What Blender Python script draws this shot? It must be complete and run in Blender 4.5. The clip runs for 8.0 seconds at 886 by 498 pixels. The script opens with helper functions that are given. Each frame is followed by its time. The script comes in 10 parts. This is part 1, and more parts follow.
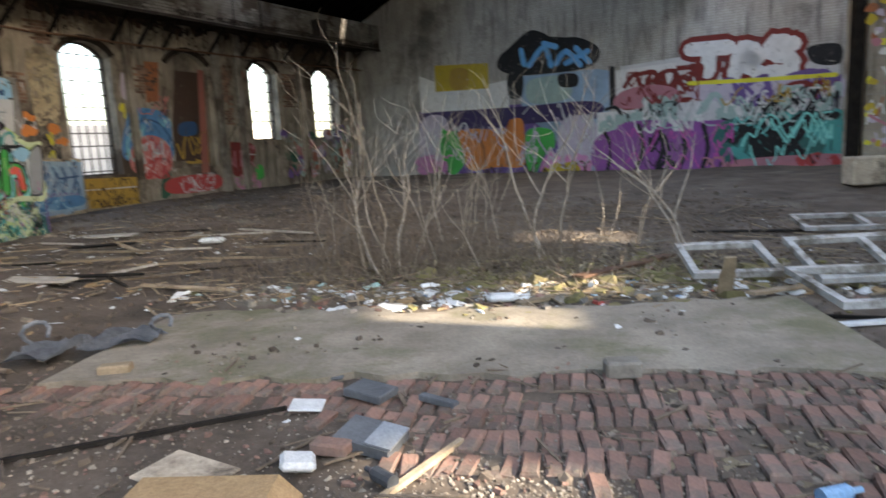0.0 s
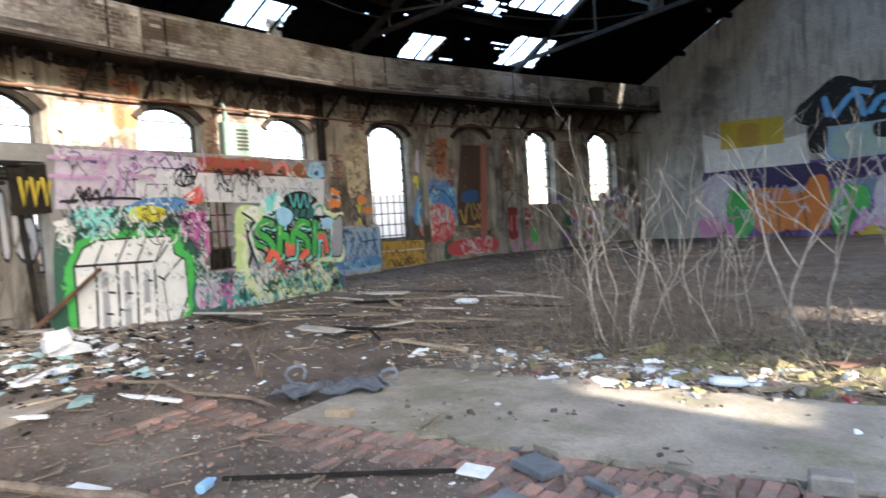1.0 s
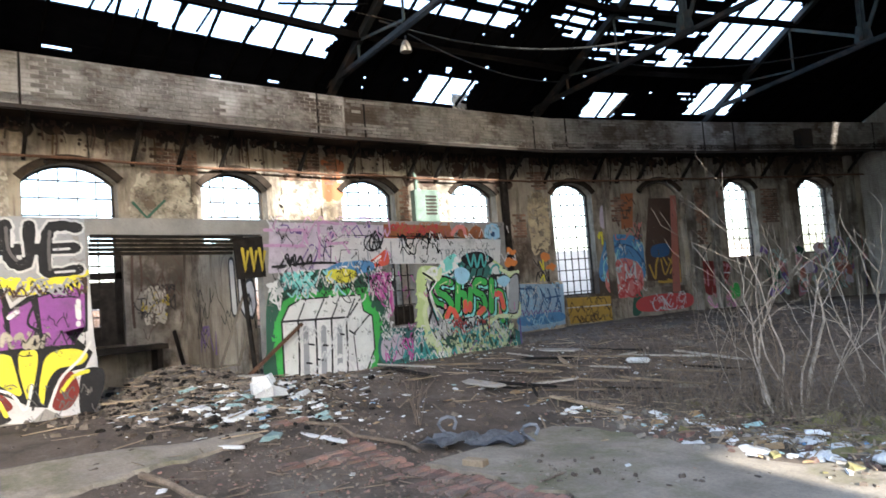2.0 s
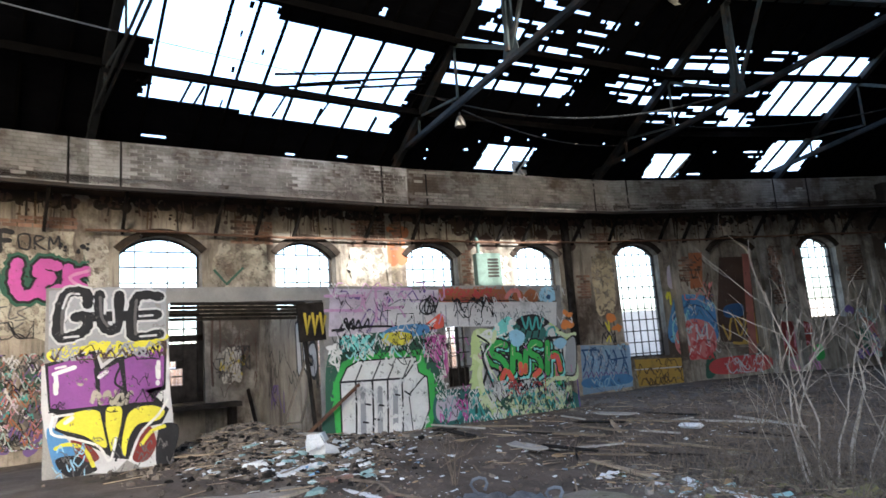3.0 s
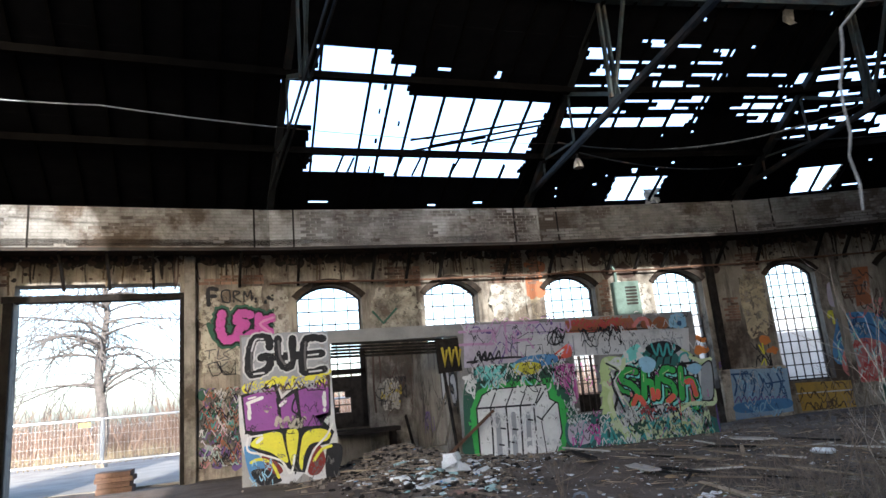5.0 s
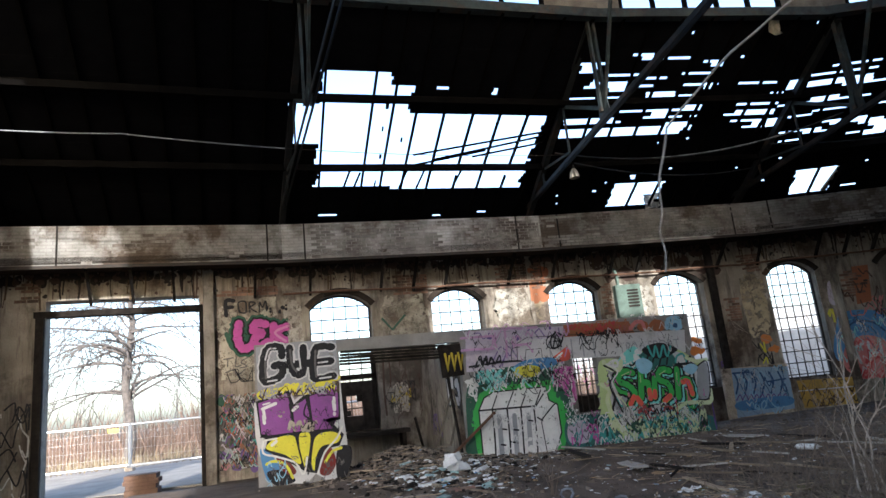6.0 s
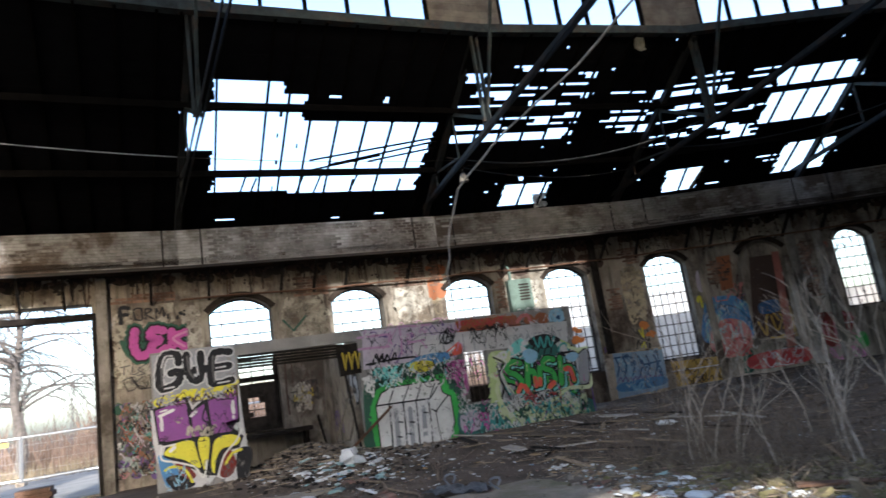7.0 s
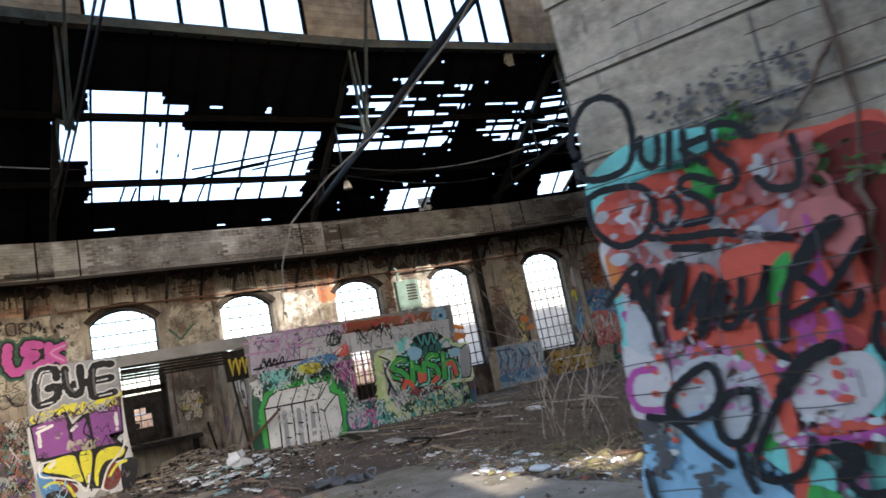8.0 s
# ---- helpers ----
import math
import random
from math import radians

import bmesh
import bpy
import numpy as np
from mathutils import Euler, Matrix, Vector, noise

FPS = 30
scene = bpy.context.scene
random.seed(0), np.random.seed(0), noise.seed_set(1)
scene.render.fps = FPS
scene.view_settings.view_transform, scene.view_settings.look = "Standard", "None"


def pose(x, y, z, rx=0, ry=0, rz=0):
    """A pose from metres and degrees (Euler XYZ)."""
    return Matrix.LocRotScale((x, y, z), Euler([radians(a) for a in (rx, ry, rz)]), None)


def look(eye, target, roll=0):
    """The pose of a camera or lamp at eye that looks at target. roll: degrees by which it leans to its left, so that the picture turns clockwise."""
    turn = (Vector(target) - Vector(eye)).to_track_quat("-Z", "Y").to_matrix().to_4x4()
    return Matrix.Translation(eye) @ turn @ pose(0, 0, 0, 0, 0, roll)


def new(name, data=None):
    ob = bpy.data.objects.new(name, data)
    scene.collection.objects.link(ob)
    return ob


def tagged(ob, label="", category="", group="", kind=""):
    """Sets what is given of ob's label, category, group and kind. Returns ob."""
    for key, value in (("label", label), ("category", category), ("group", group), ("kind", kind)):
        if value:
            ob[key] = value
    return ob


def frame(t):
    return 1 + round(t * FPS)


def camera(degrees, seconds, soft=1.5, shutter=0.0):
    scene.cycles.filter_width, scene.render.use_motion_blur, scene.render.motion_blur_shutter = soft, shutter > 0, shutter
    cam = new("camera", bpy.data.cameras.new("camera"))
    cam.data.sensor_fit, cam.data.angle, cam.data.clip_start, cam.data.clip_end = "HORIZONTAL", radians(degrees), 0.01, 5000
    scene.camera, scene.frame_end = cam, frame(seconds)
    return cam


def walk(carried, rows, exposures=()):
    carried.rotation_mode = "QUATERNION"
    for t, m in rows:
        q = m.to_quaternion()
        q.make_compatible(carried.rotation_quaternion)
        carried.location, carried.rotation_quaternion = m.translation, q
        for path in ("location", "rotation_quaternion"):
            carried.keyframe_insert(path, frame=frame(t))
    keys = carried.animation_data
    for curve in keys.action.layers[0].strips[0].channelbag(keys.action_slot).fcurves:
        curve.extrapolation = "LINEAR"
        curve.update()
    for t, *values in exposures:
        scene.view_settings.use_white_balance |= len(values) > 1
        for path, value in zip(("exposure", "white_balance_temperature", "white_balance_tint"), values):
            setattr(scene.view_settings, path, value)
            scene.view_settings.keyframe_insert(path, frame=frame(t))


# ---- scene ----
cam = camera(68.3, 8.0, shutter=0.32)
METRES, EYE, TILT, LEAN, TURN = 6.608, 1.5, 0.0, 0.0, 7.5
ROWS = [
    (0.0, 0.0, 0.0, 0.0, -0.48, -9.26, 2.93),
    (0.5, 0.0587, 0.0024, 0.0037, 12.76, -5.64, 3.4),
    (1.0, 0.1099, 0.0063, 0.0087, 24.82, -2.49, 3.77),
    (1.5, 0.1677, 0.0027, 0.0106, 35.93, 0.29, 4.27),
    (3.0, 0.3528, 0.0099, 0.0188, 50.28, 9.09, 4.06),
    (3.5, 0.4164, 0.0148, 0.0193, 54.39, 10.95, 3.95),
    (4.0, 0.4861, 0.0171, 0.0211, 56.79, 12.39, 4.18),
    (4.5, 0.5444, 0.0138, 0.0123, 62.46, 12.32, 3.96),
    (6.0, 0.7258, 0.0252, 0.0167, 67.78, 12.74, 5.7),
    (6.5, 0.7868, 0.0293, 0.0162, 67.01, 12.42, 7.23),
    (7.0, 0.8537, 0.0366, 0.0219, 60.57, 11.11, 8.51),
    (7.5, 0.9231, 0.0307, 0.0177, 55.84, 10.43, 9.14),
    (8.0, 0.994, 0.0284, 0.0109, 52.33, 9.48, 11.42),
]
walk(cam, [(t, pose(0, 0, EYE, TILT, LEAN, TURN) @ pose(METRES * x, METRES * y, METRES * z, 90 + pitch, roll, yaw)) for t, x, y, z, yaw, pitch, roll in ROWS], ((0.0, 3.5, 7200, 10), (0.9, 3.87, 6500, 10), (1.7, 3.6, 6250, 9), (3.0, 3.13, 5800, 9), (4.5, 2.76, 5750, 9), (6.5, 2.33, 5850, 10), (7.2, 2.37, 5900, 10), (8.0, 2.7, 6250, 11)))

# ---- light ----
world = bpy.data.worlds.new("sky")
scene.world = world
world.use_nodes = True
SUN_EL, SUN_AZ = 24.0, 12.0     # degrees; azimuth from +x towards -y
_sky = world.node_tree.nodes.new("ShaderNodeTexSky")
_sky.sky_type, _sky.sun_disc = "NISHITA", False
_sky.sun_elevation, _sky.sun_rotation = radians(SUN_EL), radians(90 + SUN_AZ)
_sky.dust_density, _sky.ozone_density, _sky.air_density = 3.0, 1.0, 1.0
world.node_tree.links.new(_sky.outputs[0], world.node_tree.nodes["Background"].inputs[0])
world.node_tree.nodes["Background"].inputs[1].default_value = 0.15
_sd = Vector((math.cos(radians(SUN_EL)) * math.cos(radians(SUN_AZ)), -math.cos(radians(SUN_EL)) * math.sin(radians(SUN_AZ)), math.sin(radians(SUN_EL))))
sun = new("sun", bpy.data.lights.new("sun", "SUN"))
sun.data.energy, sun.data.angle, sun.data.color = 2.0, radians(1.0), (1.0, 0.93, 0.83)
sun.matrix_world = look(_sd * 60, (0, 0, 0))

# ---- materials ----
def mat(name, base, dark, scale=3.0, rough=0.9, bump=0.3, grain=60.0, third=None, amount=0.5, metal=0.0, stretch=(1, 1, 1), rand=0.0, cut=(0.35, 0.7), spec=0.2, streaks=None, worn=0.0, courses=None, speck=0.62):
    """Two colours mixed by coarse noise, grain on top, an optional third colour as patches with soft edges."""
    m = bpy.data.materials.new(name)
    m.use_nodes = True
    t = m.node_tree
    n, L = t.nodes, t.links
    b = n["Principled BSDF"]
    b.inputs["Roughness"].default_value, b.inputs["Metallic"].default_value, b.inputs["Specular IOR Level"].default_value = rough, metal, spec
    co = n.new("ShaderNodeTexCoord")
    mp = n.new("ShaderNodeMapping")
    mp.inputs["Scale"].default_value = stretch
    L.new(co.outputs["Object"], mp.inputs["Vector"])

    def noise_(sc, det=6.0, ro=0.6):
        x = n.new("ShaderNodeTexNoise")
        x.inputs["Scale"].default_value, x.inputs["Detail"].default_value, x.inputs["Roughness"].default_value = sc, det, ro
        L.new(mp.outputs[0], x.inputs["Vector"])
        return x

    def ramp(src, a, z):
        x = n.new("ShaderNodeMapRange")
        x.inputs["From Min"].default_value, x.inputs["From Max"].default_value = a, z
        L.new(src, x.inputs["Value"])
        return x.outputs[0]

    def mix(f, a, c, mode="MIX"):
        x = n.new("ShaderNodeMix")
        x.data_type, x.blend_type = "RGBA", mode
        for sock, v in ((x.inputs[0], f), (x.inputs[6], a), (x.inputs[7], c)):
            if isinstance(v, tuple):
                sock.default_value = (*v, 1.0)
            elif isinstance(v, float):
                sock.default_value = v
            else:
                L.new(v, sock)
        return x.outputs[2]

    col = mix(ramp(noise_(scale).outputs[0], *cut), base, dark)
    if third:
        col = mix(ramp(noise_(scale * 0.37, 8.0, 0.7).outputs[0], 0.62 - 0.3 * amount, 0.74 - 0.3 * amount), col, third)
    if streaks:
        # runs of dirt down the face, and broad blotches
        mp2 = n.new("ShaderNodeMapping")
        mp2.inputs["Scale"].default_value = (3.0, 3.0, 0.35)
        L.new(co.outputs["Object"], mp2.inputs["Vector"])
        for sc, lo, hi, f in ((1.6, 0.5, 0.68, 0.85), (5.0, 0.54, 0.7, 0.6)):
            x = noise_(sc, 7.0, 0.65)
            L.new(mp2.outputs[0], x.inputs["Vector"])
            k = n.new("ShaderNodeMath")
            k.operation = "MULTIPLY"
            k.inputs[1].default_value = f
            L.new(ramp(x.outputs[0], lo, hi), k.inputs[0])
            col = mix(k.outputs[0], col, streaks)
    if worn:
        w = noise_(7.0, 9.0, 0.75)
        L.new(ramp(w.outputs[0], 0.30 + 0.2 * worn, 0.335 + 0.2 * worn), b.inputs["Alpha"])
    g = noise_(grain, 4.0, 0.7)
    col = mix(ramp(g.outputs[0], 0.25, 0.75), col, mix(1.0, col, (speck, speck, speck), "MULTIPLY"))
    if rand:
        oi = n.new("ShaderNodeObjectInfo")
        geo = n.new("ShaderNodeNewGeometry")
        ad = n.new("ShaderNodeMath")
        ad.operation = "ADD"
        L.new(oi.outputs["Random"], ad.inputs[0])
        L.new(geo.outputs["Random Per Island"], ad.inputs[1])
        fr = n.new("ShaderNodeMath")
        fr.operation = "FRACT"
        L.new(ad.outputs[0], fr.inputs[0])
        hs = n.new("ShaderNodeHueSaturation")
        rr = n.new("ShaderNodeMapRange")
        rr.inputs["To Min"].default_value, rr.inputs["To Max"].default_value = 1.0 - rand, 1.0 + rand
        L.new(fr.outputs[0], rr.inputs["Value"])
        L.new(rr.outputs[0], hs.inputs["Value"])
        L.new(col, hs.inputs["Color"])
        col = hs.outputs[0]
    L.new(col, b.inputs["Base Color"])
    if courses:
        # faint brick courses along the direction given, under paint or render
        geo_ = n.new("ShaderNodeNewGeometry")
        dot = n.new("ShaderNodeVectorMath")
        dot.operation = "DOT_PRODUCT"
        dot.inputs[1].default_value = (*courses, 0.0)
        L.new(geo_.outputs["Position"], dot.inputs[0])
        sep, com = n.new("ShaderNodeSeparateXYZ"), n.new("ShaderNodeCombineXYZ")
        L.new(geo_.outputs["Position"], sep.inputs[0])
        L.new(dot.outputs["Value"], com.inputs[0])
        L.new(sep.outputs[2], com.inputs[1])
        bt = n.new("ShaderNodeTexBrick")
        bt.inputs["Scale"].default_value, bt.inputs["Brick Width"].default_value, bt.inputs["Row Height"].default_value, bt.inputs["Mortar Size"].default_value = 1.0, 0.25, 0.077, 0.012
        bt.inputs["Color1"].default_value, bt.inputs["Color2"].default_value, bt.inputs["Mortar"].default_value = (1, 1, 1, 1), (0.82, 0.8, 0.79, 1), (0.6, 0.58, 0.56, 1)
        L.new(com.outputs[0], bt.inputs["Vector"])
        col = mix(0.55, col, mix(1.0, col, bt.outputs["Color"], "MULTIPLY"))
        L.new(col, b.inputs["Base Color"])
    if bump:
        bp = n.new("ShaderNodeBump")
        bp.inputs["Strength"].default_value, bp.inputs["Distance"].default_value = bump, 0.02
        g2 = noise_(grain * 0.35, 8.0, 0.7)
        L.new(g2.outputs[0], bp.inputs["Height"])
        L.new(bp.outputs[0], b.inputs["Normal"])
    return m


PLASTER = mat("old_plaster", (0.43, 0.385, 0.315), (0.23, 0.20, 0.16), 1.3, third=(0.09, 0.066, 0.05), amount=0.45, bump=0.7, streaks=(0.085, 0.067, 0.054))
# Much darker than the wall plaster; for the soffit and arch hoods.
DARKPLASTER = mat("dark_plaster", (0.06, 0.046, 0.036), (0.022, 0.018, 0.015), 1.5, third=(0.13, 0.08, 0.05), amount=0.2, spec=0.05)
FASCIA = mat("weathered_concrete", (0.37, 0.36, 0.335), (0.15, 0.138, 0.12), 1.8, third=(0.10, 0.075, 0.055), amount=0.45, bump=0.7, courses=(0.12, 0.99))
BRICKWALL = mat("sooty_brick", (0.22, 0.13, 0.09), (0.10, 0.07, 0.055), 2.5, courses=(0.7, 0.7))
FASCIA_PALE = mat("pale_rendered_concrete", (0.52, 0.50, 0.46), (0.27, 0.25, 0.22), 1.6, third=(0.13, 0.105, 0.08), amount=0.4, bump=0.7, courses=(0.03, 1.0))
FASCIABRICK = mat("weathered_grey_brick", (0.31, 0.29, 0.26), (0.16, 0.14, 0.12), 2.0, third=(0.10, 0.08, 0.065), amount=0.45, rand=0.16, bump=0.7)
REDBRICK = mat("exposed_red_brick", (0.28, 0.165, 0.115), (0.15, 0.095, 0.07), 3.0, third=(0.09, 0.065, 0.05), amount=0.4, rand=0.35, bump=0.7)
GREYWALL = mat("grey_render", (0.34, 0.33, 0.31), (0.22, 0.21, 0.2), 1.4, third=(0.14, 0.13, 0.12), amount=0.3)
WHITEWASH = mat("whitewashed_brick", (0.62, 0.60, 0.56), (0.42, 0.40, 0.37), 0.9, third=(0.2, 0.19, 0.18), amount=0.25, rand=0.06, streaks=(0.22, 0.21, 0.2), courses=(0.92, -0.39))
# Near-black boards and timber: the roof's shade is put into both colours.
ROOFBLACK = mat("shade_black_boards", (0.008, 0.008, 0.009), (0.005, 0.005, 0.006), 3.0, rough=1.0, spec=0.01)
TIMBER = mat("shaded_timber", (0.007, 0.0065, 0.006), (0.004, 0.0035, 0.0035), 4.0, spec=0.0)
STEEL = mat("rusty_painted_steel", (0.045, 0.06, 0.058), (0.018, 0.018, 0.017), 5.0, rough=0.65, third=(0.07, 0.045, 0.03), amount=0.4)
DARKSTEEL = mat("dark_steel", (0.02, 0.022, 0.022), (0.009, 0.009, 0.009), 4.0, rough=0.7, third=(0.045, 0.03, 0.022), amount=0.35)
IRON = mat("black_iron", (0.03, 0.027, 0.025), (0.05, 0.035, 0.025), 9.0, rough=0.7)
MUD = mat("damp_earth", (0.15, 0.118, 0.092), (0.058, 0.046, 0.036), 1.6, rough=0.85, bump=0.7, grain=25.0, third=(0.19, 0.165, 0.135), amount=0.25)
CONCRETE = mat("worn_concrete", (0.34, 0.295, 0.235), (0.19, 0.16, 0.125), 1.7, rough=0.75, third=(0.165, 0.152, 0.09), amount=0.38, bump=0.5, grain=35.0)
BOARDED = mat("pale_boarding", (0.50, 0.47, 0.42), (0.33, 0.3, 0.26), 2.0, stretch=(4, 4, 0.4))


# ---- mesh helpers ----
def part(name, bm, material, parent=None, label=""):
    me = bpy.data.meshes.new(name)
    if parent is not None:
        m = parent.matrix_basis.copy()
        if parent.parent is not None:
            m = parent.parent.matrix_basis @ m
        bm.transform(m.inverted())
    bmesh.ops.recalc_face_normals(bm, faces=bm.faces)
    bm.to_mesh(me)
    bm.free()
    for x in (material if isinstance(material, (list, tuple)) else (material,)):
        me.materials.append(x)
    ob = new(name, me)
    ob.parent = parent
    if label:
        ob["label"] = label
    return ob


def empty(name, x, y, z, label, category, group="", kind="", turn=0.0):
    ob = new(name)
    ob.empty_display_size = 0.2
    ob.matrix_basis = pose(x, y, z, 0, 0, turn)
    return tagged(ob, label, category, group, kind)


def hexa(bm, pts, mi=0):
    """A box from eight corners: four below, four above, each ring in order."""
    v = [bm.verts.new(p) for p in pts]
    for q in ((3, 2, 1, 0), (4, 5, 6, 7), (0, 1, 5, 4), (1, 2, 6, 5), (2, 3, 7, 6), (3, 0, 4, 7)):
        bm.faces.new([v[i] for i in q]).material_index = mi


def box(bm, x0, x1, y0, y1, z0, z1, m=None, mi=0):
    p = [Vector(q) for q in ((x0, y0, z0), (x1, y0, z0), (x1, y1, z0), (x0, y1, z0), (x0, y0, z1), (x1, y0, z1), (x1, y1, z1), (x0, y1, z1))]
    hexa(bm, [m @ q for q in p] if m else p, mi)


def beam(bm, a, b, w, h=None, up=(0, 0, 1), mi=0):
    """A straight bar of section w by h from a to b."""
    a, b = Vector(a), Vector(b)
    d = (b - a).normalized()
    s = d.cross(Vector(up))
    s = (s if s.length > 1e-3 else d.cross(Vector((1, 0, 0)))).normalized() * (w / 2)
    u = s.cross(d).normalized() * ((h or w) / 2)
    hexa(bm, [a - s - u, a + s - u, b + s - u, b - s - u, a - s + u, a + s + u, b + s + u, b - s + u], mi)


def tube(bm, pts, radii, sides=6, mi=0):
    """A round rod through points, with a radius at each."""
    pts = [Vector(p) for p in pts]
    rings = []
    for i, p in enumerate(pts):
        d = (pts[min(i + 1, len(pts) - 1)] - pts[max(i - 1, 0)]).normalized()
        s = d.cross(Vector((0.31, 0.17, 0.93)))
        s = (s if s.length > 1e-3 else d.cross(Vector((1, 0, 0)))).normalized()
        u = d.cross(s)
        r = radii[i] if isinstance(radii, (list, tuple)) else radii
        rings.append([bm.verts.new(p + (s * math.cos(6.2832 * k / sides) + u * math.sin(6.2832 * k / sides)) * r) for k in range(sides)])
    for a, b in zip(rings, rings[1:]):
        for k in range(sides):
            bm.faces.new((a[k], a[(k + 1) % sides], b[(k + 1) % sides], b[k])).material_index = mi
    bm.faces.new(rings[0][::-1]).material_index = mi
    bm.faces.new(rings[-1]).material_index = mi


# ---- plan ----
WALL = [Vector(p) for p in ((-11.75, -5.6), (-12.2, 1.3), (-12.2, 8.1), (-11.45, 14.4), (-9.3, 20.2), (-6.6, 26.6))]
FACE = [Vector(p) for p in ((-10.75, -5.6), (-11.25, 1.3), (-11.05, 8.1), (-10.25, 14.3), (-8.25, 19.9), (-5.5, 26.3))]
HEAD = 6.2          # where the roof meets the outer wall
SLOPE = 0.45
AISLE = 6.15        # from the outer wall to the clerestory
NAVE = 13.2         # to the inner clerestory
GATE = 20.5         # to the gates


class Side:
    """A wall's own coordinates: s along it, d inwards from its face, z up."""
    def __init__(self, a, b):
        self.a, self.b = Vector((a[0], a[1], 0)), Vector((b[0], b[1], 0))
        self.u = (self.b - self.a).normalized()
        self.n = Vector((self.u.y, -self.u.x, 0))
        self.length = (self.b - self.a).length

    def at(self, s, d, z):
        return self.a + self.u * s + self.n * d + Vector((0, 0, z))

    def box(self, bm, s0, s1, d0, d1, z0, z1, mi=0):
        hexa(bm, [self.at(*p) for p in ((s0, d0, z0), (s1, d0, z0), (s1, d1, z0), (s0, d1, z0), (s0, d0, z1), (s1, d0, z1), (s1, d1, z1), (s0, d1, z1))], mi)


BAYS = [Side(WALL[i], WALL[i + 1]) for i in range(5)]


def radial(i):
    """The inward direction at corner i of the outer wall."""
    ns = [BAYS[k].n for k in (i - 1, i) if 0 <= k < 5]
    v = sum(ns, Vector((0, 0, 0))).normalized()
    return v / v.dot(ns[0])


def smooth(a, b, x):
    t = min(1.0, max(0.0, (x - a) / (b - a)))
    return t * t * (3 - 2 * t)


def ground_z(x, y):
    z = 0.3 * max(smooth(-3.5, -7.5, x), smooth(9.5, 16.0, y))
    z -= 0.13 * smooth(-9.8, -11.8, x)
    # rubble heaped in the opening of the partition
    z += 0.38 * math.exp(-((x + 8.9) / 1.1) ** 2 - ((y - 3.5) / 0.85) ** 2)
    z += 0.1 * math.exp(-((x + 7.2) / 0.9) ** 2 - ((y - 4.2) / 1.4) ** 2)
    if -14 < x < 14 and -9 < y < 28:
        z += 0.05 * (noise.noise(Vector((x * 0.7, y * 0.7, 0))) ) + 0.025 * noise.noise(Vector((x * 2.7, y * 2.7, 3)))
        if 3.7 < y < 6.0 and x > -4.2:
            z -= 0.02
        elif y < 3.7 and x > -4.5:
            z -= 0.03
    return z


# ---- ground ----
def ground():
    def axis(a, b, step):
        inner = [a + step * k for k in range(int((b - a) / step) + 1)]
        out = [1.0, 2.5, 5, 9, 16, 30, 60, 120, 250, 600]
        return [a - o for o in out[::-1]] + inner + [inner[-1] + o for o in out]
    xs, ys = axis(-13.5, 9.5, 0.14), axis(-7.0, 27.0, 0.17)
    verts = [(x, y, ground_z(x, y)) for y in ys for x in xs]
    nx = len(xs)
    faces = [(j * nx + i, j * nx + i + 1, (j + 1) * nx + i + 1, (j + 1) * nx + i) for j in range(len(ys) - 1) for i in range(nx - 1)]
    me = bpy.data.meshes.new("ground")
    me.from_pydata(verts, [], faces)
    me.materials.append(MUD)
    me.shade_smooth()
    return tagged(new("ground", me), "dark damp earth floor strewn with dust", "ground", kind="structure")


ground()


# ---- outer wall with arched openings ----
SPRING, RISE = 4.12, 0.36
# bay: (s from, s to, sill)
OPENINGS = {
    0: [(1.63, 4.9, 0.2, "door")],
    1: [(0.63, 2.23, 1.05, ""), (3.87, 5.34, 1.05, "")],
    2: [(0.46, 1.94, 1.05, ""), (3.69, 5.21, 1.1, "")],
    3: [(0.82, 2.2, 1.1, ""), (3.95, 5.45, 1.15, "blind")],
    4: [(1.0, 2.28, 1.9, ""), (4.12, 5.6, 1.9, "")],
}
THICK = 0.5


def arch(s0, s1, spring=SPRING, rise=RISE, n=12):
    w = (s1 - s0) / 2
    r = (w * w + rise * rise) / (2 * rise)
    out = []
    for k in range(n + 1):
        x = -w + 2 * w * k / n
        out.append((s0 + w + x, spring + math.sqrt(r * r - x * x) - (r - rise)))
    return out


def wall_bay(i):
    side, bm = BAYS[i], bmesh.new()
    s, top = 0.0, HEAD
    for s0, s1, sill, what in OPENINGS[i]:
        side.box(bm, s, s0, -THICK, 0, -0.3, top)
        if what == "door":
            side.box(bm, s0, s1, -THICK, 0, 4.62, top)
            s = s1
            continue
        side.box(bm, s0, s1, -THICK, 0, -0.3, sill)
        pts = arch(s0, s1)
        for (a, za), (b, zb) in zip(pts, pts[1:]):
            hexa(bm, [side.at(*p) for p in ((a, -THICK, za), (b, -THICK, zb), (b, 0, zb), (a, 0, za), (a, -THICK, top), (b, -THICK, top), (b, 0, top), (a, 0, top))])
        if what == "blind":
            side.box(bm, s0 + 0.003, s1 - 0.003, -THICK, -0.22, sill, SPRING + RISE)
        s = s1
    side.box(bm, s, side.length, -THICK, 0, -0.3, top)
    bmesh.ops.remove_doubles(bm, verts=bm.verts, dist=0.0005)
    return tagged(part("wall_west_%d" % (i + 1), bm, PLASTER), "peeling sooty plaster outer wall with arched windows", "wall", kind="structure")


WALLS = [wall_bay(i) for i in range(5)]


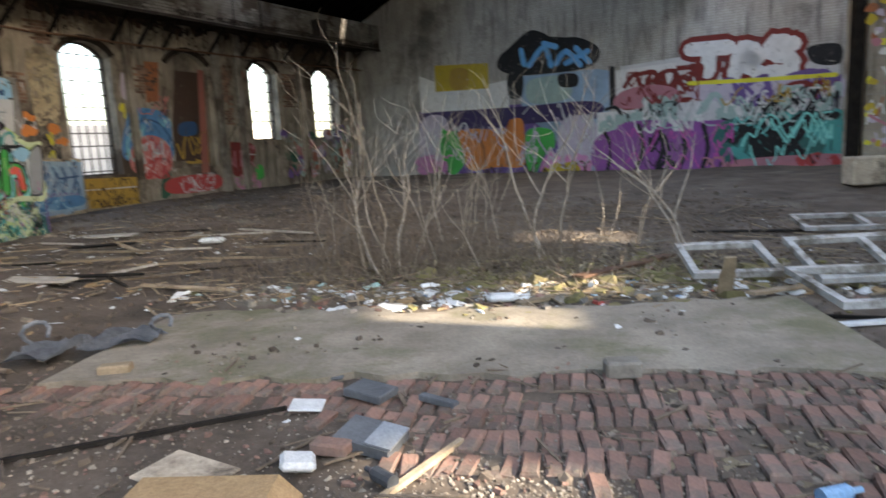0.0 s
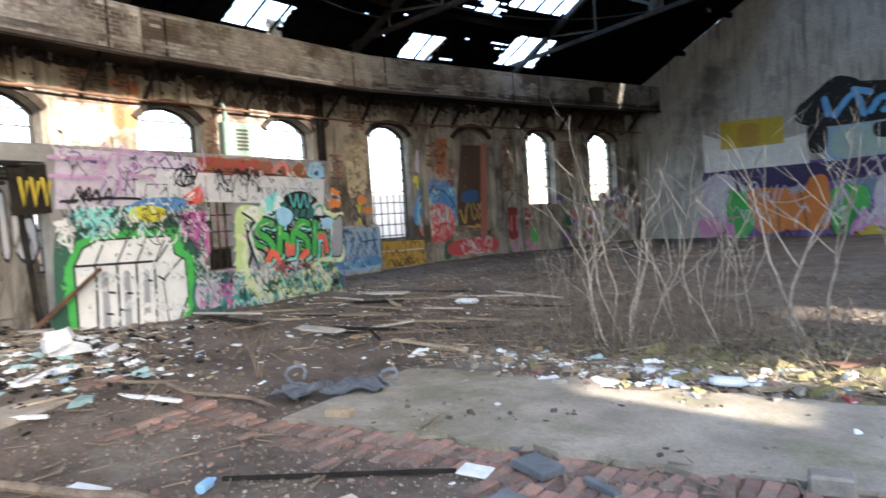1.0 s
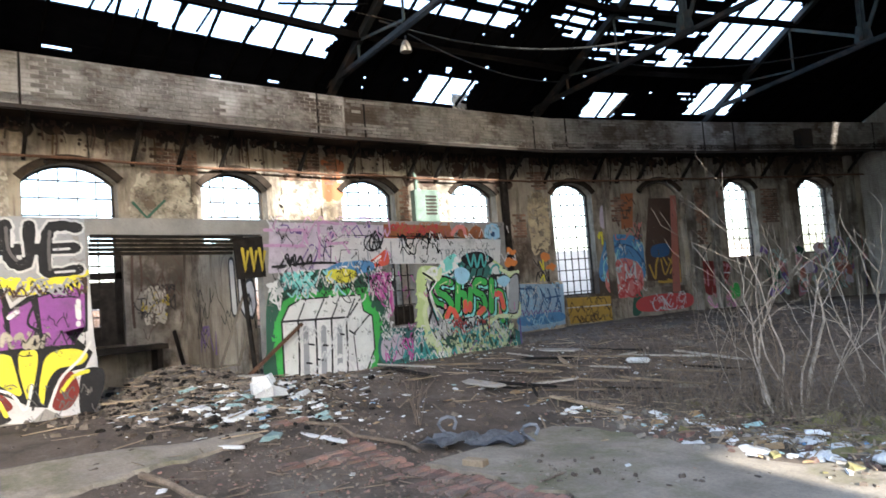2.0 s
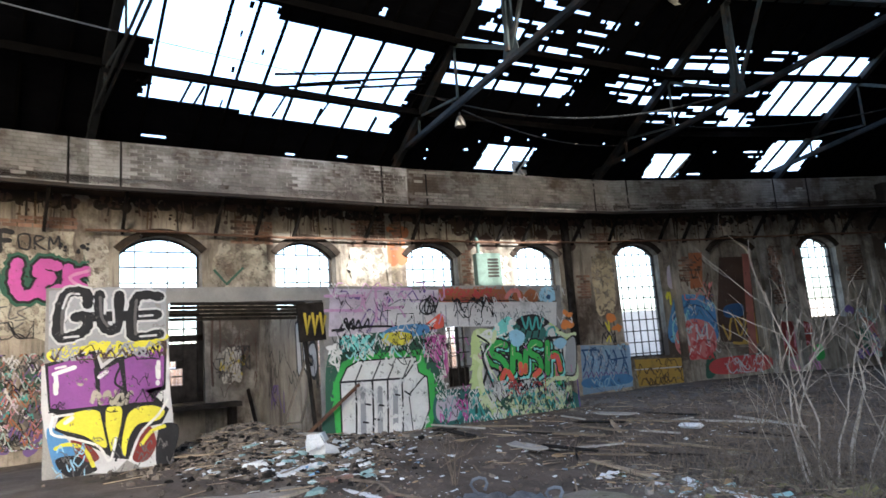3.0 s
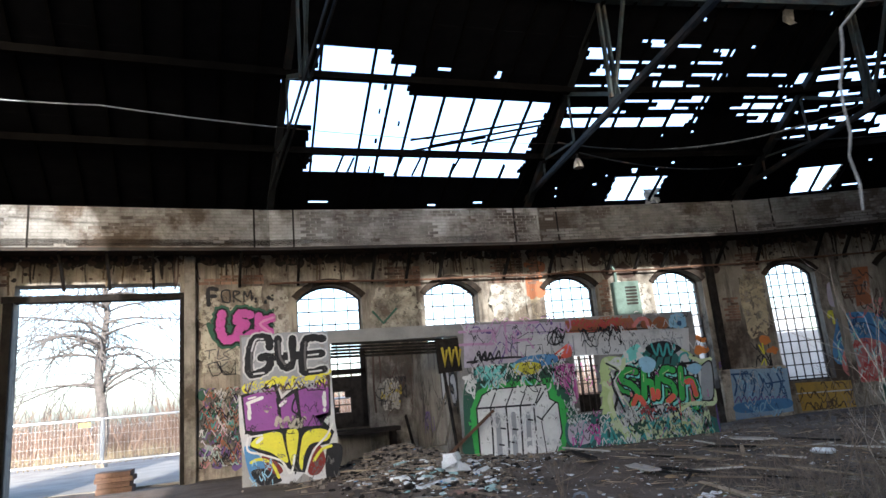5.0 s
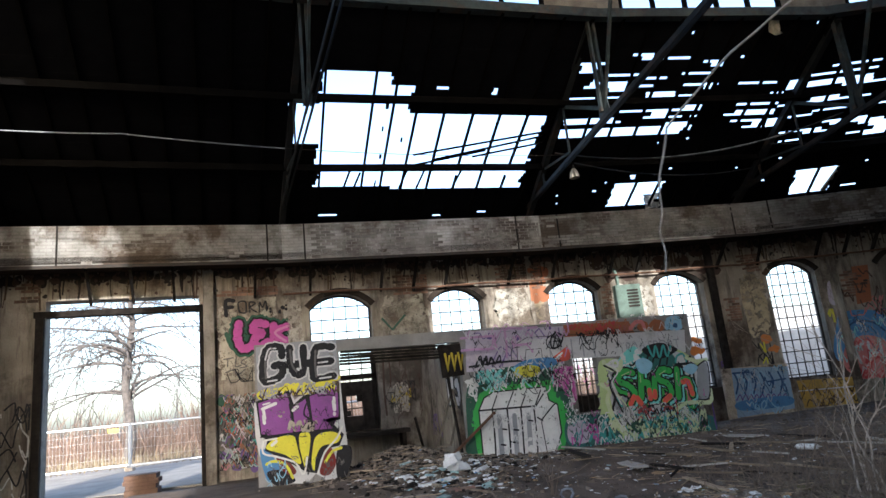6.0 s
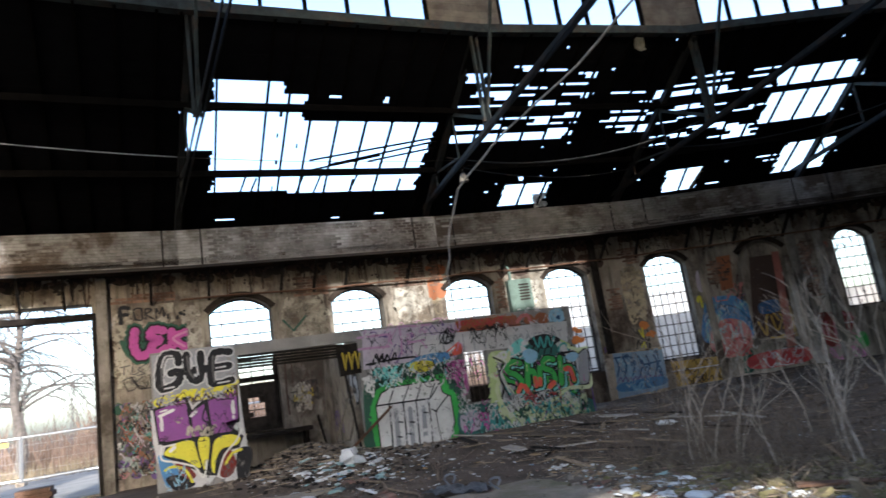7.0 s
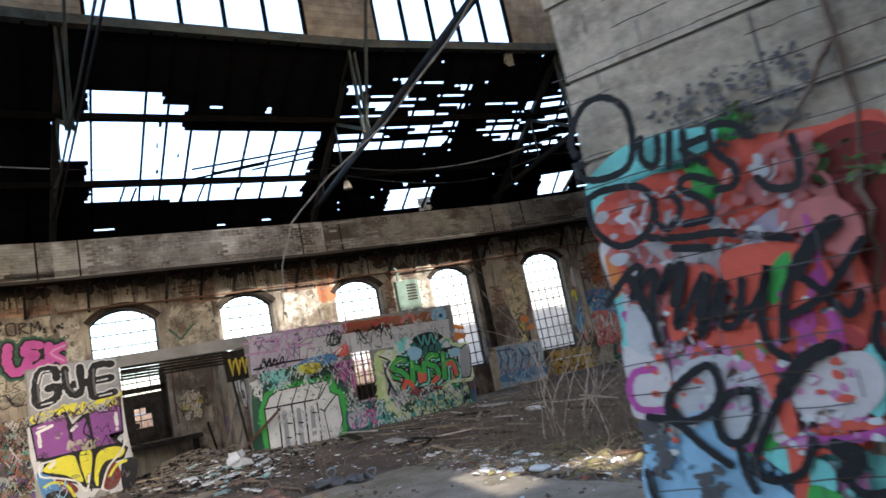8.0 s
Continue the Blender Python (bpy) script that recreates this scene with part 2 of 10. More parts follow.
# ---- fascia beam with its soffit ----
def fascia(i):
    side = Side(FACE[i], FACE[i + 1])
    bm = bmesh.new()
    side.box(bm, 0, side.length, -0.3, 0, 5.22, 6.13)
    ob = tagged(part("fascia_beam_%d" % (i + 1), bm, FASCIA_PALE if i == 1 else FASCIA), "stained grey concrete fascia beam", "beam", kind="structure")
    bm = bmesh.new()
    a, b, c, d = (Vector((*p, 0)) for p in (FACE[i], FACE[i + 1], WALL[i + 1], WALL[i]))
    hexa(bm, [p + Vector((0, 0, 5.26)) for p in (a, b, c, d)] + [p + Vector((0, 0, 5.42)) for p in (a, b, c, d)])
    tagged(part("soffit_%d" % (i + 1), bm, DARKPLASTER), "near-black soffit under the fascia beam", "soffit", kind="structure")
    return ob


FASCIAS = [fascia(i) for i in range(5)]


# ---- bare brickwork where the render has fallen ----
def brickwork(side, parent, s0, s1, z0, z1, seed, material, share=1.0, label="bare brick courses where the render has fallen"):
    """Courses of single bricks standing a little proud; share is how much of the render is gone."""
    r, verts, faces = random.Random(seed), [], []
    ring_ = ((3, 2, 1, 0), (4, 5, 6, 7), (0, 1, 5, 4), (1, 2, 6, 5), (2, 3, 7, 6), (3, 0, 4, 7))
    mid, half = (z0 + z1) / 2, (z1 - z0) / 2
    for k in range(int((z1 - z0) / 0.077)):
        z, s = z0 + 0.077 * k, s0 - 0.125 * (k % 2)
        while s < s1 - 0.05:
            gone = 0.5 + 0.8 * noise.noise(Vector((s * 0.8, z * 2.2, seed))) + r.uniform(-0.18, 0.18)
            edge = min(1.0, (s - s0 + 0.2) / 0.5, (s1 - s) / 0.4) if share == 1.0 else 1.0
            if s >= s0 and gone < share * (0.4 + 0.6 * edge) + 0.15 * (share == 1.0):
                p = 0.003 + 0.012 * r.random()
                a, b, c, d = s + 0.006, min(s1, s + r.uniform(0.225, 0.244)), z + 0.006, z + 0.071
                q = len(verts)
                verts += [side.at(*v) for v in ((a, 0.0004, c), (b, 0.0004, c), (b, p, c), (a, p, c), (a, 0.0004, d), (b, 0.0004, d), (b, p, d), (a, p, d))]
                faces += [tuple(q + j for j in f) for f in ring_]
            s += 0.25
    me = bpy.data.meshes.new("brickwork")
    me.from_pydata(verts, [], faces)
    me.materials.append(material)
    bm = bmesh.new()
    bm.from_mesh(me)
    bpy.data.meshes.remove(me)
    return part("brickwork", bm, material, parent, label)


for _i, _share in enumerate((0.28, 0.62, 0.72, 0.5, 0.45)):
    _f = Side(FACE[_i], FACE[_i + 1])
    brickwork(_f, FASCIAS[_i], 0.7 if _i == 1 else 0.05, _f.length - 0.05, 5.24, 6.1, 500 + _i, FASCIABRICK, _share, "eroded grey brick courses of the fascia")
for _i, _a, _b, _c, _d in ((1, 5.65, 6.72, 4.36, 5.1), (1, 2.85, 3.8, 4.36, 4.9), (2, 0.03, 0.35, 4.3, 5.1), (2, 5.75, 6.25, 2.9, 3.6), (3, 2.85, 3.6, 3.25, 4.05), (3, 0.05, 0.7, 4.3, 4.9),
                           (0, 1.0, 1.5, 4.6, 5.1), (0, 5.3, 6.8, 4.55, 4.85), (2, 2.05, 2.35, 3.4, 4.4), (4, 2.5, 3.2, 3.0, 4.2), (3, 5.95, 6.5, 2.4, 4.3)):
    brickwork(BAYS[_i], WALLS[_i], _a, _b, _c, _d, 520 + _i + int(_a * 7), REDBRICK)


# ---- partition ----
PART = Side((-8.33, 0.6), (-8.33, 10.2))
def partition():
    bm = bmesh.new()
    P = lambda y0, y1, z0, z1: PART.box(bm, y0 - 0.6, y1 - 0.6, -0.22, 0, z0, z1)
    P(0.6, 2.2, -0.2, 2.92)
    P(2.2, 4.68, 2.68, 2.92)
    P(4.68, 7.17, -0.2, 2.92)
    P(7.17, 7.75, -0.2, 0.98)
    P(7.17, 7.75, 2.14, 2.92)
    P(7.75, 10.2, -0.2, 2.92)
    return tagged(part("partition_wall", bm, GREYWALL), "grey rendered partition wall covered in graffiti", "wall", kind="structure")


PARTITION = partition()

# ---- end wall ----
GABLE = Side(WALL[5], WALL[5] + Vector((BAYS[4].n.x, BAYS[4].n.y)) * 22)
def roof_z(d):
    if d < AISLE:
        return HEAD + SLOPE * d
    if d < NAVE:
        return 10.6 + 0.2 * min(d - AISLE, NAVE - d)
    return 8.9 - 0.25 * (d - NAVE)


def end_wall(name, side, flip):
    bm = bmesh.new()
    for d0, d1 in ((0, AISLE), (AISLE, (AISLE + NAVE) / 2), ((AISLE + NAVE) / 2, NAVE), (NAVE, GATE)):
        e = 0.001
        z0, z1 = roof_z(d0 + e), roof_z(d1 - e)
        q = (-0.4, 0.0) if not flip else (0.0, 0.4)
        hexa(bm, [side.at(*p) for p in ((d0, q[0], -0.3), (d1, q[0], -0.3), (d1, q[1], -0.3), (d0, q[1], -0.3), (d0, q[0], z0), (d1, q[0], z1), (d1, q[1], z1), (d0, q[1], z0))])
    return tagged(part(name, bm, WHITEWASH), "whitewashed brick end wall with graffiti", "wall", kind="structure")


GABLE_WALL = end_wall("wall_north", GABLE, False)
SOUTH = Side(WALL[0], WALL[0] + Vector((BAYS[0].n.x, BAYS[0].n.y)) * 22)
def south_wall():
    """The unseen south end: full height over the outer aisle, lowered further in to admit light."""
    bm = bmesh.new()
    for d0, d1, z0, z1 in ((0, AISLE, HEAD, 8.9), (AISLE, 8.5, 8.9, 3.0), (8.5, GATE, 1.6, 1.2)):
        hexa(bm, [SOUTH.at(*p) for p in ((d0, 0, -0.3), (d1, 0, -0.3), (d1, 0.4, -0.3), (d0, 0.4, -0.3), (d0, 0, z0), (d1, 0, z1), (d1, 0.4, z1), (d0, 0.4, z0))])
    tagged(part("wall_south", bm, BRICKWALL), "unseen sooty brick end wall, cut low to admit light", "wall", kind="structure")


south_wall()


def ring(i, d, z):
    """The point at distance d inwards from the outer wall's corner i."""
    return Vector((*WALL[i], 0)) + radial(i) * d + Vector((0, 0, z))


# ---- aisle roof: boards on rafters and purlins, with holes ----
# per bay: (s from, s to, d from, d to, share of the boards gone)
HOLES = {
    0: [],
    1: [(0.82, 2.3, 1.5, 4.68, 1), (2.3, 2.8, 1.5, 4.42, 1), (0.22, 0.9, 2.8, 3.9, 1), (2.75, 6.18, 1.36, 3.68, 1), (2.3, 2.8, 4.3, 4.42, 1), (3.3, 3.7, 4.3, 4.36, 1), (4.6, 4.75, 4.25, 4.42, 1), (1.0, 1.4, 0.5, 0.58, 1), (4.0, 4.2, 0.45, 0.5, 1), (5.3, 5.5, 0.5, 0.56, 1)],
    2: [(0.15, 3.6, 3.0, 3.25, 1), (0.1, 3.8, 3.25, 5.3, 0.36), (2.4, 3.8, 3.1, 4.0, 0.6), (2.35, 3.85, 0.52, 1.4, 1), (2.7, 2.9, 1.5, 1.7, 1), (4.8, 6.1, 3.3, 3.4, 1), (4.2, 6.2, 3.0, 4.6, 0.22)],
    3: [(1.7, 2.85, 0.45, 1.4, 1), (0.0, 0.9, 4.2, 4.5, 1), (0.6, 2.6, 4.2, 4.8, 0.6), (-0.3, 0.6, 3.15, 3.4, 1), (0.4, 3.9, 2.5, 4.8, 0.3), (2.9, 4.1, 2.4, 2.7, 0.6), (4.0, 7.0, 2.8, 4.7, 1), (5.35, 7.0, 0.6, 1.85, 1), (4.3, 5.2, 1.2, 1.6, 0.6), (3.2, 3.7, 0.5, 0.6, 1)],
    4: [(-1, 0.5, 2.9, 4.6, 1), (-1, 0.85, 0.6, 1.85, 1), (0.6, 1.1, 1.0, 1.5, 0.5)],
}
ROW = 0.1


def cut(spans, a, b):
    out = []
    for s0, s1 in spans:
        if b <= s0 or a >= s1:
            out.append((s0, s1))
            continue
        if a > s0:
            out.append((s0, a))
        if b < s1:
            out.append((b, s1))
    return out


def aisle_roof(i):
    rnd, side, bm = random.Random(40 + i), BAYS[i], bmesh.new()
    k0 = side.u.dot(radial(i))
    k1 = side.u.dot(radial(i + 1))
    rows = int((AISLE + 0.75) / ROW)
    cosr = math.sqrt(1 + SLOPE * SLOPE)
    for r in range(rows):
        d = -0.7 + r * ROW
        dm = d + ROW / 2
        spans = [(k0 * dm, side.length + k1 * dm)]
        for s0, s1, d0, d1, share in HOLES[i]:
            if d0 <= dm <= d1:
                if share == 1:
                    spans = cut(spans, s0 + rnd.uniform(-0.06, 0.06), s1 + rnd.uniform(-0.06, 0.06))
                else:
                    s = s0 + rnd.uniform(0, 0.6)
                    while s < s1:
                        n = rnd.uniform(0.4, 1.5)
                        if rnd.random() < share:
                            spans = cut(spans, s, min(s1, s + n))
                        s += n
        if i in (2, 3) and d > 0.4 and rnd.random() < 0.35:
            a = rnd.uniform(0.3, 5.8)
            spans = cut(spans, a, a + rnd.uniform(0.04, 0.12))
        for s0, s1 in spans:
            if s1 - s0 < 0.03:
                continue
            z0, z1 = HEAD + SLOPE * d, HEAD + SLOPE * (d + ROW + 0.004)
            q = rnd.uniform(-0.003, 0.003)
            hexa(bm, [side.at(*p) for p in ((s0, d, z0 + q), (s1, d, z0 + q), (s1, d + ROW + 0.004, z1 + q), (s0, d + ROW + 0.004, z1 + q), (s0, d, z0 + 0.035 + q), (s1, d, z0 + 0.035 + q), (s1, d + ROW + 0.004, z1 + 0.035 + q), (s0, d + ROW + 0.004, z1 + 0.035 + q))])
    tagged(part("ceiling_%d" % (i + 1), bm, ROOFBLACK), "dark roof boarding with broken holes, shade put into its black", "ceiling", kind="structure")
    # rafters and purlins
    holder = empty("rafters_%d" % (i + 1), *side.at(side.length / 2, 3.0, HEAD + SLOPE * 3.0), "dark timber rafters and purlins, roof shade in their colour", "rafters", kind="structure")
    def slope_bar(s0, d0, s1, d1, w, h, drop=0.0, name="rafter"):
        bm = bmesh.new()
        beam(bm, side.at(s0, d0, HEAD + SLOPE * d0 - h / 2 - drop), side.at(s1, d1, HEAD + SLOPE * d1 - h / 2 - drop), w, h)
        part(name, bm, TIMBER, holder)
    n = int(side.length / 0.68)
    for k in range(n + 1):
        s = 0.24 + 0.68 * k
        if s > side.length - 0.1:
            break
        if i == 1 and 1.0 < s < 2.8:
            s = {1: 0.93, 2: 1.95, 3: 2.42}.get(k, s)
        j = rnd.uniform(-0.03, 0.03)
        if i == 1 and k in (6, 8):
            slope_bar(s, 0.0, s + j, 1.9, 0.05, 0.07)
            slope_bar(s, 2.15, s, AISLE, 0.05, 0.07)
        else:
            slope_bar(s, -0.4, s + j, AISLE, 0.05, 0.07)
    for d in (2.31, 4.2):
        slope_bar(k0 * d, d, side.length + k1 * d, d, 0.12, 0.15, 0.07, "purlin")
    if i == 1:
        # broken laths slid across the hole
        for a, b in (((3.1, 2.6), (6.4, 3.35)), ((3.6, 2.45), (6.3, 3.2)), ((3.2, 2.3), (4.9, 2.75)), ((4.6, 2.55), (6.35, 3.0))):
            slope_bar(*a, *b, 0.07, 0.03, 0.05, "lath")
        for s in (1.5, 1.75, 2.9, 3.35, 4.3):
            slope_bar(s, 1.6, s + 0.12, 2.1 + 0.2 * rnd.random(), 0.05, 0.02, 0.1, "lath")


for i in range(5):
    aisle_roof(i)


# ---- clerestories, nave roof, inner aisle and gates ----
def quad_slab(bm, a, b, c, d, t):
    hexa(bm, [Vector(p) for p in (a, b, c, d)] + [Vector(p) + Vector((0, 0, t)) for p in (a, b, c, d)])


def clerestory(i, d, z0, z1, name, boarded=False):
    side = Side(ring(i, d, 0), ring(i + 1, d, 0))
    holder = empty(name, *side.at(side.length / 2, 0, z0), "clerestory band of tall panes between dark boarding", "clerestory", kind="structure")
    a, b = side.length * 0.1, side.length * 0.8
    bm = bmesh.new()
    side.box(bm, 0, side.length, -0.1, 0.1, z0 - 0.2, z0)
    side.box(bm, 0, side.length, -0.1, 0.1, z1, z1 + 0.25)
    part("sill_beam", bm, STEEL, holder)
    n = 5
    for k in range(n + 1):
        bm = bmesh.new()
        s = a + (b - a) * k / n
        side.box(bm, s - 0.035, s + 0.035, -0.05, 0.05, z0, z1)
        part("post", bm, TIMBER, holder)
    for s0, s1 in ((0, a - 0.04), (b + 0.04, side.length)):
        z = z0
        while z < z1 - 0.01:
            bm = bmesh.new()
            side.box(bm, s0, s1, -0.03, 0.03 + 0.008 * random.random(), z + 0.006, min(z1, z + 0.16))
            part("board", bm, WOODGREY, holder)
            z += 0.16
    if boarded:
        for k in range(n):
            bm = bmesh.new()
            s0, s1 = a + (b - a) * k / n, a + (b - a) * (k + 1) / n
            side.box(bm, s0 + 0.036, s1 - 0.036, -0.02, 0.02, z0, z1)
            part("panel", bm, WOODGREY, holder)


# sun-patch gaps added to unseen gates: (y from, y to, z from, z to)
SUN_GAPS = ((3.3, 3.8, 3.7, 4.5), (0.6, 1.1, 3.75, 4.25), (4.5, 5.0, 3.5, 3.95), (7.8, 8.6, 3.2, 4.0))
WOODGREY = mat("grey_weathered_wood", (0.24, 0.21, 0.17), (0.12, 0.10, 0.08), 3.0, rand=0.2)
for i in range(5):
    clerestory(i, AISLE, 9.1, 10.6, "clerestory_west_%d" % (i + 1))
    # Unseen inner clerestory; some bays are closed to keep sun off the walls.
    clerestory(i, NAVE, 9.1, 10.6, "clerestory_unseen_%d" % (i + 1), i >= 3 or i == 0)
    mid = (AISLE + NAVE) / 2
    # Unseen nave roof: inner boards block the sun, the open strip admits sky.
    bm = bmesh.new()
    for k in range(7):
        f = (k + 0.5) / 7
        p, m, q = (ring(i, d, z).lerp(ring(i + 1, d, z), f) for d, z in ((AISLE, 10.9), (mid, 11.6), (NAVE, 10.9)))
        beam(bm, p, m, 0.06, 0.12)
        beam(bm, m, q, 0.06, 0.12)
    quad_slab(bm, ring(i, AISLE - 0.3, 10.88), ring(i + 1, AISLE - 0.3, 10.88), ring(i + 1, AISLE + 0.5, 11.03), ring(i, AISLE + 0.5, 11.03), 0.05)
    quad_slab(bm, ring(i, 8.0, 11.35), ring(i + 1, 8.0, 11.35), ring(i + 1, mid, 11.7), ring(i, mid, 11.7), 0.05)
    quad_slab(bm, ring(i, mid, 11.7), ring(i + 1, mid, 11.7), ring(i + 1, NAVE + 0.5, 10.9), ring(i, NAVE + 0.5, 10.9), 0.05)
    tagged(part("ceiling_nave_%d" % (i + 1), bm, TIMBER), "unseen dark nave roof, closed against the sun, outer boards left off", "ceiling", kind="structure")
    # Unseen apron, added only to stop low sun from reaching the outer wall.
    bm = bmesh.new()
    s_ = Side(ring(i, NAVE, 0), ring(i + 1, NAVE, 0))
    s_.box(bm, 0, s_.length, -0.06, 0.06, 5.7, 8.88)
    tagged(part("wall_apron_%d" % (i + 1), bm, WOODGREY), "unseen board apron added to block the sun", "wall", kind="structure")
    # Unseen inner roof, left without boards so the sky lights the floor.
    bm = bmesh.new()
    side = BAYS[i]
    for k in range(9):
        f = (k + 0.5) / 9
        p, q = ring(i, NAVE, roof_z(NAVE + 0.01)).lerp(ring(i + 1, NAVE, roof_z(NAVE + 0.01)), f), ring(i, GATE, roof_z(GATE)).lerp(ring(i + 1, GATE, roof_z(GATE)), f)
        beam(bm, p, q, 0.06, 0.12)
    tagged(part("ceiling_east_%d" % (i + 1), bm, TIMBER), "unseen bare rafters, left open to admit sky light", "ceiling", kind="structure")
    # gate front, unseen and raised to block the sun: piers, lintel, leaves
    side = Side(ring(i, GATE, 0), ring(i + 1, GATE, 0))
    bm = bmesh.new()
    w = side.length
    side.box(bm, -0.3, 0.3, 0, 0.4, -0.3, 9.4)
    side.box(bm, w - 0.29, w + 0.29, 0, 0.39, -0.3, 9.4)
    side.box(bm, 0.3, w - 0.29, 0, 0.38, 5.0, 9.4)
    tagged(part("wall_east_%d" % (i + 1), bm, BRICKWALL), "unseen brick gate front, raised to block the sun", "wall", kind="structure")
    for s0, s1 in (((0.3, w / 2 + 0.004), (w / 2 + 0.004, w - 0.29))):
        gate = empty("gate", *side.at(s0, 0.2, 0), "unseen tall grey plank gate, closed to block the sun", "gate", "gates of the shed")
        x = s0
        while x < s1 - 0.02:
            bm = bmesh.new()
            y = side.at(x + 0.1, 0, 0).y
            gap = [(a, b) for y0, y1, a, b in SUN_GAPS if y0 < y < y1]
            a, b = gap[0] if gap else (5.05, 5.05)
            side.box(bm, x + 0.001, min(s1, x + 0.2), 0.15, 0.19, -0.15, a)
            if b < 5:
                side.box(bm, x + 0.001, min(s1, x + 0.2), 0.15, 0.19, b, 5.05)
            part("plank", bm, WOODGREY, gate)
            x += 0.2


# ---- steel trusses ----
# how far each truss has lifted and swung at its inner end, in metres
TRUSS_SET = {1: (0.28, 0.2), 2: (0.28, -0.15), 3: (0.15, 0.33), 4: (0.2, 0.2)}


def truss(i):
    base = ring(i, 0, 0)
    r = radial(i).normalized()
    up = Vector((0, 0, 1))
    lift, skew = TRUSS_SET[i]
    at = lambda d, z, o=0.0: base + r * d + up * (z + lift * min(1.0, d / 6.0)) + r.cross(up) * (o - skew * d / 6.0)
    t = empty("roof_truss", *at(6.0, 6.6), "rusty green-painted steel roof truss of angle bars", "truss", "roof trusses")
    def bar(name, a, b, w, h=None, label=""):
        bm = bmesh.new()
        beam(bm, a, b, w, h or w)
        part(name, bm, DARKSTEEL if "chord" in name else STEEL, t, label)
    for o in (-0.05, 0.05):
        bar("bottom_chord", at(0.05, 6.5, o), at(13.2, 6.72, o), 0.02, 0.1)
    bar("top_chord", at(0.1, HEAD - 0.22), at(AISLE, HEAD + SLOPE * AISLE - 0.22), 0.14, 0.16)
    for o in (-0.06, 0.06):
        bar("post", at(6.05, 6.6, o), at(6.05, 10.7, o), 0.05, 0.09)
    bar("diagonal", at(6.1, 6.65), at(8.2, 10.7), 0.05, 0.08)
    bar("diagonal", at(6.0, 6.7), at(4.05, 7.75), 0.05, 0.08)
    bar("strut", at(4.05, 6.6), at(4.05, 7.8), 0.04, 0.05)
    bar("strut", at(2.2, 6.55), at(2.2, 6.95), 0.04, 0.05)
    bar("diagonal", at(2.2, 6.95), at(4.0, 6.62), 0.035, 0.05)
    bar("upper_chord", at(6.05, 10.75), at(9.7, 11.45), 0.1, 0.12)
    bar("upper_chord", at(9.7, 11.45), at(13.2, 10.75), 0.1, 0.12)
    bar("hanger", at(13.1, 6.7), at(13.1, 10.7), 0.08, 0.1)
    bm = bmesh.new()
    hexa(bm, [at(5.8, 6.55, -0.01), at(6.3, 6.55, -0.01), at(6.3, 6.55, 0.01), at(5.8, 6.55, 0.01), at(5.9, 7.0, -0.01), at(6.2, 7.0, -0.01), at(6.2, 7.0, 0.01), at(5.9, 7.0, 0.01)])
    part("gusset_plate", bm, STEEL, t)


for i in range(1, 5):
    truss(i)


# ---- window grilles ----
def grille(i, k, s0, s1, sill, cols=6):
    side = BAYS[i]
    ob = empty("window_%d" % (2 * i + k), *side.at((s0 + s1) / 2, -0.3, sill), "arched iron window grille without glass", "window", kind="structure")
    pts = arch(s0, s1)
    d = -0.3
    bm = bmesh.new()
    for (a, za), (b, zb) in zip(pts, pts[1:]):
        beam(bm, side.at(a, d, za - 0.02), side.at(b, d, zb - 0.02), 0.05, 0.05)
    for s in (s0 + 0.02, s1 - 0.02):
        beam(bm, side.at(s, d, sill), side.at(s, d, SPRING), 0.05, 0.05)
    beam(bm, side.at(s0, d, sill + 0.02), side.at(s1, d, sill + 0.02), 0.05, 0.05)
    part("window_frame", bm, IRON, ob)
    for c in range(1, cols):
        s = s0 + (s1 - s0) * c / cols
        w = (s1 - s0) / 2
        r = (w * w + RISE * RISE) / (2 * RISE)
        bm = bmesh.new()
        beam(bm, side.at(s, d, sill), side.at(s, d, SPRING + math.sqrt(r * r - (s - s0 - w) ** 2) - (r - RISE)), 0.026, 0.026)
        part("bar", bm, IRON, ob)
    z = SPRING + 0.06
    while z > sill + 0.1:
        bm = bmesh.new()
        beam(bm, side.at(s0, d + 0.004, z), side.at(s1, d + 0.004, z), 0.032, 0.032)
        part("bar", bm, IRON, ob)
        z -= 0.33


for i in range(1, 5):
    for k, (s0, s1, sill, what) in enumerate(OPENINGS[i]):
        if not what:
            grille(i, k, s0, s1, sill, 5 if i != 3 else 6)


# ---- more materials ----
SETT = mat("worn_brick_paving", (0.27, 0.155, 0.12), (0.18, 0.13, 0.11), 6.0, rough=0.9, third=(0.175, 0.14, 0.115), amount=0.35, rand=0.3, bump=0.8, grain=40.0)
BARK = mat("pale_sapling_bark", (0.45, 0.39, 0.32), (0.23, 0.19, 0.15), 12.0, bump=0.4)
GREYBARK = mat("grey_winter_bark", (0.15, 0.135, 0.125), (0.09, 0.08, 0.075), 8.0, bump=0.4)
TWIG = mat("dry_twig", (0.22, 0.17, 0.125), (0.12, 0.092, 0.068), 10.0)
STRAW = mat("dry_grass", (0.25, 0.205, 0.135), (0.14, 0.112, 0.075), 5.0, rand=0.3)
REDDISH = mat("red_brown_brush", (0.19, 0.13, 0.10), (0.14, 0.10, 0.08), 2.0, rand=0.3)
WHITEPAINT = mat("flaking_white_paint", (0.50, 0.49, 0.475), (0.33, 0.32, 0.30), 9.0, third=(0.16, 0.14, 0.115), amount=0.45)
PLASTIC = mat("white_plastic", (0.75, 0.76, 0.76), (0.6, 0.62, 0.62), 6.0, rough=0.45, rand=0.15)
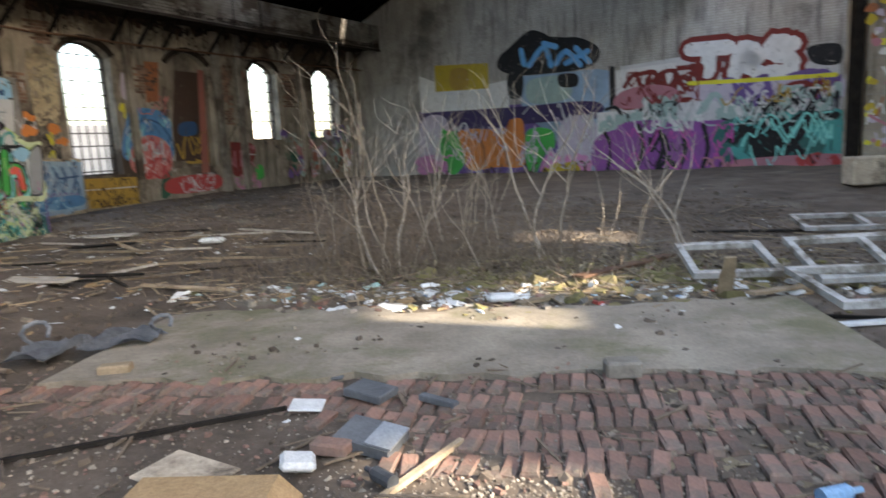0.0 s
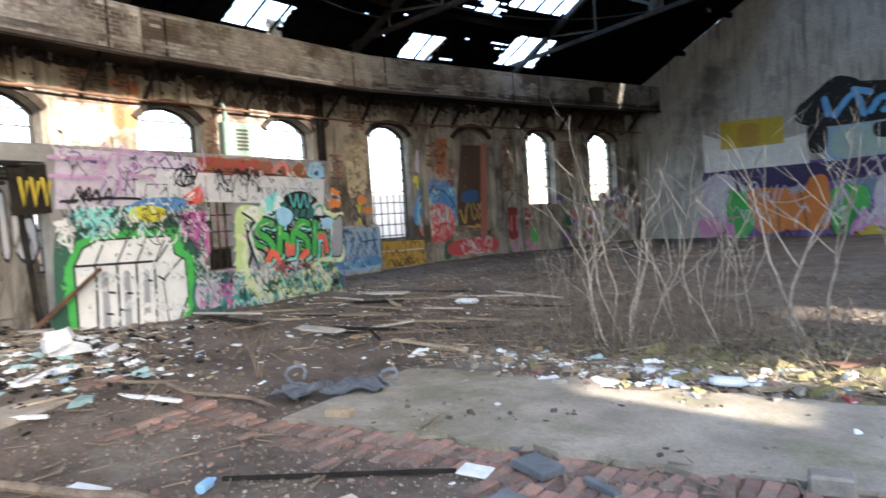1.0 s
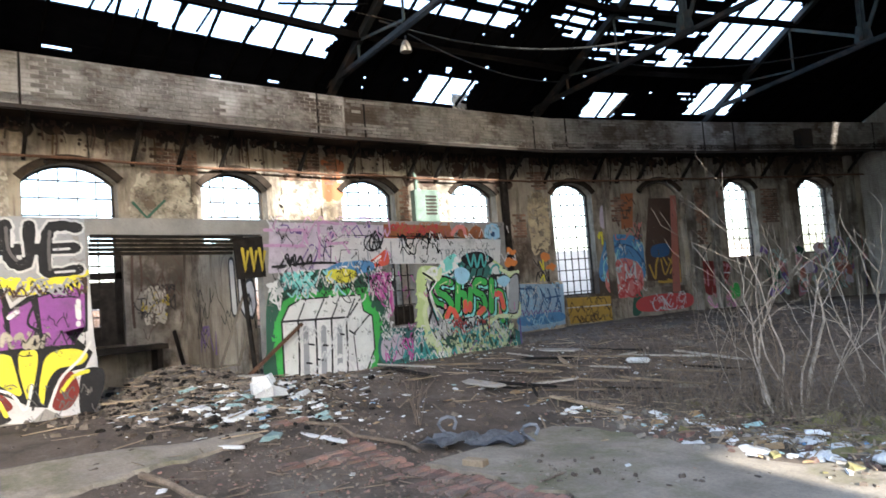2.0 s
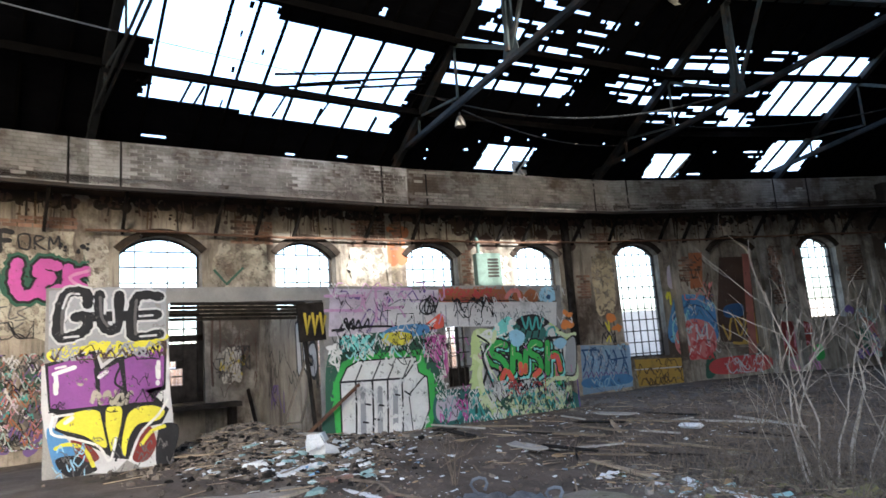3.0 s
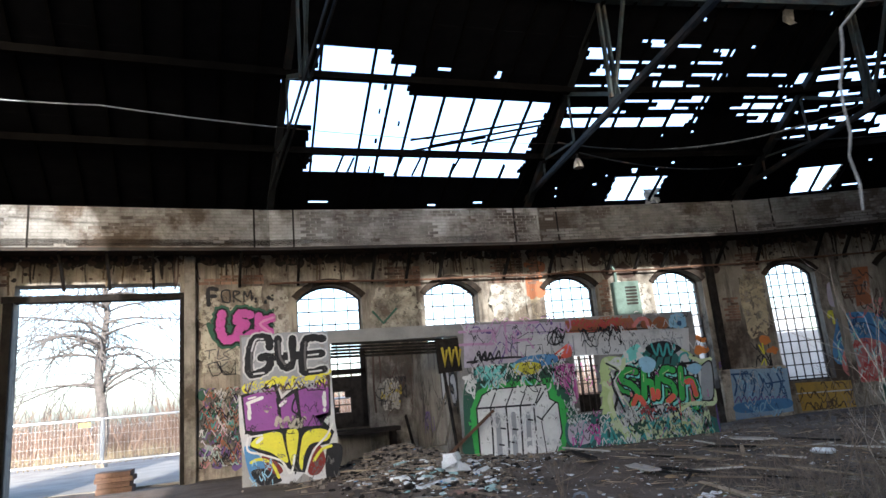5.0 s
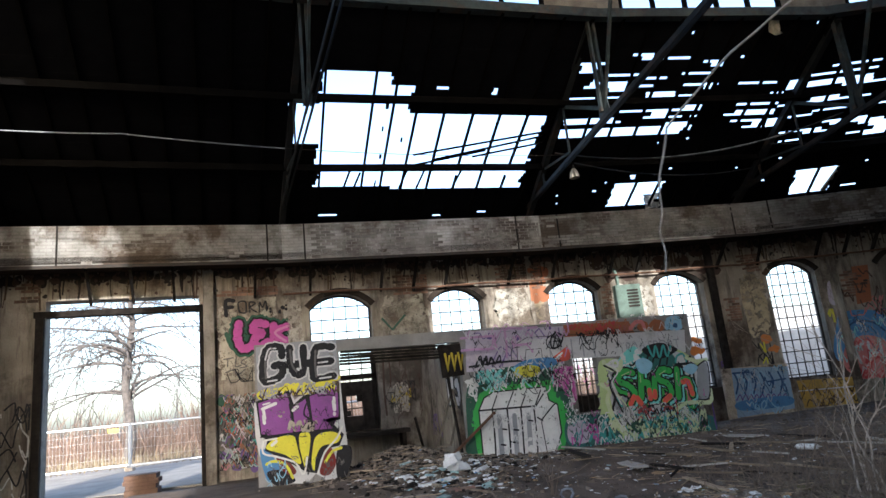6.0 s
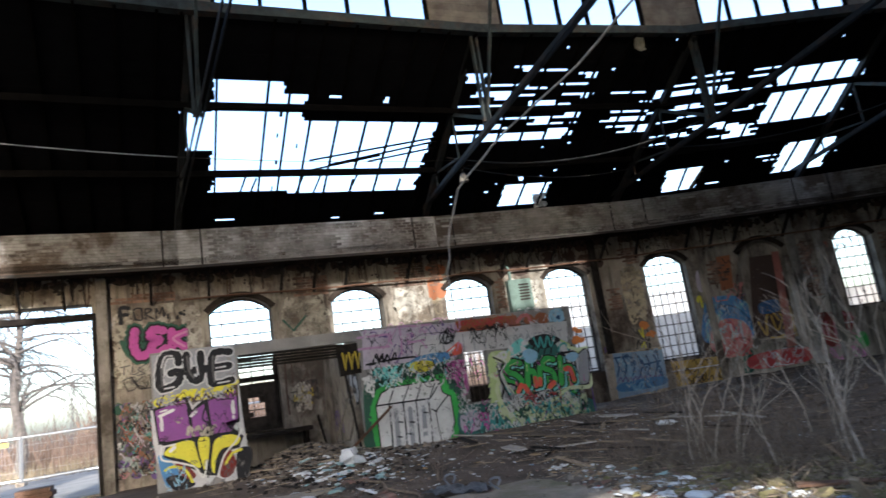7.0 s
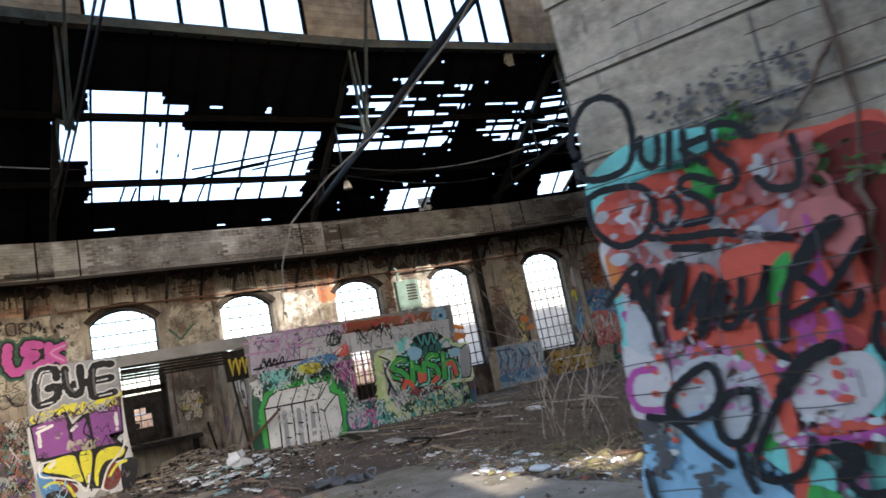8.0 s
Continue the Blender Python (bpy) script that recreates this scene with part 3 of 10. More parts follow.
GREYPLASTIC = mat("grey_plastic", (0.12, 0.126, 0.135), (0.07, 0.074, 0.08), 5.0, rough=0.5, rand=0.3)
BLUEPLASTIC = mat("blue_plastic", (0.12, 0.28, 0.5), (0.25, 0.4, 0.55), 5.0, rough=0.5, rand=0.3)
REDPLASTIC = mat("red_plastic", (0.55, 0.1, 0.08), (0.4, 0.07, 0.06), 5.0, rough=0.5, rand=0.3)
FABRIC = mat("grey_blue_cloth", (0.24, 0.255, 0.28), (0.11, 0.12, 0.14), 6.0, bump=0.5)
WOOD = mat("raw_broken_wood", (0.36, 0.28, 0.19), (0.22, 0.165, 0.11), 6.0, rand=0.35, stretch=(1, 1, 1))
CHAR = mat("charred_wood", (0.035, 0.03, 0.026), (0.014, 0.012, 0.011), 6.0, rand=0.3, spec=0.05)
STONE = mat("broken_masonry", (0.30, 0.27, 0.23), (0.19, 0.165, 0.135), 7.0, rand=0.35)
GALV = mat("galvanised_steel", (0.5, 0.52, 0.54), (0.4, 0.42, 0.44), 8.0, rough=0.4, metal=0.6, bump=0.05)
YELLOW = mat("yellow_plate", (0.7, 0.6, 0.12), (0.6, 0.5, 0.1), 8.0)
PALEPLASTER = mat("pale_plaster", (0.36, 0.335, 0.295), (0.22, 0.20, 0.17), 1.6, third=(0.09, 0.075, 0.06), amount=0.5, streaks=(0.09, 0.075, 0.06))
BLOCK = mat("grey_block", (0.70, 0.60, 0.47), (0.43, 0.36, 0.28), 3.5, third=(0.14, 0.11, 0.085), amount=0.42, bump=1.0, grain=30.0, speck=0.5)
SOFA = mat("tan_upholstery", (0.42, 0.29, 0.16), (0.32, 0.21, 0.11), 20.0, bump=0.4)
GREENBOX = mat("faded_green_steel", (0.17, 0.24, 0.2), (0.11, 0.15, 0.125), 5.0, rough=0.6)
MOSS = mat("moss_and_litter", (0.16, 0.15, 0.06), (0.22, 0.17, 0.09), 3.0, rand=0.35)
RUST = mat("rusty_iron", (0.16, 0.085, 0.05), (0.09, 0.055, 0.04), 8.0)
ROAD = mat("pale_road", (0.33, 0.30, 0.26), (0.22, 0.195, 0.165), 1.0)


TEALPLASTIC = mat("teal_packaging", (0.2, 0.36, 0.36), (0.4, 0.5, 0.48), 8.0, rough=0.5, rand=0.3)
EARTHY = mat("dirty_rubble", (0.23, 0.19, 0.15), (0.10, 0.082, 0.066), 7.0, rand=0.45)


# ---- concrete floor strip ----
def slab(name, outline, top, label):
    bm = bmesh.new()
    lo = [bm.verts.new((x, y, top - 0.3)) for x, y in outline]
    hi = [bm.verts.new((x, y, top)) for x, y in outline]
    n = len(outline)
    bm.faces.new(hi)
    for k in range(n):
        bm.faces.new((lo[k], lo[(k + 1) % n], hi[(k + 1) % n], hi[k]))
    return tagged(part(name, bm, CONCRETE), label, "pavement", kind="structure")


def ragged(x0, x1, near, far, seed, amp=0.05):
    r = random.Random(seed)
    n = 26
    a = [(x0 + (x1 - x0) * k / n, near(x0 + (x1 - x0) * k / n) + r.uniform(-amp, amp)) for k in range(n + 1)]
    b = [(x0 + (x1 - x0) * k / n, far(x0 + (x1 - x0) * k / n) + r.uniform(-2 * amp, 2 * amp)) for k in range(n + 1)]
    return a + b[::-1]


slab("pavement_strip", ragged(-3.35, 2.3, lambda x: 4.02 + 0.03 * x, lambda x: 5.72 + 0.02 * x, 3, 0.09), 0.02, "worn mossy concrete floor strip")
slab("pavement_far", ragged(-5.2, -2.7, lambda x: 8.35 - 0.35 * (x + 2.7), lambda x: 8.95 - 0.35 * (x + 2.7), 5, 0.12), -0.02, "half-buried pale concrete patch")
slab("pavement_far", ragged(-1.8, 1.2, lambda x: 10.4, lambda x: 11.1, 6, 0.12), -0.02, "half-buried pale concrete patch")
def path():
    """A worn concrete strip that follows the ground and runs out in the dirt."""
    r, bm, rows = random.Random(4), bmesh.new(), []
    for k in range(25):
        f = k / 24
        y = 0.4 + 2.9 * f
        x0, x1 = -6.3 + 0.75 * f + r.uniform(-0.03, 0.03), -4.7 - 0.6 * f + r.uniform(-0.04, 0.04)
        rows.append([bm.verts.new((x0 + (x1 - x0) * j / 10, y, ground_z(x0 + (x1 - x0) * j / 10, y) + (0.03 if 0 < j < 10 and 0 < k < 24 else -0.04))) for j in range(11)])
    for p, q in zip(rows, rows[1:]):
        for j in range(10):
            bm.faces.new((p[j], p[j + 1], q[j + 1], q[j]))
    tagged(part("pavement_path", bm, CONCRETE), "pale worn concrete path edge in the dirt", "pavement", kind="structure")


path()


# ---- saplings ----
def grow(bm, p, d, length, r, rnd, depth, mi=0):
    n = max(3, int(length / 0.16))
    pts, rad = [p.copy()], [r]
    q, dd = p.copy(), d.copy()
    kids = []
    for k in range(n):
        dd = (dd + Vector((rnd.gauss(0, 0.15), rnd.gauss(0, 0.15), rnd.gauss(0.05, 0.07)))).normalized()
        q = q + dd * (length / n)
        pts.append(q.copy())
        rad.append(r * (1 - 0.85 * (k + 1) / n) + 0.0015)
        if depth > 0 and k > n * 0.22 and rnd.random() < 0.5:
            kids.append((q.copy(), dd.copy(), length * (1 - k / n) * rnd.uniform(0.45, 0.8) + 0.12, rad[-1] * 0.65))
    tube(bm, pts, rad, 5 if r > 0.008 else 3, mi)
    for a, b, l, rr in kids:
        side = Vector((rnd.gauss(0, 1), rnd.gauss(0, 1), rnd.gauss(0.2, 0.4))).normalized()
        grow(bm, a, (b * 0.8 + side * 0.62).normalized(), l, rr, rnd, depth - 1, mi)


def sapling(x, y, h, r, lean, seed, stems=1, label="bare pale sapling growing through the rubble floor", bark=None):
    rnd = random.Random(seed)
    z = ground_z(x, y) - 0.03
    t = empty("sapling", x, y, z, label, "sapling", "saplings in the shed")
    for k in range(stems):
        bm = bmesh.new()
        d = Vector((lean[0] + rnd.gauss(0, 0.12) * (stems > 1), lean[1] + rnd.gauss(0, 0.12) * (stems > 1), 1)).normalized()
        o = Vector((rnd.gauss(0, 0.05), rnd.gauss(0, 0.05), 0)) * (stems > 1)
        grow(bm, Vector((x, y, z)) + o, d, h * rnd.uniform(0.8, 1.05), r, rnd, 3)
        part("trunk", bm, bark or BARK, t)


def thicket():
    """Slim stems crowded on the litter, arching apart, with fine crossing twigs."""
    rnd = random.Random(31)
    for k in range(9):
        x, y = rnd.gauss(-2.0, 0.45), rnd.gauss(7.75, 0.35)
        sapling(x, y, rnd.uniform(0.7, 1.5), rnd.uniform(0.004, 0.008), (rnd.gauss(-0.1, 0.3), rnd.gauss(-0.05, 0.25)), 300 + k, 2, "thin grey-brown shoots crowded among the litter", TWIG)


thicket()
for row in ((-1.68, 8.05, 1.75, 0.05, (0.12, 0.02), 31, 1), (-1.15, 8.15, 1.2, 0.028, (-0.22, 0), 32, 1), (-1.7, 7.3, 1.0, 0.024, (-0.4, 0.05), 34, 1), (-1.5, 9.3, 1.9, 0.024, (-0.1, 0), 35, 1), (-1.25, 9.7, 2.3, 0.032, (-0.12, 0), 37, 1), (-1.92, 7.64, 2.5, 0.022, (0.02, 0), 11, 2), (-1.62, 7.6, 2.7, 0.02, (0.05, 0), 12, 2), (-1.35, 7.9, 1.9, 0.014, (0.1, 0), 13, 2),
            (-0.55, 7.5, 1.15, 0.02, (-0.35, 0), 14, 1), (-0.4, 8.6, 1.4, 0.015, (-0.2, 0), 15, 1), (0.2, 7.9, 2.6, 0.03, (-0.05, 0), 16, 2), (0.42, 8.4, 2.5, 0.026, (0.05, 0), 17, 1),
            (2.05, 8.6, 2.0, 0.03, (-0.28, 0.05), 18, 2), (1.6, 9.3, 1.6, 0.014, (0.1, 0), 19, 2), (-2.6, 8.3, 1.4, 0.01, (-0.1, 0), 20, 2), (-0.9, 9.1, 1.8, 0.014, (0.08, 0), 21, 2), (1.0, 9.6, 1.7, 0.013, (0, 0), 22, 2)):
    sapling(*row[:3], row[3] * 0.62, *row[4:6], row[6] + (row[5] % 3 == 0))

def weed(x, y, h, n, spread, seed, label, material):
    """Dry stalks forking from one root."""
    r = random.Random(seed)
    z = ground_z(x, y) - 0.02
    t = empty("dry_weed", x, y, z, label, "weed", "dry weeds on the floor")
    for k in range(n):
        bm = bmesh.new()
        d = Vector((r.gauss(0, spread), r.gauss(0, spread), 1)).normalized()
        grow(bm, Vector((x + r.gauss(0, 0.04), y + r.gauss(0, 0.04), z)), d, h * r.uniform(0.75, 1.05), r.uniform(0.004, 0.006), r, 1)
        part("stalk", bm, material, t)


weed(-4.55, 4.75, 0.55, 9, 0.15, 81, "tuft of thin dry stalks on the dirt", TWIG)
weed(2.75, 2.45, 0.9, 5, 0.16, 82, "tall forked dry stalks rooted in the paving", BARK)

# ---- low brush and litter (uncounted) ----
def brush():
    rnd = random.Random(5)
    bm = bmesh.new()
    for k in range(950):
        x, y = rnd.gauss(-1.2, 1.5), rnd.gauss(7.7, 0.8)
        if y < 5.9:
            continue
        p = Vector((x, y, ground_z(x, y) - 0.02))
        d = Vector((rnd.gauss(0, 0.5), rnd.gauss(0, 0.5), 1)).normalized()
        l = 0.12 + 1.0 * rnd.random() ** 2
        bend = Vector((rnd.gauss(0, 0.12), rnd.gauss(0, 0.12), rnd.gauss(0, 0.05))) * l
        mid = p + d * l * 0.5 + bend
        tip = p + d * l - bend * 0.5
        tube(bm, [p, mid, tip], [0.0045, 0.0032, 0.001], 3)
        side = Vector((rnd.gauss(0, 1), rnd.gauss(0, 1), rnd.gauss(0.3, 0.5))).normalized()
        tube(bm, [mid, mid + side * l * 0.2 + d * l * 0.1, mid + side * l * 0.45 + d * l * 0.15], [0.0028, 0.002, 0.001], 3)
    tagged(part("dry_brush", bm, TWIG), "tangle of dry stalks among the saplings", "brush", kind="stuff")
    bm = bmesh.new()
    for k in range(5200):
        x, y = rnd.gauss(0.2, 1.5), 6.9 + abs(rnd.gauss(0, 0.8)) * (1 if rnd.random() < 0.7 else -0.8)
        if y < 5.85:
            continue
        p = Vector((x, y, ground_z(x, y) + rnd.uniform(-0.01, 0.06)))
        a = rnd.uniform(0, 6.28)
        u = Vector((math.cos(a), math.sin(a), rnd.uniform(-0.3, 0.6))) * rnd.uniform(0.03, 0.16)
        w = Vector((-math.sin(a), math.cos(a), rnd.uniform(-0.4, 0.4))) * rnd.uniform(0.004, 0.02)
        bm.faces.new([bm.verts.new(q) for q in (p, p + u * 0.5 + w, p + u, p + u * 0.5 - w)])
    tagged(part("leaf_litter", bm, [STRAW]), "yellow dry grass and leaf litter", "litter", kind="stuff")


brush()


def shard(bm, p, size, rnd, flat=1.0, mi=0):
    """An uneven chunk with six to eight sides."""
    n = rnd.randint(4, 6)
    m = Euler((rnd.uniform(-0.3, 0.3), rnd.uniform(-0.3, 0.3), rnd.uniform(0, 6.28))).to_matrix()
    lo, hi = [], []
    ex = rnd.uniform(0.6, 1.7)
    for k in range(n):
        a = 6.2832 * k / n + rnd.uniform(-0.3, 0.3)
        r = size * rnd.uniform(0.35, 0.6)
        lo.append(bm.verts.new(p + m @ Vector((math.cos(a) * r * ex, math.sin(a) * r, -size * 0.15 * flat))))
        hi.append(bm.verts.new(p + m @ Vector((math.cos(a) * r * ex * 0.8, math.sin(a) * r * 0.8, size * rnd.uniform(0.2, 0.55) * flat))))
    bm.faces.new(lo[::-1]).material_index = mi
    bm.faces.new(hi).material_index = mi
    for k in range(n):
        bm.faces.new((lo[k], lo[(k + 1) % n], hi[(k + 1) % n], hi[k])).material_index = mi


def scatter(name, label, material, n, place, size, flat, seed):
    rnd = random.Random(seed)
    bm = bmesh.new()
    for k in range(n):
        x, y = place(rnd)
        s = size[0] + (size[1] - size[0]) * rnd.random() ** 3
        shard(bm, Vector((x, y, ground_z(x, y) + (0.02 if 4.0 < y < 5.7 and -3.3 < x < 2.3 else 0.005))), s, rnd, flat)
    return tagged(part(name, bm, material), label, "debris", kind="stuff")


area = lambda x0, x1, y0, y1: (lambda r: (r.uniform(x0, x1), r.uniform(y0, y1)))
heap = lambda x, y, sx, sy: (lambda r: (r.gauss(x, sx), r.gauss(y, sy)))
scatter("gravel", "crumbs of mortar and stone on the floor", EARTHY, 5200, area(-5.5, 4.5, 1.5, 4.5), (0.006, 0.042), 0.7, 60)
scatter("gravel", "crumbs of dark earth and brick on the paving", SETT, 1900, area(-5, 4, 1.5, 4.3), (0.01, 0.055), 0.6, 59)
scatter("earth_clods", "clods of dark earth on the floor", MUD, 5000, area(-7, 4, 1.6, 14), (0.01, 0.075), 0.8, 58)
scatter("gravel", "crumbs of stone on the concrete strip", STONE, 420, area(-3.3, 2.2, 4.05, 5.7), (0.008, 0.05), 0.6, 57)
scatter("gravel", "crumbs of mortar and stone on the floor", EARTHY, 2600, area(-8, 4.5, 5.7, 15), (0.015, 0.08), 0.6, 61)
scatter("rubble", "broken masonry heaped in the opening", EARTHY, 2600, heap(-8.1, 3.6, 1.0, 0.8), (0.02, 0.16), 0.7, 62)
scatter("rubble", "broken masonry along the litter belt", STONE, 350, heap(-0.3, 6.3, 1.8, 0.3), (0.03, 0.15), 0.7, 63)
scatter("rubble", "dark clods at the foot of the wall", MUD, 1500, area(-9.5, -3.5, 9.5, 20), (0.02, 0.14), 0.7, 64)
scatter("rubble", "grey crumbs at the foot of the wall", EARTHY, 900, area(-9.5, -1.5, 9.5, 21), (0.02, 0.12), 0.6, 56)
scatter("rubble", "charred crumbs and dark earth on the heap", CHAR, 1500, heap(-7.7, 3.7, 1.0, 0.8), (0.02, 0.15), 0.6, 55)
scatter("rubble", "dark earth over the heap", MUD, 1800, heap(-7.3, 3.9, 1.2, 0.9), (0.02, 0.13), 0.6, 54)
scatter("paper_scraps", "scraps of white plastic and paper", PLASTIC, 420, heap(-7.1, 3.9, 0.8, 0.8), (0.02, 0.2), 0.12, 65)
scatter("paper_scraps", "scraps of white plastic and paper", PLASTIC, 380, heap(-0.2, 6.35, 1.8, 0.32), (0.03, 0.22), 0.3, 66)
scatter("paper_scraps", "crumpled white wrapping on the heap", PLASTIC, 80, heap(-6.75, 3.75, 0.45, 0.45), (0.08, 0.3), 0.35, 48)
scatter("litter_scraps", "crumpled teal packaging on the heap", TEALPLASTIC, 40, heap(-6.6, 3.7, 0.5, 0.5), (0.08, 0.26), 0.35, 47)
scatter("paper_scraps", "scraps of white plastic and paper", PLASTIC, 170, area(-7.5, 4, 1.8, 11), (0.02, 0.09), 0.12, 67)
scatter("paper_scraps", "small pale scraps before the partition", PLASTIC, 420, area(-7.9, -4.2, 3.2, 10.5), (0.015, 0.11), 0.15, 52)
scatter("litter_scraps", "scraps of beige card before the partition", SOFA, 130, area(-7.9, -4.2, 3.2, 10.5), (0.02, 0.14), 0.2, 51)
scatter("plastic_scraps", "scraps of blue plastic", BLUEPLASTIC, 60, heap(-7.0, 4.0, 0.9, 0.7), (0.05, 0.22), 0.2, 68)
scatter("plastic_scraps", "scraps of blue plastic in the litter", BLUEPLASTIC, 14, heap(-0.8, 6.4, 1.3, 0.25), (0.05, 0.2), 0.3, 69)
scatter("plastic_scraps", "scraps of red plastic in the litter", REDPLASTIC, 12, heap(0.3, 6.4, 2.0, 0.3), (0.04, 0.13), 0.4, 70)
scatter("litter_scraps", "scraps of beige card in the litter", SOFA, 130, heap(-0.1, 6.35, 1.8, 0.3), (0.04, 0.2), 0.25, 72)
scatter("litter_scraps", "scraps of pale teal packaging", TEALPLASTIC, 22, heap(-0.9, 6.4, 1.6, 0.3), (0.05, 0.2), 0.4, 73)
scatter("litter_scraps", "scraps of packaging on the heap", TEALPLASTIC, 30, heap(-7.4, 3.7, 0.9, 0.7), (0.05, 0.2), 0.3, 74)
scatter("brick_rubble", "broken red brick in the litter", SETT, 120, heap(-0.4, 6.5, 2.2, 0.5), (0.04, 0.14), 0.7, 75)
scatter("moss_clumps", "yellowed moss clumps among the litter", MOSS, 420, heap(0.6, 6.9, 1.3, 0.5), (0.05, 0.28), 0.45, 71)


# pale mortar dust over the paving; its paleness stands in for a sun patch
SUNDUST = mat("sunlit_mortar_dust", (0.38, 0.335, 0.275), (0.25, 0.215, 0.175), 6.0, bump=0.8, grain=40.0)
scatter("mortar_dust", "pale crumbled mortar, also standing in for a sunlit patch", SUNDUST, 2600, heap(-0.05, 2.45, 0.5, 0.28), (0.004, 0.026), 0.3, 46)
scatter("mortar_dust", "pale crumbs of mortar over the paving", SUNDUST, 1500, area(-2.6, 1.8, 1.9, 3.7), (0.005, 0.03), 0.5, 45)


# ---- loose boards ----
def board(x, y, length, width, turn, material, label, tilt=0.0, thick=0.025, name="board", cat="board"):
    z = ground_z(x, y) + thick / 2 + 0.012 + abs(math.sin(radians(tilt))) * length / 2
    bm = bmesh.new()
    m = pose(x, y, z, 0, tilt, turn)
    rnd = random.Random(int(x * 100 + y * 37))
    n = 6
    v = []
    for k in range(n + 1):
        f = -length / 2 + length * k / n
        w = width / 2 * (rnd.uniform(0.85, 1.05) if 0 < k < n else rnd.uniform(0.5, 1.0))
        v.append([m @ Vector(q) for q in ((f, -w, -thick / 2), (f, w, -thick / 2), (f, w, thick / 2), (f, -w, thick / 2))])
    for a, b in zip(v, v[1:]):
        hexa(bm, [a[0], b[0], b[1], a[1], a[3], b[3], b[2], a[2]])
    bmesh.ops.remove_doubles(bm, verts=bm.verts, dist=0.0004)
    ob = part(name, bm, material)
    return tagged(ob, label, cat)


for x, y, l, w, a, mt, lab in (
    (-6.1, 7.6, 2.0, 0.16, 12, WOOD, "long splintered board on the dark floor"), (-6.0, 8.5, 1.6, 0.1, -5, WOOD, "splintered lath on the dark floor"), (-6.5, 8.9, 1.3, 0.2, 20, CHAR, "charred board on the dark floor"),
    (-5.4, 7.0, 1.8, 0.12, 3, CHAR, "charred board near the partition"), (-4.9, 8.0, 1.7, 0.07, 8, WOOD, "pale lath lying on the earth"), (-4.3, 8.6, 1.3, 0.07, -4, WOOD, "pale lath lying on the earth"),
    (-5.8, 9.6, 1.5, 0.09, 14, WOOD, "pale lath lying on the earth"), (-4.6, 7.3, 1.2, 0.06, 30, WOOD, "pale lath lying on the earth"), (-6.9, 9.8, 1.1, 0.3, 8, BOARDED, "pale broken panel near the partition"),
    (-6.9, 6.3, 1.5, 0.14, -12, CHAR, "charred board beside the partition"), (-7.2, 7.4, 1.3, 0.1, 25, WOOD, "splintered lath beside the partition"), (-3.4, 8.8, 1.4, 0.06, -2, WOOD, "pale lath lying on the earth"),
    (-5.6, 6.6, 1.2, 0.28, -8, BOARDED, "pale warped board on the earth"), (-4.2, 9.6, 1.5, 0.07, 7, WOOD, "pale lath lying on the earth"), (-6.3, 10.5, 1.7, 0.1, 4, CHAR, "charred board at the dark wall foot"),
    (-0.55, 2.75, 0.8, 0.035, 62, WOOD, "narrow pale batten on the rubble"), (-2.1, 3.15, 1.5, 0.03, 28, CHAR, "thin dark stick across the bricks"), (0.15, 6.05, 0.62, 0.11, 35, WOOD, "short pale board in the litter"),
    (-4.8, 3.6, 0.9, 0.05, 5, PLASTIC, "white plastic pipe length on the dirt"), (-5.2, 2.75, 0.45, 0.06, 28, PLASTIC, "white plastic pipe length on the dirt"), (2.1, 5.45, 1.7, 0.04, -12, CHAR, "dark thin stick on the floor"),
    (3.3, 9.8, 1.8, 0.12, -8, CHAR, "charred board on the far floor"), (-6.2, 2.6, 1.0, 0.05, 18, CHAR, "dark branch on the dirt"), (-8.0, 2.75, 1.1, 0.07, 60, WOOD, "splintered lath on the rubble"),
    (-7.6, 4.3, 1.2, 0.06, -30, WOOD, "splintered lath on the rubble"), (-7.4, 3.1, 0.9, 0.08, 15, CHAR, "charred lath on the rubble"), (-8.2, 4.1, 0.8, 0.2, 40, BOARDED, "pale broken panel on the rubble")):
    board(x, y, l, w, a, mt, lab)


_r = random.Random(123)
for k in range(18):
    _x, _y = _r.uniform(-7.6, -3.2), _r.uniform(5.9, 11.5)
    if _r.random() < 0.3:
        _x, _y = _r.gauss(-7.4, 0.5), _r.gauss(3.9, 0.7)
    board(_x, _y, _r.uniform(0.3, 1.5), _r.uniform(0.03, 0.09), _r.gauss(8, 40), _r.choice((WOOD, WOOD, CHAR, BOARDED)), "splintered lath among the floor debris", _r.uniform(0, 3))


def splinters(name, n, place, length, material, seed, label):
    r = random.Random(seed)
    bm = bmesh.new()
    for k in range(n):
        x, y = place(r)
        l, w, a = r.uniform(*length), r.uniform(0.005, 0.022), r.uniform(0, 3.14)
        p = Vector((x, y, ground_z(x, y) + 0.015 + r.uniform(0, 0.03)))
        d = Vector((math.cos(a), math.sin(a), r.gauss(0, 0.06))) * l / 2
        beam(bm, p - d, p + d, w, w * 0.6)
    tagged(part(name, bm, material), label, "splinters", kind="stuff")


splinters("splinters", 130, area(-8, -2.5, 5.6, 12), (0.1, 0.6), WOOD, 141, "pale wood splinters over the floor")
splinters("splinters", 260, area(-8, 2, 5.8, 14), (0.08, 0.6), TWIG, 142, "dark sticks over the floor")
splinters("splinters", 260, heap(-7.6, 3.8, 1.0, 0.9), (0.08, 0.6), WOOD, 143, "pale splinters on the rubble heap")
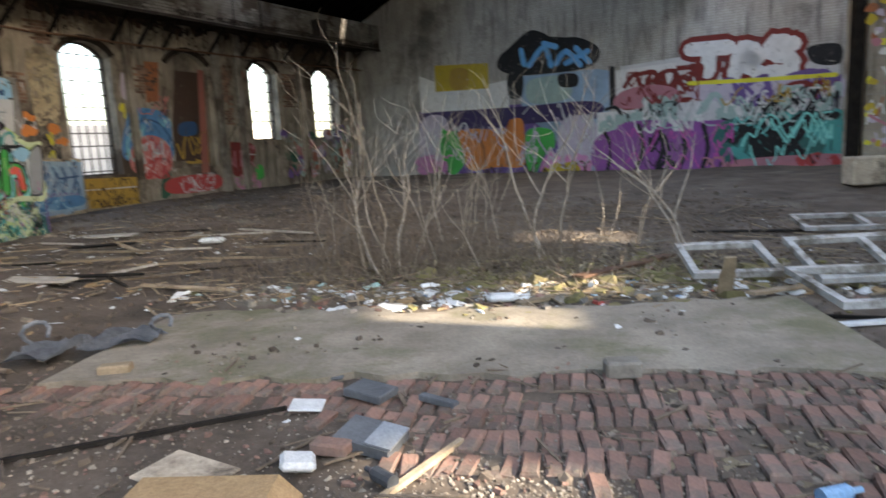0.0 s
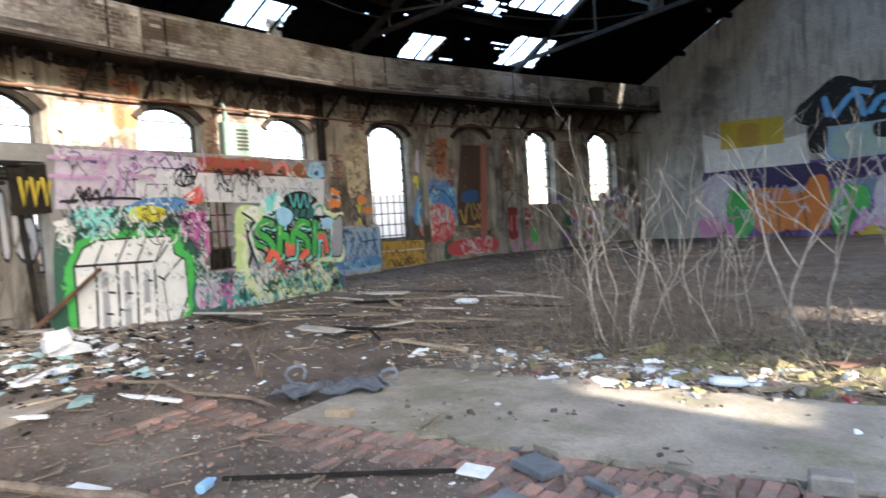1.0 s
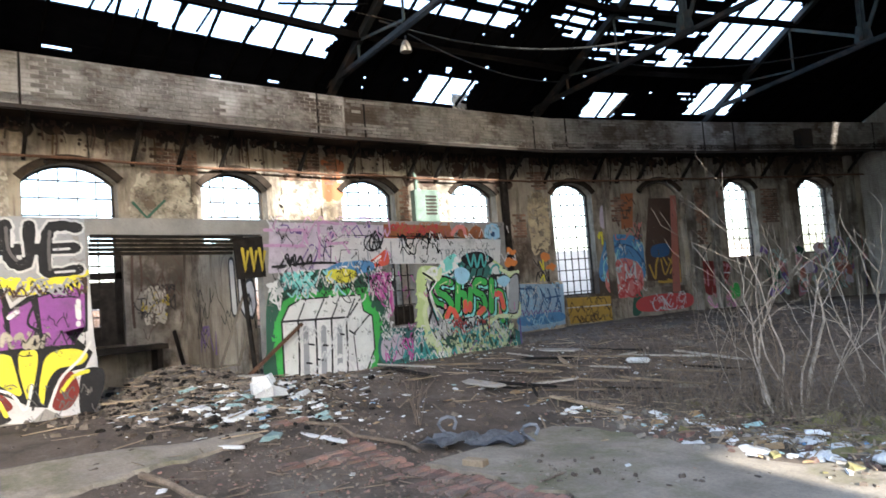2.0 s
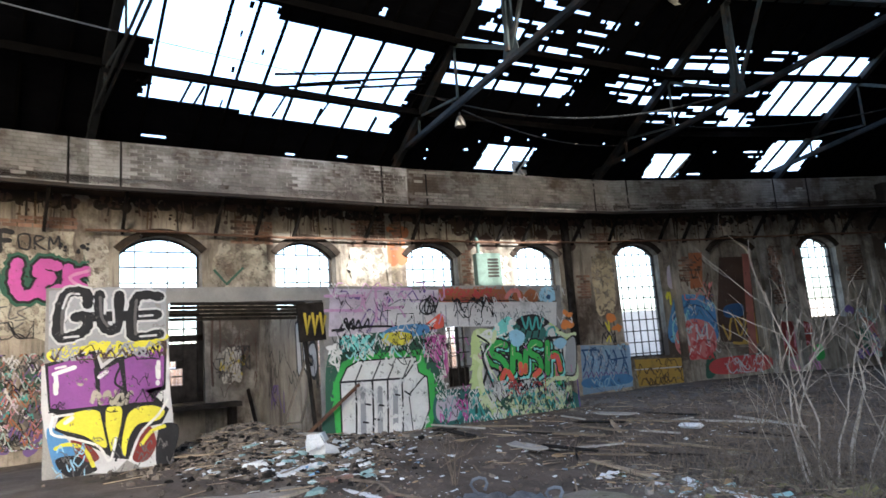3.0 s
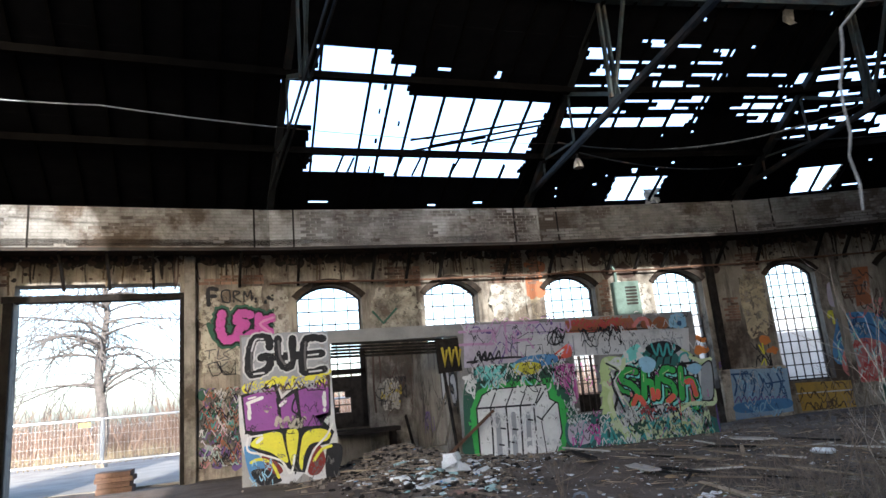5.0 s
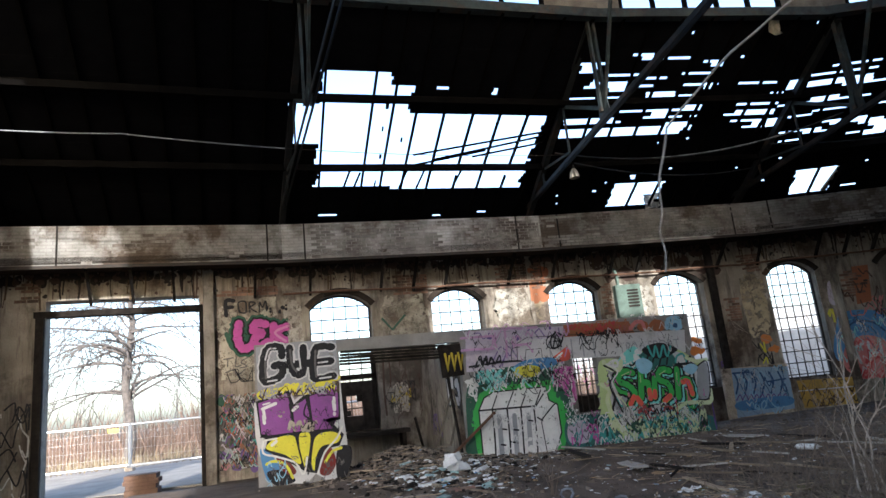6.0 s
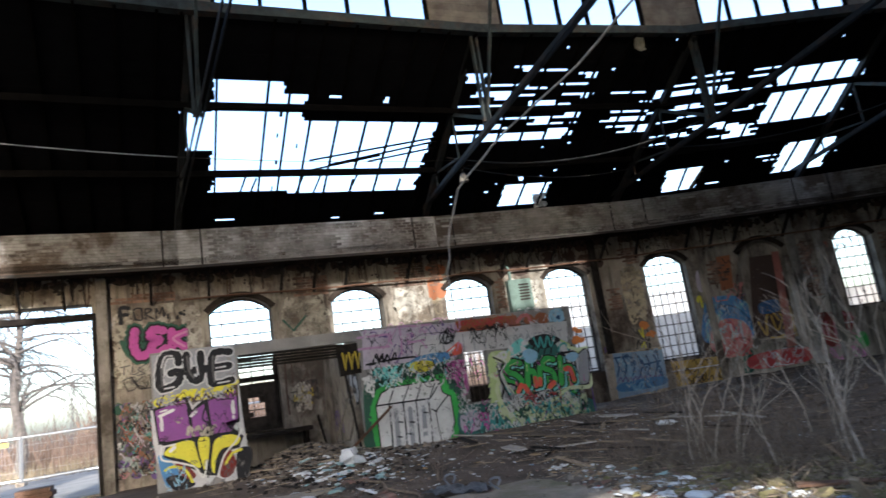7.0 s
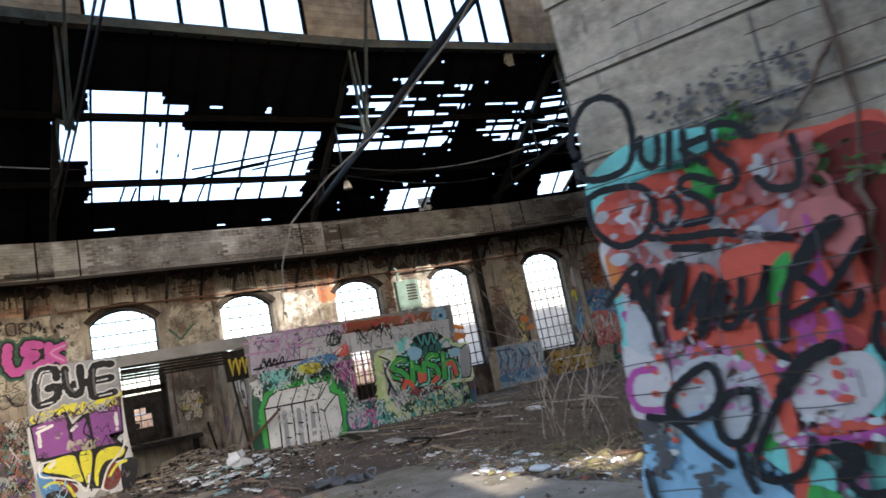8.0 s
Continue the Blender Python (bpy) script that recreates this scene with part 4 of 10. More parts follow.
scatter("earth_clods", "clods and crumbs on the dark floor", MUD, 2600, area(-2.5, 5, 6.2, 13), (0.015, 0.09), 0.6, 53)
splinters("splinters", 420, area(-2.5, 5, 6.2, 13), (0.08, 0.7), TWIG, 146, "dark sticks over the floor")
splinters("splinters", 120, area(-2.5, 5, 6.2, 12), (0.08, 0.7), WOOD, 147, "pale sticks over the floor")
scatter("litter_scraps", "dry leaves and crumbs over the paving", STRAW, 2200, area(0.3, 4.6, 1.7, 3.9), (0.012, 0.07), 0.15, 50)
scatter("gravel", "brick crumbs and earth over the paving", EARTHY, 2200, area(0.3, 4.6, 1.7, 4.0), (0.01, 0.06), 0.6, 49)
splinters("splinters", 200, area(-5.5, 3.5, 1.6, 4.2), (0.06, 0.45), TWIG, 144, "dry twigs over the paving")
splinters("splinters", 260, heap(-0.2, 6.5, 1.9, 0.4), (0.08, 0.6), WOOD, 145, "pale sticks in the litter belt")


# ---- window frames thrown on the floor ----
def lying_frame(x, y, w, h, turn, tilt, label, bars=0):
    z = ground_z(x, y) + 0.12
    ob = empty("discarded_window", x, y, z - 0.1, label, "window frame", "thrown window frames")
    m = pose(x, y, z + abs(math.sin(radians(tilt))) * h / 2, tilt, 0, turn)
    for x0, x1, y0, y1 in ((-w / 2, w / 2, -h / 2, -h / 2 + 0.07), (-w / 2, w / 2, h / 2 - 0.07, h / 2)):
        bm = bmesh.new()
        box(bm, x0, x1, y0, y1, -0.03, 0.03, m)
        part("rail", bm, WHITEPAINT, ob)
    for s in [-1, 1] + [0] * bars:
        bm = bmesh.new()
        c = s * (w / 2 - 0.035)
        box(bm, c - 0.035, c + 0.035, -h / 2 + 0.07, h / 2 - 0.07, -0.028, 0.028, m)
        part("stile", bm, WHITEPAINT, ob)


lying_frame(1.98, 6.75, 0.85, 0.75, 2, 14, "white wooden window frame on the rubble")
lying_frame(3.3, 6.55, 1.5, 0.75, 8, 22, "white wooden window frame propped on another", 1)
lying_frame(3.1, 5.75, 1.5, 1.0, 4, 5, "white wooden window frame on the floor")
lying_frame(4.6, 9.6, 1.7, 0.7, -3, 8, "white wooden window frame far on the floor", 1)
board(1.75, 5.95, 0.5, 0.13, 85, WOOD, "short reddish upright plank", 55)


# ---- small things on the floor ----
def slabthing(name, x, y, sx, sy, sz, turn, tilt, material, label, cat, bevel=0.006):
    bm = bmesh.new()
    m = pose(x, y, ground_z(x, y) + sz / 2 + 0.02 + abs(math.sin(radians(tilt))) * sx / 2, 0, tilt, turn)
    box(bm, -sx / 2, sx / 2, -sy / 2, sy / 2, -sz / 2, sz / 2, m)
    bmesh.ops.bevel(bm, geom=bm.edges[:], offset=bevel, segments=1, affect="EDGES")
    return tagged(part(name, bm, material), label, cat)


slabthing("tile", -1.33, 3.55, 0.2, 0.17, 0.015, 8, 4, PLASTIC, "pale square tile on the bricks", "tile")
slabthing("plastic_case", -0.98, 3.72, 0.28, 0.2, 0.05, -25, 3, GREYPLASTIC, "dark grey plastic casing on the bricks", "casing")
slabthing("plastic_case", -0.55, 3.62, 0.26, 0.06, 0.04, -28, 2, GREYPLASTIC, "dark grey plastic strip on the bricks", "casing")
slabthing("concrete_block", 0.56, 3.98, 0.22, 0.14, 0.11, 5, 0, STONE, "small grey concrete block on the strip edge", "block", 0.015)
slabthing("concrete_slab_piece", -1.45, 4.1, 0.42, 0.25, 0.02, 3, 0, GREYPLASTIC, "dark slate piece on the concrete", "slate")
slabthing("plate", -1.65, 2.72, 0.42, 0.3, 0.015, -20, 3, BLOCK, "grey flat sheet among the rubble", "sheet")
slabthing("plastic_bowl", -1.12, 2.8, 0.17, 0.16, 0.05, 20, 10, PLASTIC, "crumpled white plastic tub on the rubble", "tub", 0.02)
slabthing("brick", -1.0, 2.95, 0.2, 0.1, 0.065, -12, 0, SETT, "loose orange brick on the rubble", "brick", 0.01)
slabthing("cardboard", -3.5, 2.3, 0.3, 0.2, 0.012, 12, 3, PLASTIC, "white sheet of card on the dirt", "card")
_bm, _q = bmesh.new(), random.Random(2)
for _k in range(5):
    shard(_bm, Vector((-6.75 + _q.uniform(-0.13, 0.13), 3.85 + _q.uniform(-0.13, 0.13), ground_z(-6.75, 3.85) + 0.04 + 0.04 * _k)), 0.3, _q, 0.7)
tagged(part("plastic_bag", _bm, PLASTIC), "big crumpled white plastic bag in the rubbish", "bag")
slabthing("brick", -2.92, 4.1, 0.22, 0.11, 0.08, 15, 0, WOOD, "pale loose brick beside the cloth", "brick", 0.01)
slabthing("sack", -0.25, 6.0, 0.3, 0.18, 0.07, 5, 0, PLASTIC, "pale crumpled sack in the litter", "sack", 0.045)
slabthing("bag", -4.9, 9.6, 0.4, 0.2, 0.08, 10, 0, PLASTIC, "white crumpled bag on the dark floor", "bag", 0.045)
slabthing("armchair_cushion", -1.3, 2.18, 0.75, 0.5, 0.22, 4, 0, SOFA, "tan upholstered cushion on the rubble", "cushion", 0.09)


def bottle(x, y, turn, material, label, length=0.2, r=0.035):
    bm = bmesh.new()
    d = Vector((math.cos(radians(turn)), math.sin(radians(turn)), 0))
    p = Vector((x, y, ground_z(x, y) + r + 0.01))
    tube(bm, [p, p + d * length * 0.65, p + d * length * 0.8, p + d * length * 0.82, p + d * length], [r, r, r * 0.4, r * 0.38, r * 0.38], 10)
    return tagged(part("bottle", bm, material), label, "bottle")


bottle(-2.75, 2.62, 110, BLUEPLASTIC, "crushed blue drink can on the dirt", 0.16)
bottle(1.15, 2.62, 20, BLUEPLASTIC, "blue plastic bottle on the bricks")
bottle(-0.62, 2.62, 140, GREYPLASTIC, "dark bottle on the rubble")
bottle(-1.1, 6.5, 30, PLASTIC, "white plastic bottle in the litter")
bottle(0.6, 6.35, 70, PLASTIC, "white plastic bottle in the litter")


def equipment():
    """An open grey electronics case with a lid."""
    x, y = -0.82, 3.05
    z = ground_z(x, y)
    t = empty("electronics_case", x, y, z, "broken dark electronics case on the rubble", "casing")
    bm = bmesh.new()
    m = pose(x, y, z + 0.06, 8, 6, -18)
    box(bm, -0.16, 0.16, -0.11, 0.11, -0.03, 0.03, m)
    part("body", bm, GREYPLASTIC, t)
    bm = bmesh.new()
    box(bm, 0.02, 0.17, -0.1, 0.1, 0.032, 0.042, m)
    part("lid", bm, GALV, t, "pale metal lid")


equipment()


def cloth(x, y, label):
    """Crumpled garment-like cloth with folds and loose straps."""
    rnd = random.Random(9)
    bm = bmesh.new()
    n, w = 26, 11
    g = [[None] * w for _ in range(n)]
    for i in range(n):
        for j in range(w):
            u, v = i / (n - 1), j / (w - 1) - 0.5
            px = x - 0.42 + 0.84 * u + 0.1 * math.sin(7 * u)
            py = y - 0.2 + 0.45 * u + v * (0.28 + 0.16 * math.sin(9 * u + 1)) + 0.05 * math.sin(17 * u)
            h = 0.04 + 0.15 * abs(noise.noise(Vector((u * 5, v * 4, 2)))) + 0.05 * math.exp(-((u - 0.45) / 0.15) ** 2)
            g[i][j] = bm.verts.new((px, py, ground_z(px, py) + 0.03 + h))
    for i in range(n - 1):
        for j in range(w - 1):
            bm.faces.new((g[i][j], g[i + 1][j], g[i + 1][j + 1], g[i][j + 1]))
    bmesh.ops.solidify(bm, geom=bm.faces[:], thickness=0.03)
    t = empty("discarded_cloth", x, y, ground_z(x, y), label, "cloth")
    ob = part("sheet", bm, FABRIC, t)
    for a, s in ((-0.5, 0.12), (0.42, 0.09)):
        bm = bmesh.new()
        c = Vector((x + a, y + 0.1 + 0.3 * (a > 0), ground_z(x + a, y) + 0.08))
        tube(bm, [c + Vector((s * math.cos(k * 0.55) * 0.8, 0.06 * math.sin(k), s * math.sin(k * 0.55) + 0.05)) for k in range(10)], 0.018, 6)
        part("strap", bm, FABRIC, t)


cloth(-3.5, 4.6, "crumpled grey-blue cloth at the pit edge")


def hose(pts, r, material, label, name="hose"):
    bm = bmesh.new()
    tube(bm, [Vector((x, y, ground_z(x, y) + r + 0.02)) for x, y in pts], r, 8)
    tagged(part(name, bm, material), label, name)


hose([(-4.9, 1.85), (-4.5, 1.98), (-4.1, 2.05), (-3.7, 2.17), (-3.3, 2.25), (-3.0, 2.35), (-2.7, 2.33)], 0.033, TWIG, "thick grey-brown branch on the dirt", "branch")
hose([(-5.4, 3.75), (-5.0, 3.95), (-4.6, 3.9), (-4.1, 4.2), (-3.8, 4.15)], 0.02, TWIG, "grey-brown bent branch beside the cloth", "branch")


# ---- brick pillars ----
def pillar(x, y, ang, w, dep, h, label, seed, material=None):
    """Courses of grey blocks; the near face starts at (x, y) and runs along ang."""
    u = Vector((math.cos(radians(ang)), math.sin(radians(ang)), 0))
    n = Vector((-u.y, u.x, 0))
    o = Vector((x, y, 0))
    t = empty("pillar", *(o + u * w / 2 + n * dep / 2), label, "pillar", "pillars of the shed")
    rnd = random.Random(seed)
    z, k = -0.1, 0
    while z < h:
        ch = 0.235
        cuts = [0, w * 0.42, w] if k % 2 else [0, w * 0.7, w]
        for a, b in zip(cuts, cuts[1:]):
            q = rnd.uniform(0, 0.006)
            bm = bmesh.new()
            e = (rnd.uniform(0.022, 0.045) - 0.012 * (z > 2.3)) * (a == 0)
            p = [o + u * (a + e + 0.004) + n * -q, o + u * (b - 0.004) + n * -q, o + u * (b - 0.004) + n * (dep + q), o + u * (a + e + 0.004) + n * (dep + q)]
            hexa(bm, [v + Vector((0, 0, z + 0.005)) for v in p] + [v + Vector((0, 0, z + ch - 0.005)) for v in p])
            part("block", bm, material or BLOCK, t)
        z += ch
        k += 1
    bm = bmesh.new()
    p = [o + u * 0.055 + n * 0.006, o + u * (w - 0.008) + n * 0.006, o + u * (w - 0.008) + n * (dep - 0.006), o + u * 0.055 + n * (dep - 0.006)]
    hexa(bm, [v + Vector((0, 0, -0.1)) for v in p] + [v + Vector((0, 0, h)) for v in p])
    part("mortar_core", bm, GREYWALL, t)
    return t


PILLAR = pillar(5.185, 2.333, 26.8, 1.25, 0.9, 8.4, "grey block pillar covered in spray paint", 1)
PILLAR_FACE = Side((5.14, 2.31), (5.14 + math.cos(radians(26.8)), 2.31 + math.sin(radians(26.8))))
PILLAR_TWO = pillar(6.75, 14.3, 0, 0.9, 0.9, 8.4, "stained brown pillar with peeling paint", 2, PLASTER)
slabthing("plinth_block", 7.0, 13.95, 1.3, 0.5, 0.55, 0, 0, BLOCK, "pale concrete block at the pillar foot", "block", 0.03)
slabthing("timber_post", 6.62, 14.4, 0.2, 0.2, 5.0, 0, 0, CHAR, "dark timber post beside the pillar", "post", 0.01)


def pillar_plants():
    """Dry twigs and a few green leaves rooted in the pillar's joints."""
    r = random.Random(6)
    t = empty("wall_plant", *PILLAR_FACE.at(0.72, 0.02, 1.7), "small green creeper with dry twigs on the pillar", "creeper")
    for s0, z0, s1, z1 in ((0.75, 2.3, 0.7, 1.75), (0.7, 1.8, 0.66, 1.5), (0.73, 2.1, 0.55, 1.9)):
        bm = bmesh.new()
        tube(bm, [PILLAR_FACE.at(s0 + (s1 - s0) * k / 6 + r.gauss(0, 0.008), 0.03 + 0.02 * math.sin(k), z0 + (z1 - z0) * k / 6) for k in range(7)], [0.009 - 0.001 * k for k in range(7)], 5)
        part("stem", bm, REDDISH, t)
    bm = bmesh.new()
    for k in range(46):
        s_, z_ = r.choice(((0.66, 1.8), (0.62, 1.84), (0.72, 1.78), (0.5, 1.98)))
        p = PILLAR_FACE.at(s_ + r.gauss(0, 0.025), 0.03 + r.uniform(0, 0.03), z_ + r.gauss(0, 0.02))
        u = PILLAR_FACE.u * r.gauss(0, 0.007) + Vector((0, 0, r.gauss(0, 0.007)))
        w = PILLAR_FACE.u * r.gauss(0, 0.009) + PILLAR_FACE.n * r.gauss(0, 0.009) + Vector((0, 0, r.gauss(0, 0.008)))
        bm.faces.new([bm.verts.new(q) for q in (p - u, p + w, p + u, p - w)])
    part("leaves", bm, LEAF, t)


LEAF = mat("creeper_leaf", (0.10, 0.17, 0.06), (0.06, 0.10, 0.035), 20.0, rand=0.4)
pillar_plants()


# ---- room behind the partition ----
HANG = []

def room():
    bm = bmesh.new()
    box(bm, -12.195, -9.15, 4.72, 4.9, -0.2, 2.75)
    box(bm, -8.55, -8.4, 4.72, 4.9, -0.2, 2.5)
    box(bm, -9.15, -8.55, 4.72, 4.9, 2.1, 2.74)
    tagged(part("wall_room", bm, PLASTER), "tagged plaster side wall of the small room", "wall", kind="structure")
    bm = bmesh.new()
    box(bm, -12.19, -12.16, 3.56, 4.71, -0.1, 2.75)
    tagged(part("wall_lining", bm, PALEPLASTER), "pale torn plaster lining in the small room", "wall", kind="structure")
    t = empty("roller_shutter", -8.45, 3.4, 2.5, "black burnt shutter box over the opening", "shutter")
    for k in range(5):
        bm = bmesh.new()
        z = 2.66 - 0.055 * k
        beam(bm, (-8.3 - 0.06 * k, 2.22, z), (-8.3 - 0.06 * k, 4.35 - 0.02 * k, z - 0.03), 0.09, 0.045)
        part("slat", bm, CHAR, t)
    t = empty("boarded_window", -12.1, 2.9, 1.0, "burnt black window frame with torn board", "window")
    for y0, y1, z0, z1 in ((1.95, 2.05, 1.06, 2.8), (3.4, 3.52, 1.06, 2.8), (1.95, 3.52, 2.25, 2.38), (1.95, 3.52, 1.0, 1.12), (2.06, 2.72, 1.12, 2.2), (3.12, 3.39, 1.12, 2.2), (2.725, 3.115, 1.12, 1.36), (2.725, 3.115, 1.88, 2.2), (2.725, 2.82, 1.37, 1.5), (2.99, 3.115, 1.7, 1.87)):
        bm = bmesh.new()
        box(bm, -12.19, -12.1, y0, y1, z0, z1)
        part("frame_piece", bm, CHAR, t)
    slab_ = bmesh.new()
    box(slab_, -12.19, -11.7, 1.9, 4.2, 0.85, 0.95)
    box(slab_, -12.19, -11.75, 2.0, 2.1, 0.0, 0.85)
    box(slab_, -12.19, -11.75, 4.0, 4.1, 0.0, 0.85)
    tagged(part("sill_bench", slab_, CHAR), "charred bench under the burnt window", "bench")
    # leaning sash
    t = empty("leaning_window", -9.0, 4.3, 0.6, "grey wooden window leaning on the wall", "window frame")
    for a, b in (((-8.95, 4.15, 0.6), (-9.0, 4.62, 1.75)), ((-8.95, 4.45, 0.6), (-9.0, 4.69, 1.3)), ((-8.96, 4.16, 0.62), (-8.96, 4.46, 0.62)), ((-9.0, 4.62, 1.75), (-9.0, 4.68, 1.35))):
        bm = bmesh.new()
        beam(bm, a, b, 0.035, 0.035)
        part("rail", bm, WOODGREY, t)
    # a scorched board and a hanging strip of plaster left by the side wall
    for k, (x, y, a, h) in enumerate(((-8.62, 4.6, 5, 2.2), (-11.7, 4.55, -14, 1.1))):
        bm = bmesh.new()
        box(bm, -0.06 - 0.02 * k, 0.07, -0.015, 0.015, 0, h, pose(x, y, ground_z(x, y) - 0.05, 7 + k, a, 0))
        tagged(part("leaning_board", bm, CHAR), "scorched board leaning on the room wall", "board", "boards leaning in the room")
    bm = bmesh.new()
    box(bm, -8.36, -8.31, 4.25, 4.72, 1.95, 2.6, pose(0, 0, 0, 3, 0, 0) @ pose(0, 0.1, -0.2))
    HANG.append(tagged(part("hanging_board", bm, CHAR), "black board with yellow letters at the opening", "board"))
    # Sheet added to make the lower part of this opening black.
    bm = bmesh.new()
    PART.box(bm, 6.575, 7.145, -0.2, -0.16, 0.982, 1.33)
    tagged(part("window_board", bm, CHAR), "black sheet across the lower partition window", "board")
    bm = bmesh.new()
    for y in (6.72, 6.87, 7.02):
        beam(bm, PART.at(y, -0.11, 0.98), PART.at(y, -0.11, 2.14), 0.02, 0.02)
    for z in (1.35, 1.62, 1.9):
        beam(bm, PART.at(6.57, -0.105, z), PART.at(7.15, -0.105, z), 0.02, 0.02)
    tagged(part("window_grille", bm, IRON), "iron grille in the partition window", "grille")
    t = empty("door_post", -8.4, 4.78, 0.3, "dark timber post at the partition", "post")
    bm = bmesh.new()
    box(bm, -8.5, -8.34, 4.69, 4.86, 0.1, 2.66)
    part("post", bm, CHAR, t)
    bm = bmesh.new()
    beam(bm, (-8.2, 4.3, 0.5), (-8.22, 5.25, 1.2), 0.05, 0.05)
    tagged(part("rusty_bar", bm, RUST), "rusty iron bar leaning across the opening", "bar")


room()


# ---- low walls and fittings along the outer wall ----
def low_wall():
    bm = bmesh.new()
    s = Side((-11.0, 12.9), (-10.72, 14.85))
    s.box(bm, 0, s.length, -0.14, 0, -0.1, 1.58)
    bmesh.ops.bevel(bm, geom=bm.edges[:], offset=0.03, segments=2, affect="EDGES")
    return tagged(part("low_wall", bm, BLOCK), "low slab wall painted blue", "wall", kind="structure"), s


LOWWALL, LOWSIDE = low_wall()


def fittings():
    s = BAYS[2]
    t = empty("switch_cabinet", *s.at(2.75, 0.1, 3.0), "faded green steel cabinet with louvres", "cabinet")
    bm = bmesh.new()
    s.box(bm, 2.4, 3.15, 0.0, 0.22, 2.95, 4.2)
    bmesh.ops.bevel(bm, geom=bm.edges[:], offset=0.015, segments=1, affect="EDGES")
    cab = part("body", bm, GREENBOX, t)
    for k in range(6):
        bm = bmesh.new()
        s.box(bm, 2.72, 3.05, 0.222, 0.24, 3.55 + 0.09 * k, 3.6 + 0.09 * k)
        part("louvre", bm, IRON, cab)
    bm = bmesh.new()
    tube(bm, [s.at(2.55, 0.1, 4.2), s.at(2.55, 0.1, 4.5), s.at(2.5, 0.05, 4.7)], 0.04, 8)
    part("pipe", bm, GREENBOX, t)
    # pipe run under the soffit, over all bays
    for i in range(1, 5):
        b = BAYS[i]
        t = empty("wall_pipe", *b.at(b.length / 2, 0.15, 4.55), "rusty pipe run along the wall on brackets", "pipe")
        bm = bmesh.new()
        tube(bm, [b.at(f * b.length, 0.16, 4.52 + 0.02 * math.sin(f * 9)) for f in (0, 0.2, 0.4, 0.6, 0.8, 1)], 0.028, 8)
        part("pipe", bm, RUST, t)
        for f in (0.15, 0.5, 0.85):
            bm = bmesh.new()
            b.box(bm, f * b.length - 0.02, f * b.length + 0.02, 0.002, 0.2, 4.44, 4.48)
            part("bracket", bm, IRON, t)
    # soffit brackets
    for i in range(0, 5):
        b, f = BAYS[i], Side(FACE[i], FACE[i + 1])
        for q in (0.1, 0.37, 0.5, 0.63, 0.9):
            bm = bmesh.new()
            beam(bm, b.at(q * b.length, 0.02, 4.5), b.at(q * b.length, 0.8, 5.2), 0.06, 0.09)
            tagged(part("soffit_bracket", bm, CHAR), "black iron bracket under the soffit", "bracket", "brackets under the fascia")
        # steel angle along the foot of the fascia
        bm = bmesh.new()
        f.box(bm, 0.0, f.length, -0.02, 0.06, 5.15, 5.218)
        tagged(part("trim_angle_%d" % (i + 1), bm, IRON), "dark steel angle under the fascia", "trim", kind="structure")
        for q in ((0.08, 0.9) if i else (0.3, 0.95)):
            bm = bmesh.new()
            f.box(bm, q * f.length - 0.02, q * f.length + 0.02, 0.001, 0.012, 5.22, 6.13)
            tagged(part("trim_joint_%d" % (i + 1), bm, CHAR), "dark joint strip of the fascia", "trim", kind="structure")
    # pilasters between the windows
    for i, s0, s1, m in ((2, 5.36, 5.56, CHAR), (3, 2.55, 2.75, PLASTER), (3, 5.62, 5.9, PALEPLASTER), (4, 0.35, 0.6, PALEPLASTER), (4, 3.3, 3.55, PLASTER), (4, 6.2, 6.5, PALEPLASTER), (0, 5.0, 5.25, PALEPLASTER)):
        bm = bmesh.new()
        BAYS[i].box(bm, s0, s1, 0.0, 0.16, -0.1, 5.2)
        bmesh.ops.bevel(bm, geom=bm.edges[:], offset=0.02, segments=1, affect="EDGES")
        tagged(part("pilaster", bm, m), "plastered pilaster between the windows", "pilaster", kind="structure")
    # brick arch hoods
    for i in range(1, 5):
        for s0, s1, sill, what in OPENINGS[i]:
            bm = bmesh.new()
            inn = arch(s0, s1)
            hw = (s1 - s0) / 2
            rr = (hw * hw + RISE * RISE) / (2 * RISE)
            out = [(s0 + hw + (a - s0 - hw) * (rr + 0.15) / rr, SPRING + RISE - rr + (z - SPRING - RISE + rr) * (rr + 0.15) / rr) for a, z in inn]
            for (a, za), (b, zb), (c, zc), (d, zd) in zip(out, out[1:], inn[1:], inn):
                hexa(bm, [BAYS[i].at(*q) for q in ((d, 0.0, zd), (c, 0.0, zc), (b, 0.0, zb), (a, 0.0, za), (d, 0.05, zd), (c, 0.05, zc), (b, 0.05, zb), (a, 0.05, za))])
            bmesh.ops.remove_doubles(bm, verts=bm.verts, dist=0.0004)
            tagged(part("trim_arch", bm, DARKPLASTER), "dark arch hood over a window", "trim", kind="structure")
    # door lintel beam and jambs
    b = BAYS[0]
    bm = bmesh.new()
    b.box(bm, 1.4, 5.1, -0.2, 0.06, 4.24, 4.38)
    tagged(part("trim_lintel", bm, CHAR), "dark steel lintel across the gateway", "trim", kind="structure")
    for s0, s1 in ((1.45, 1.62), (4.91, 5.08)):
        bm = bmesh.new()
        b.box(bm, s0, s1, 0.002, 0.1, 0.0, 4.23)
        tagged(part("trim_jamb", bm, CHAR), "dark timber jamb of the gateway", "trim", kind="structure")
    # dark box on the far fascia
    f = Side(FACE[4], FACE[5])
    bm = bmesh.new()
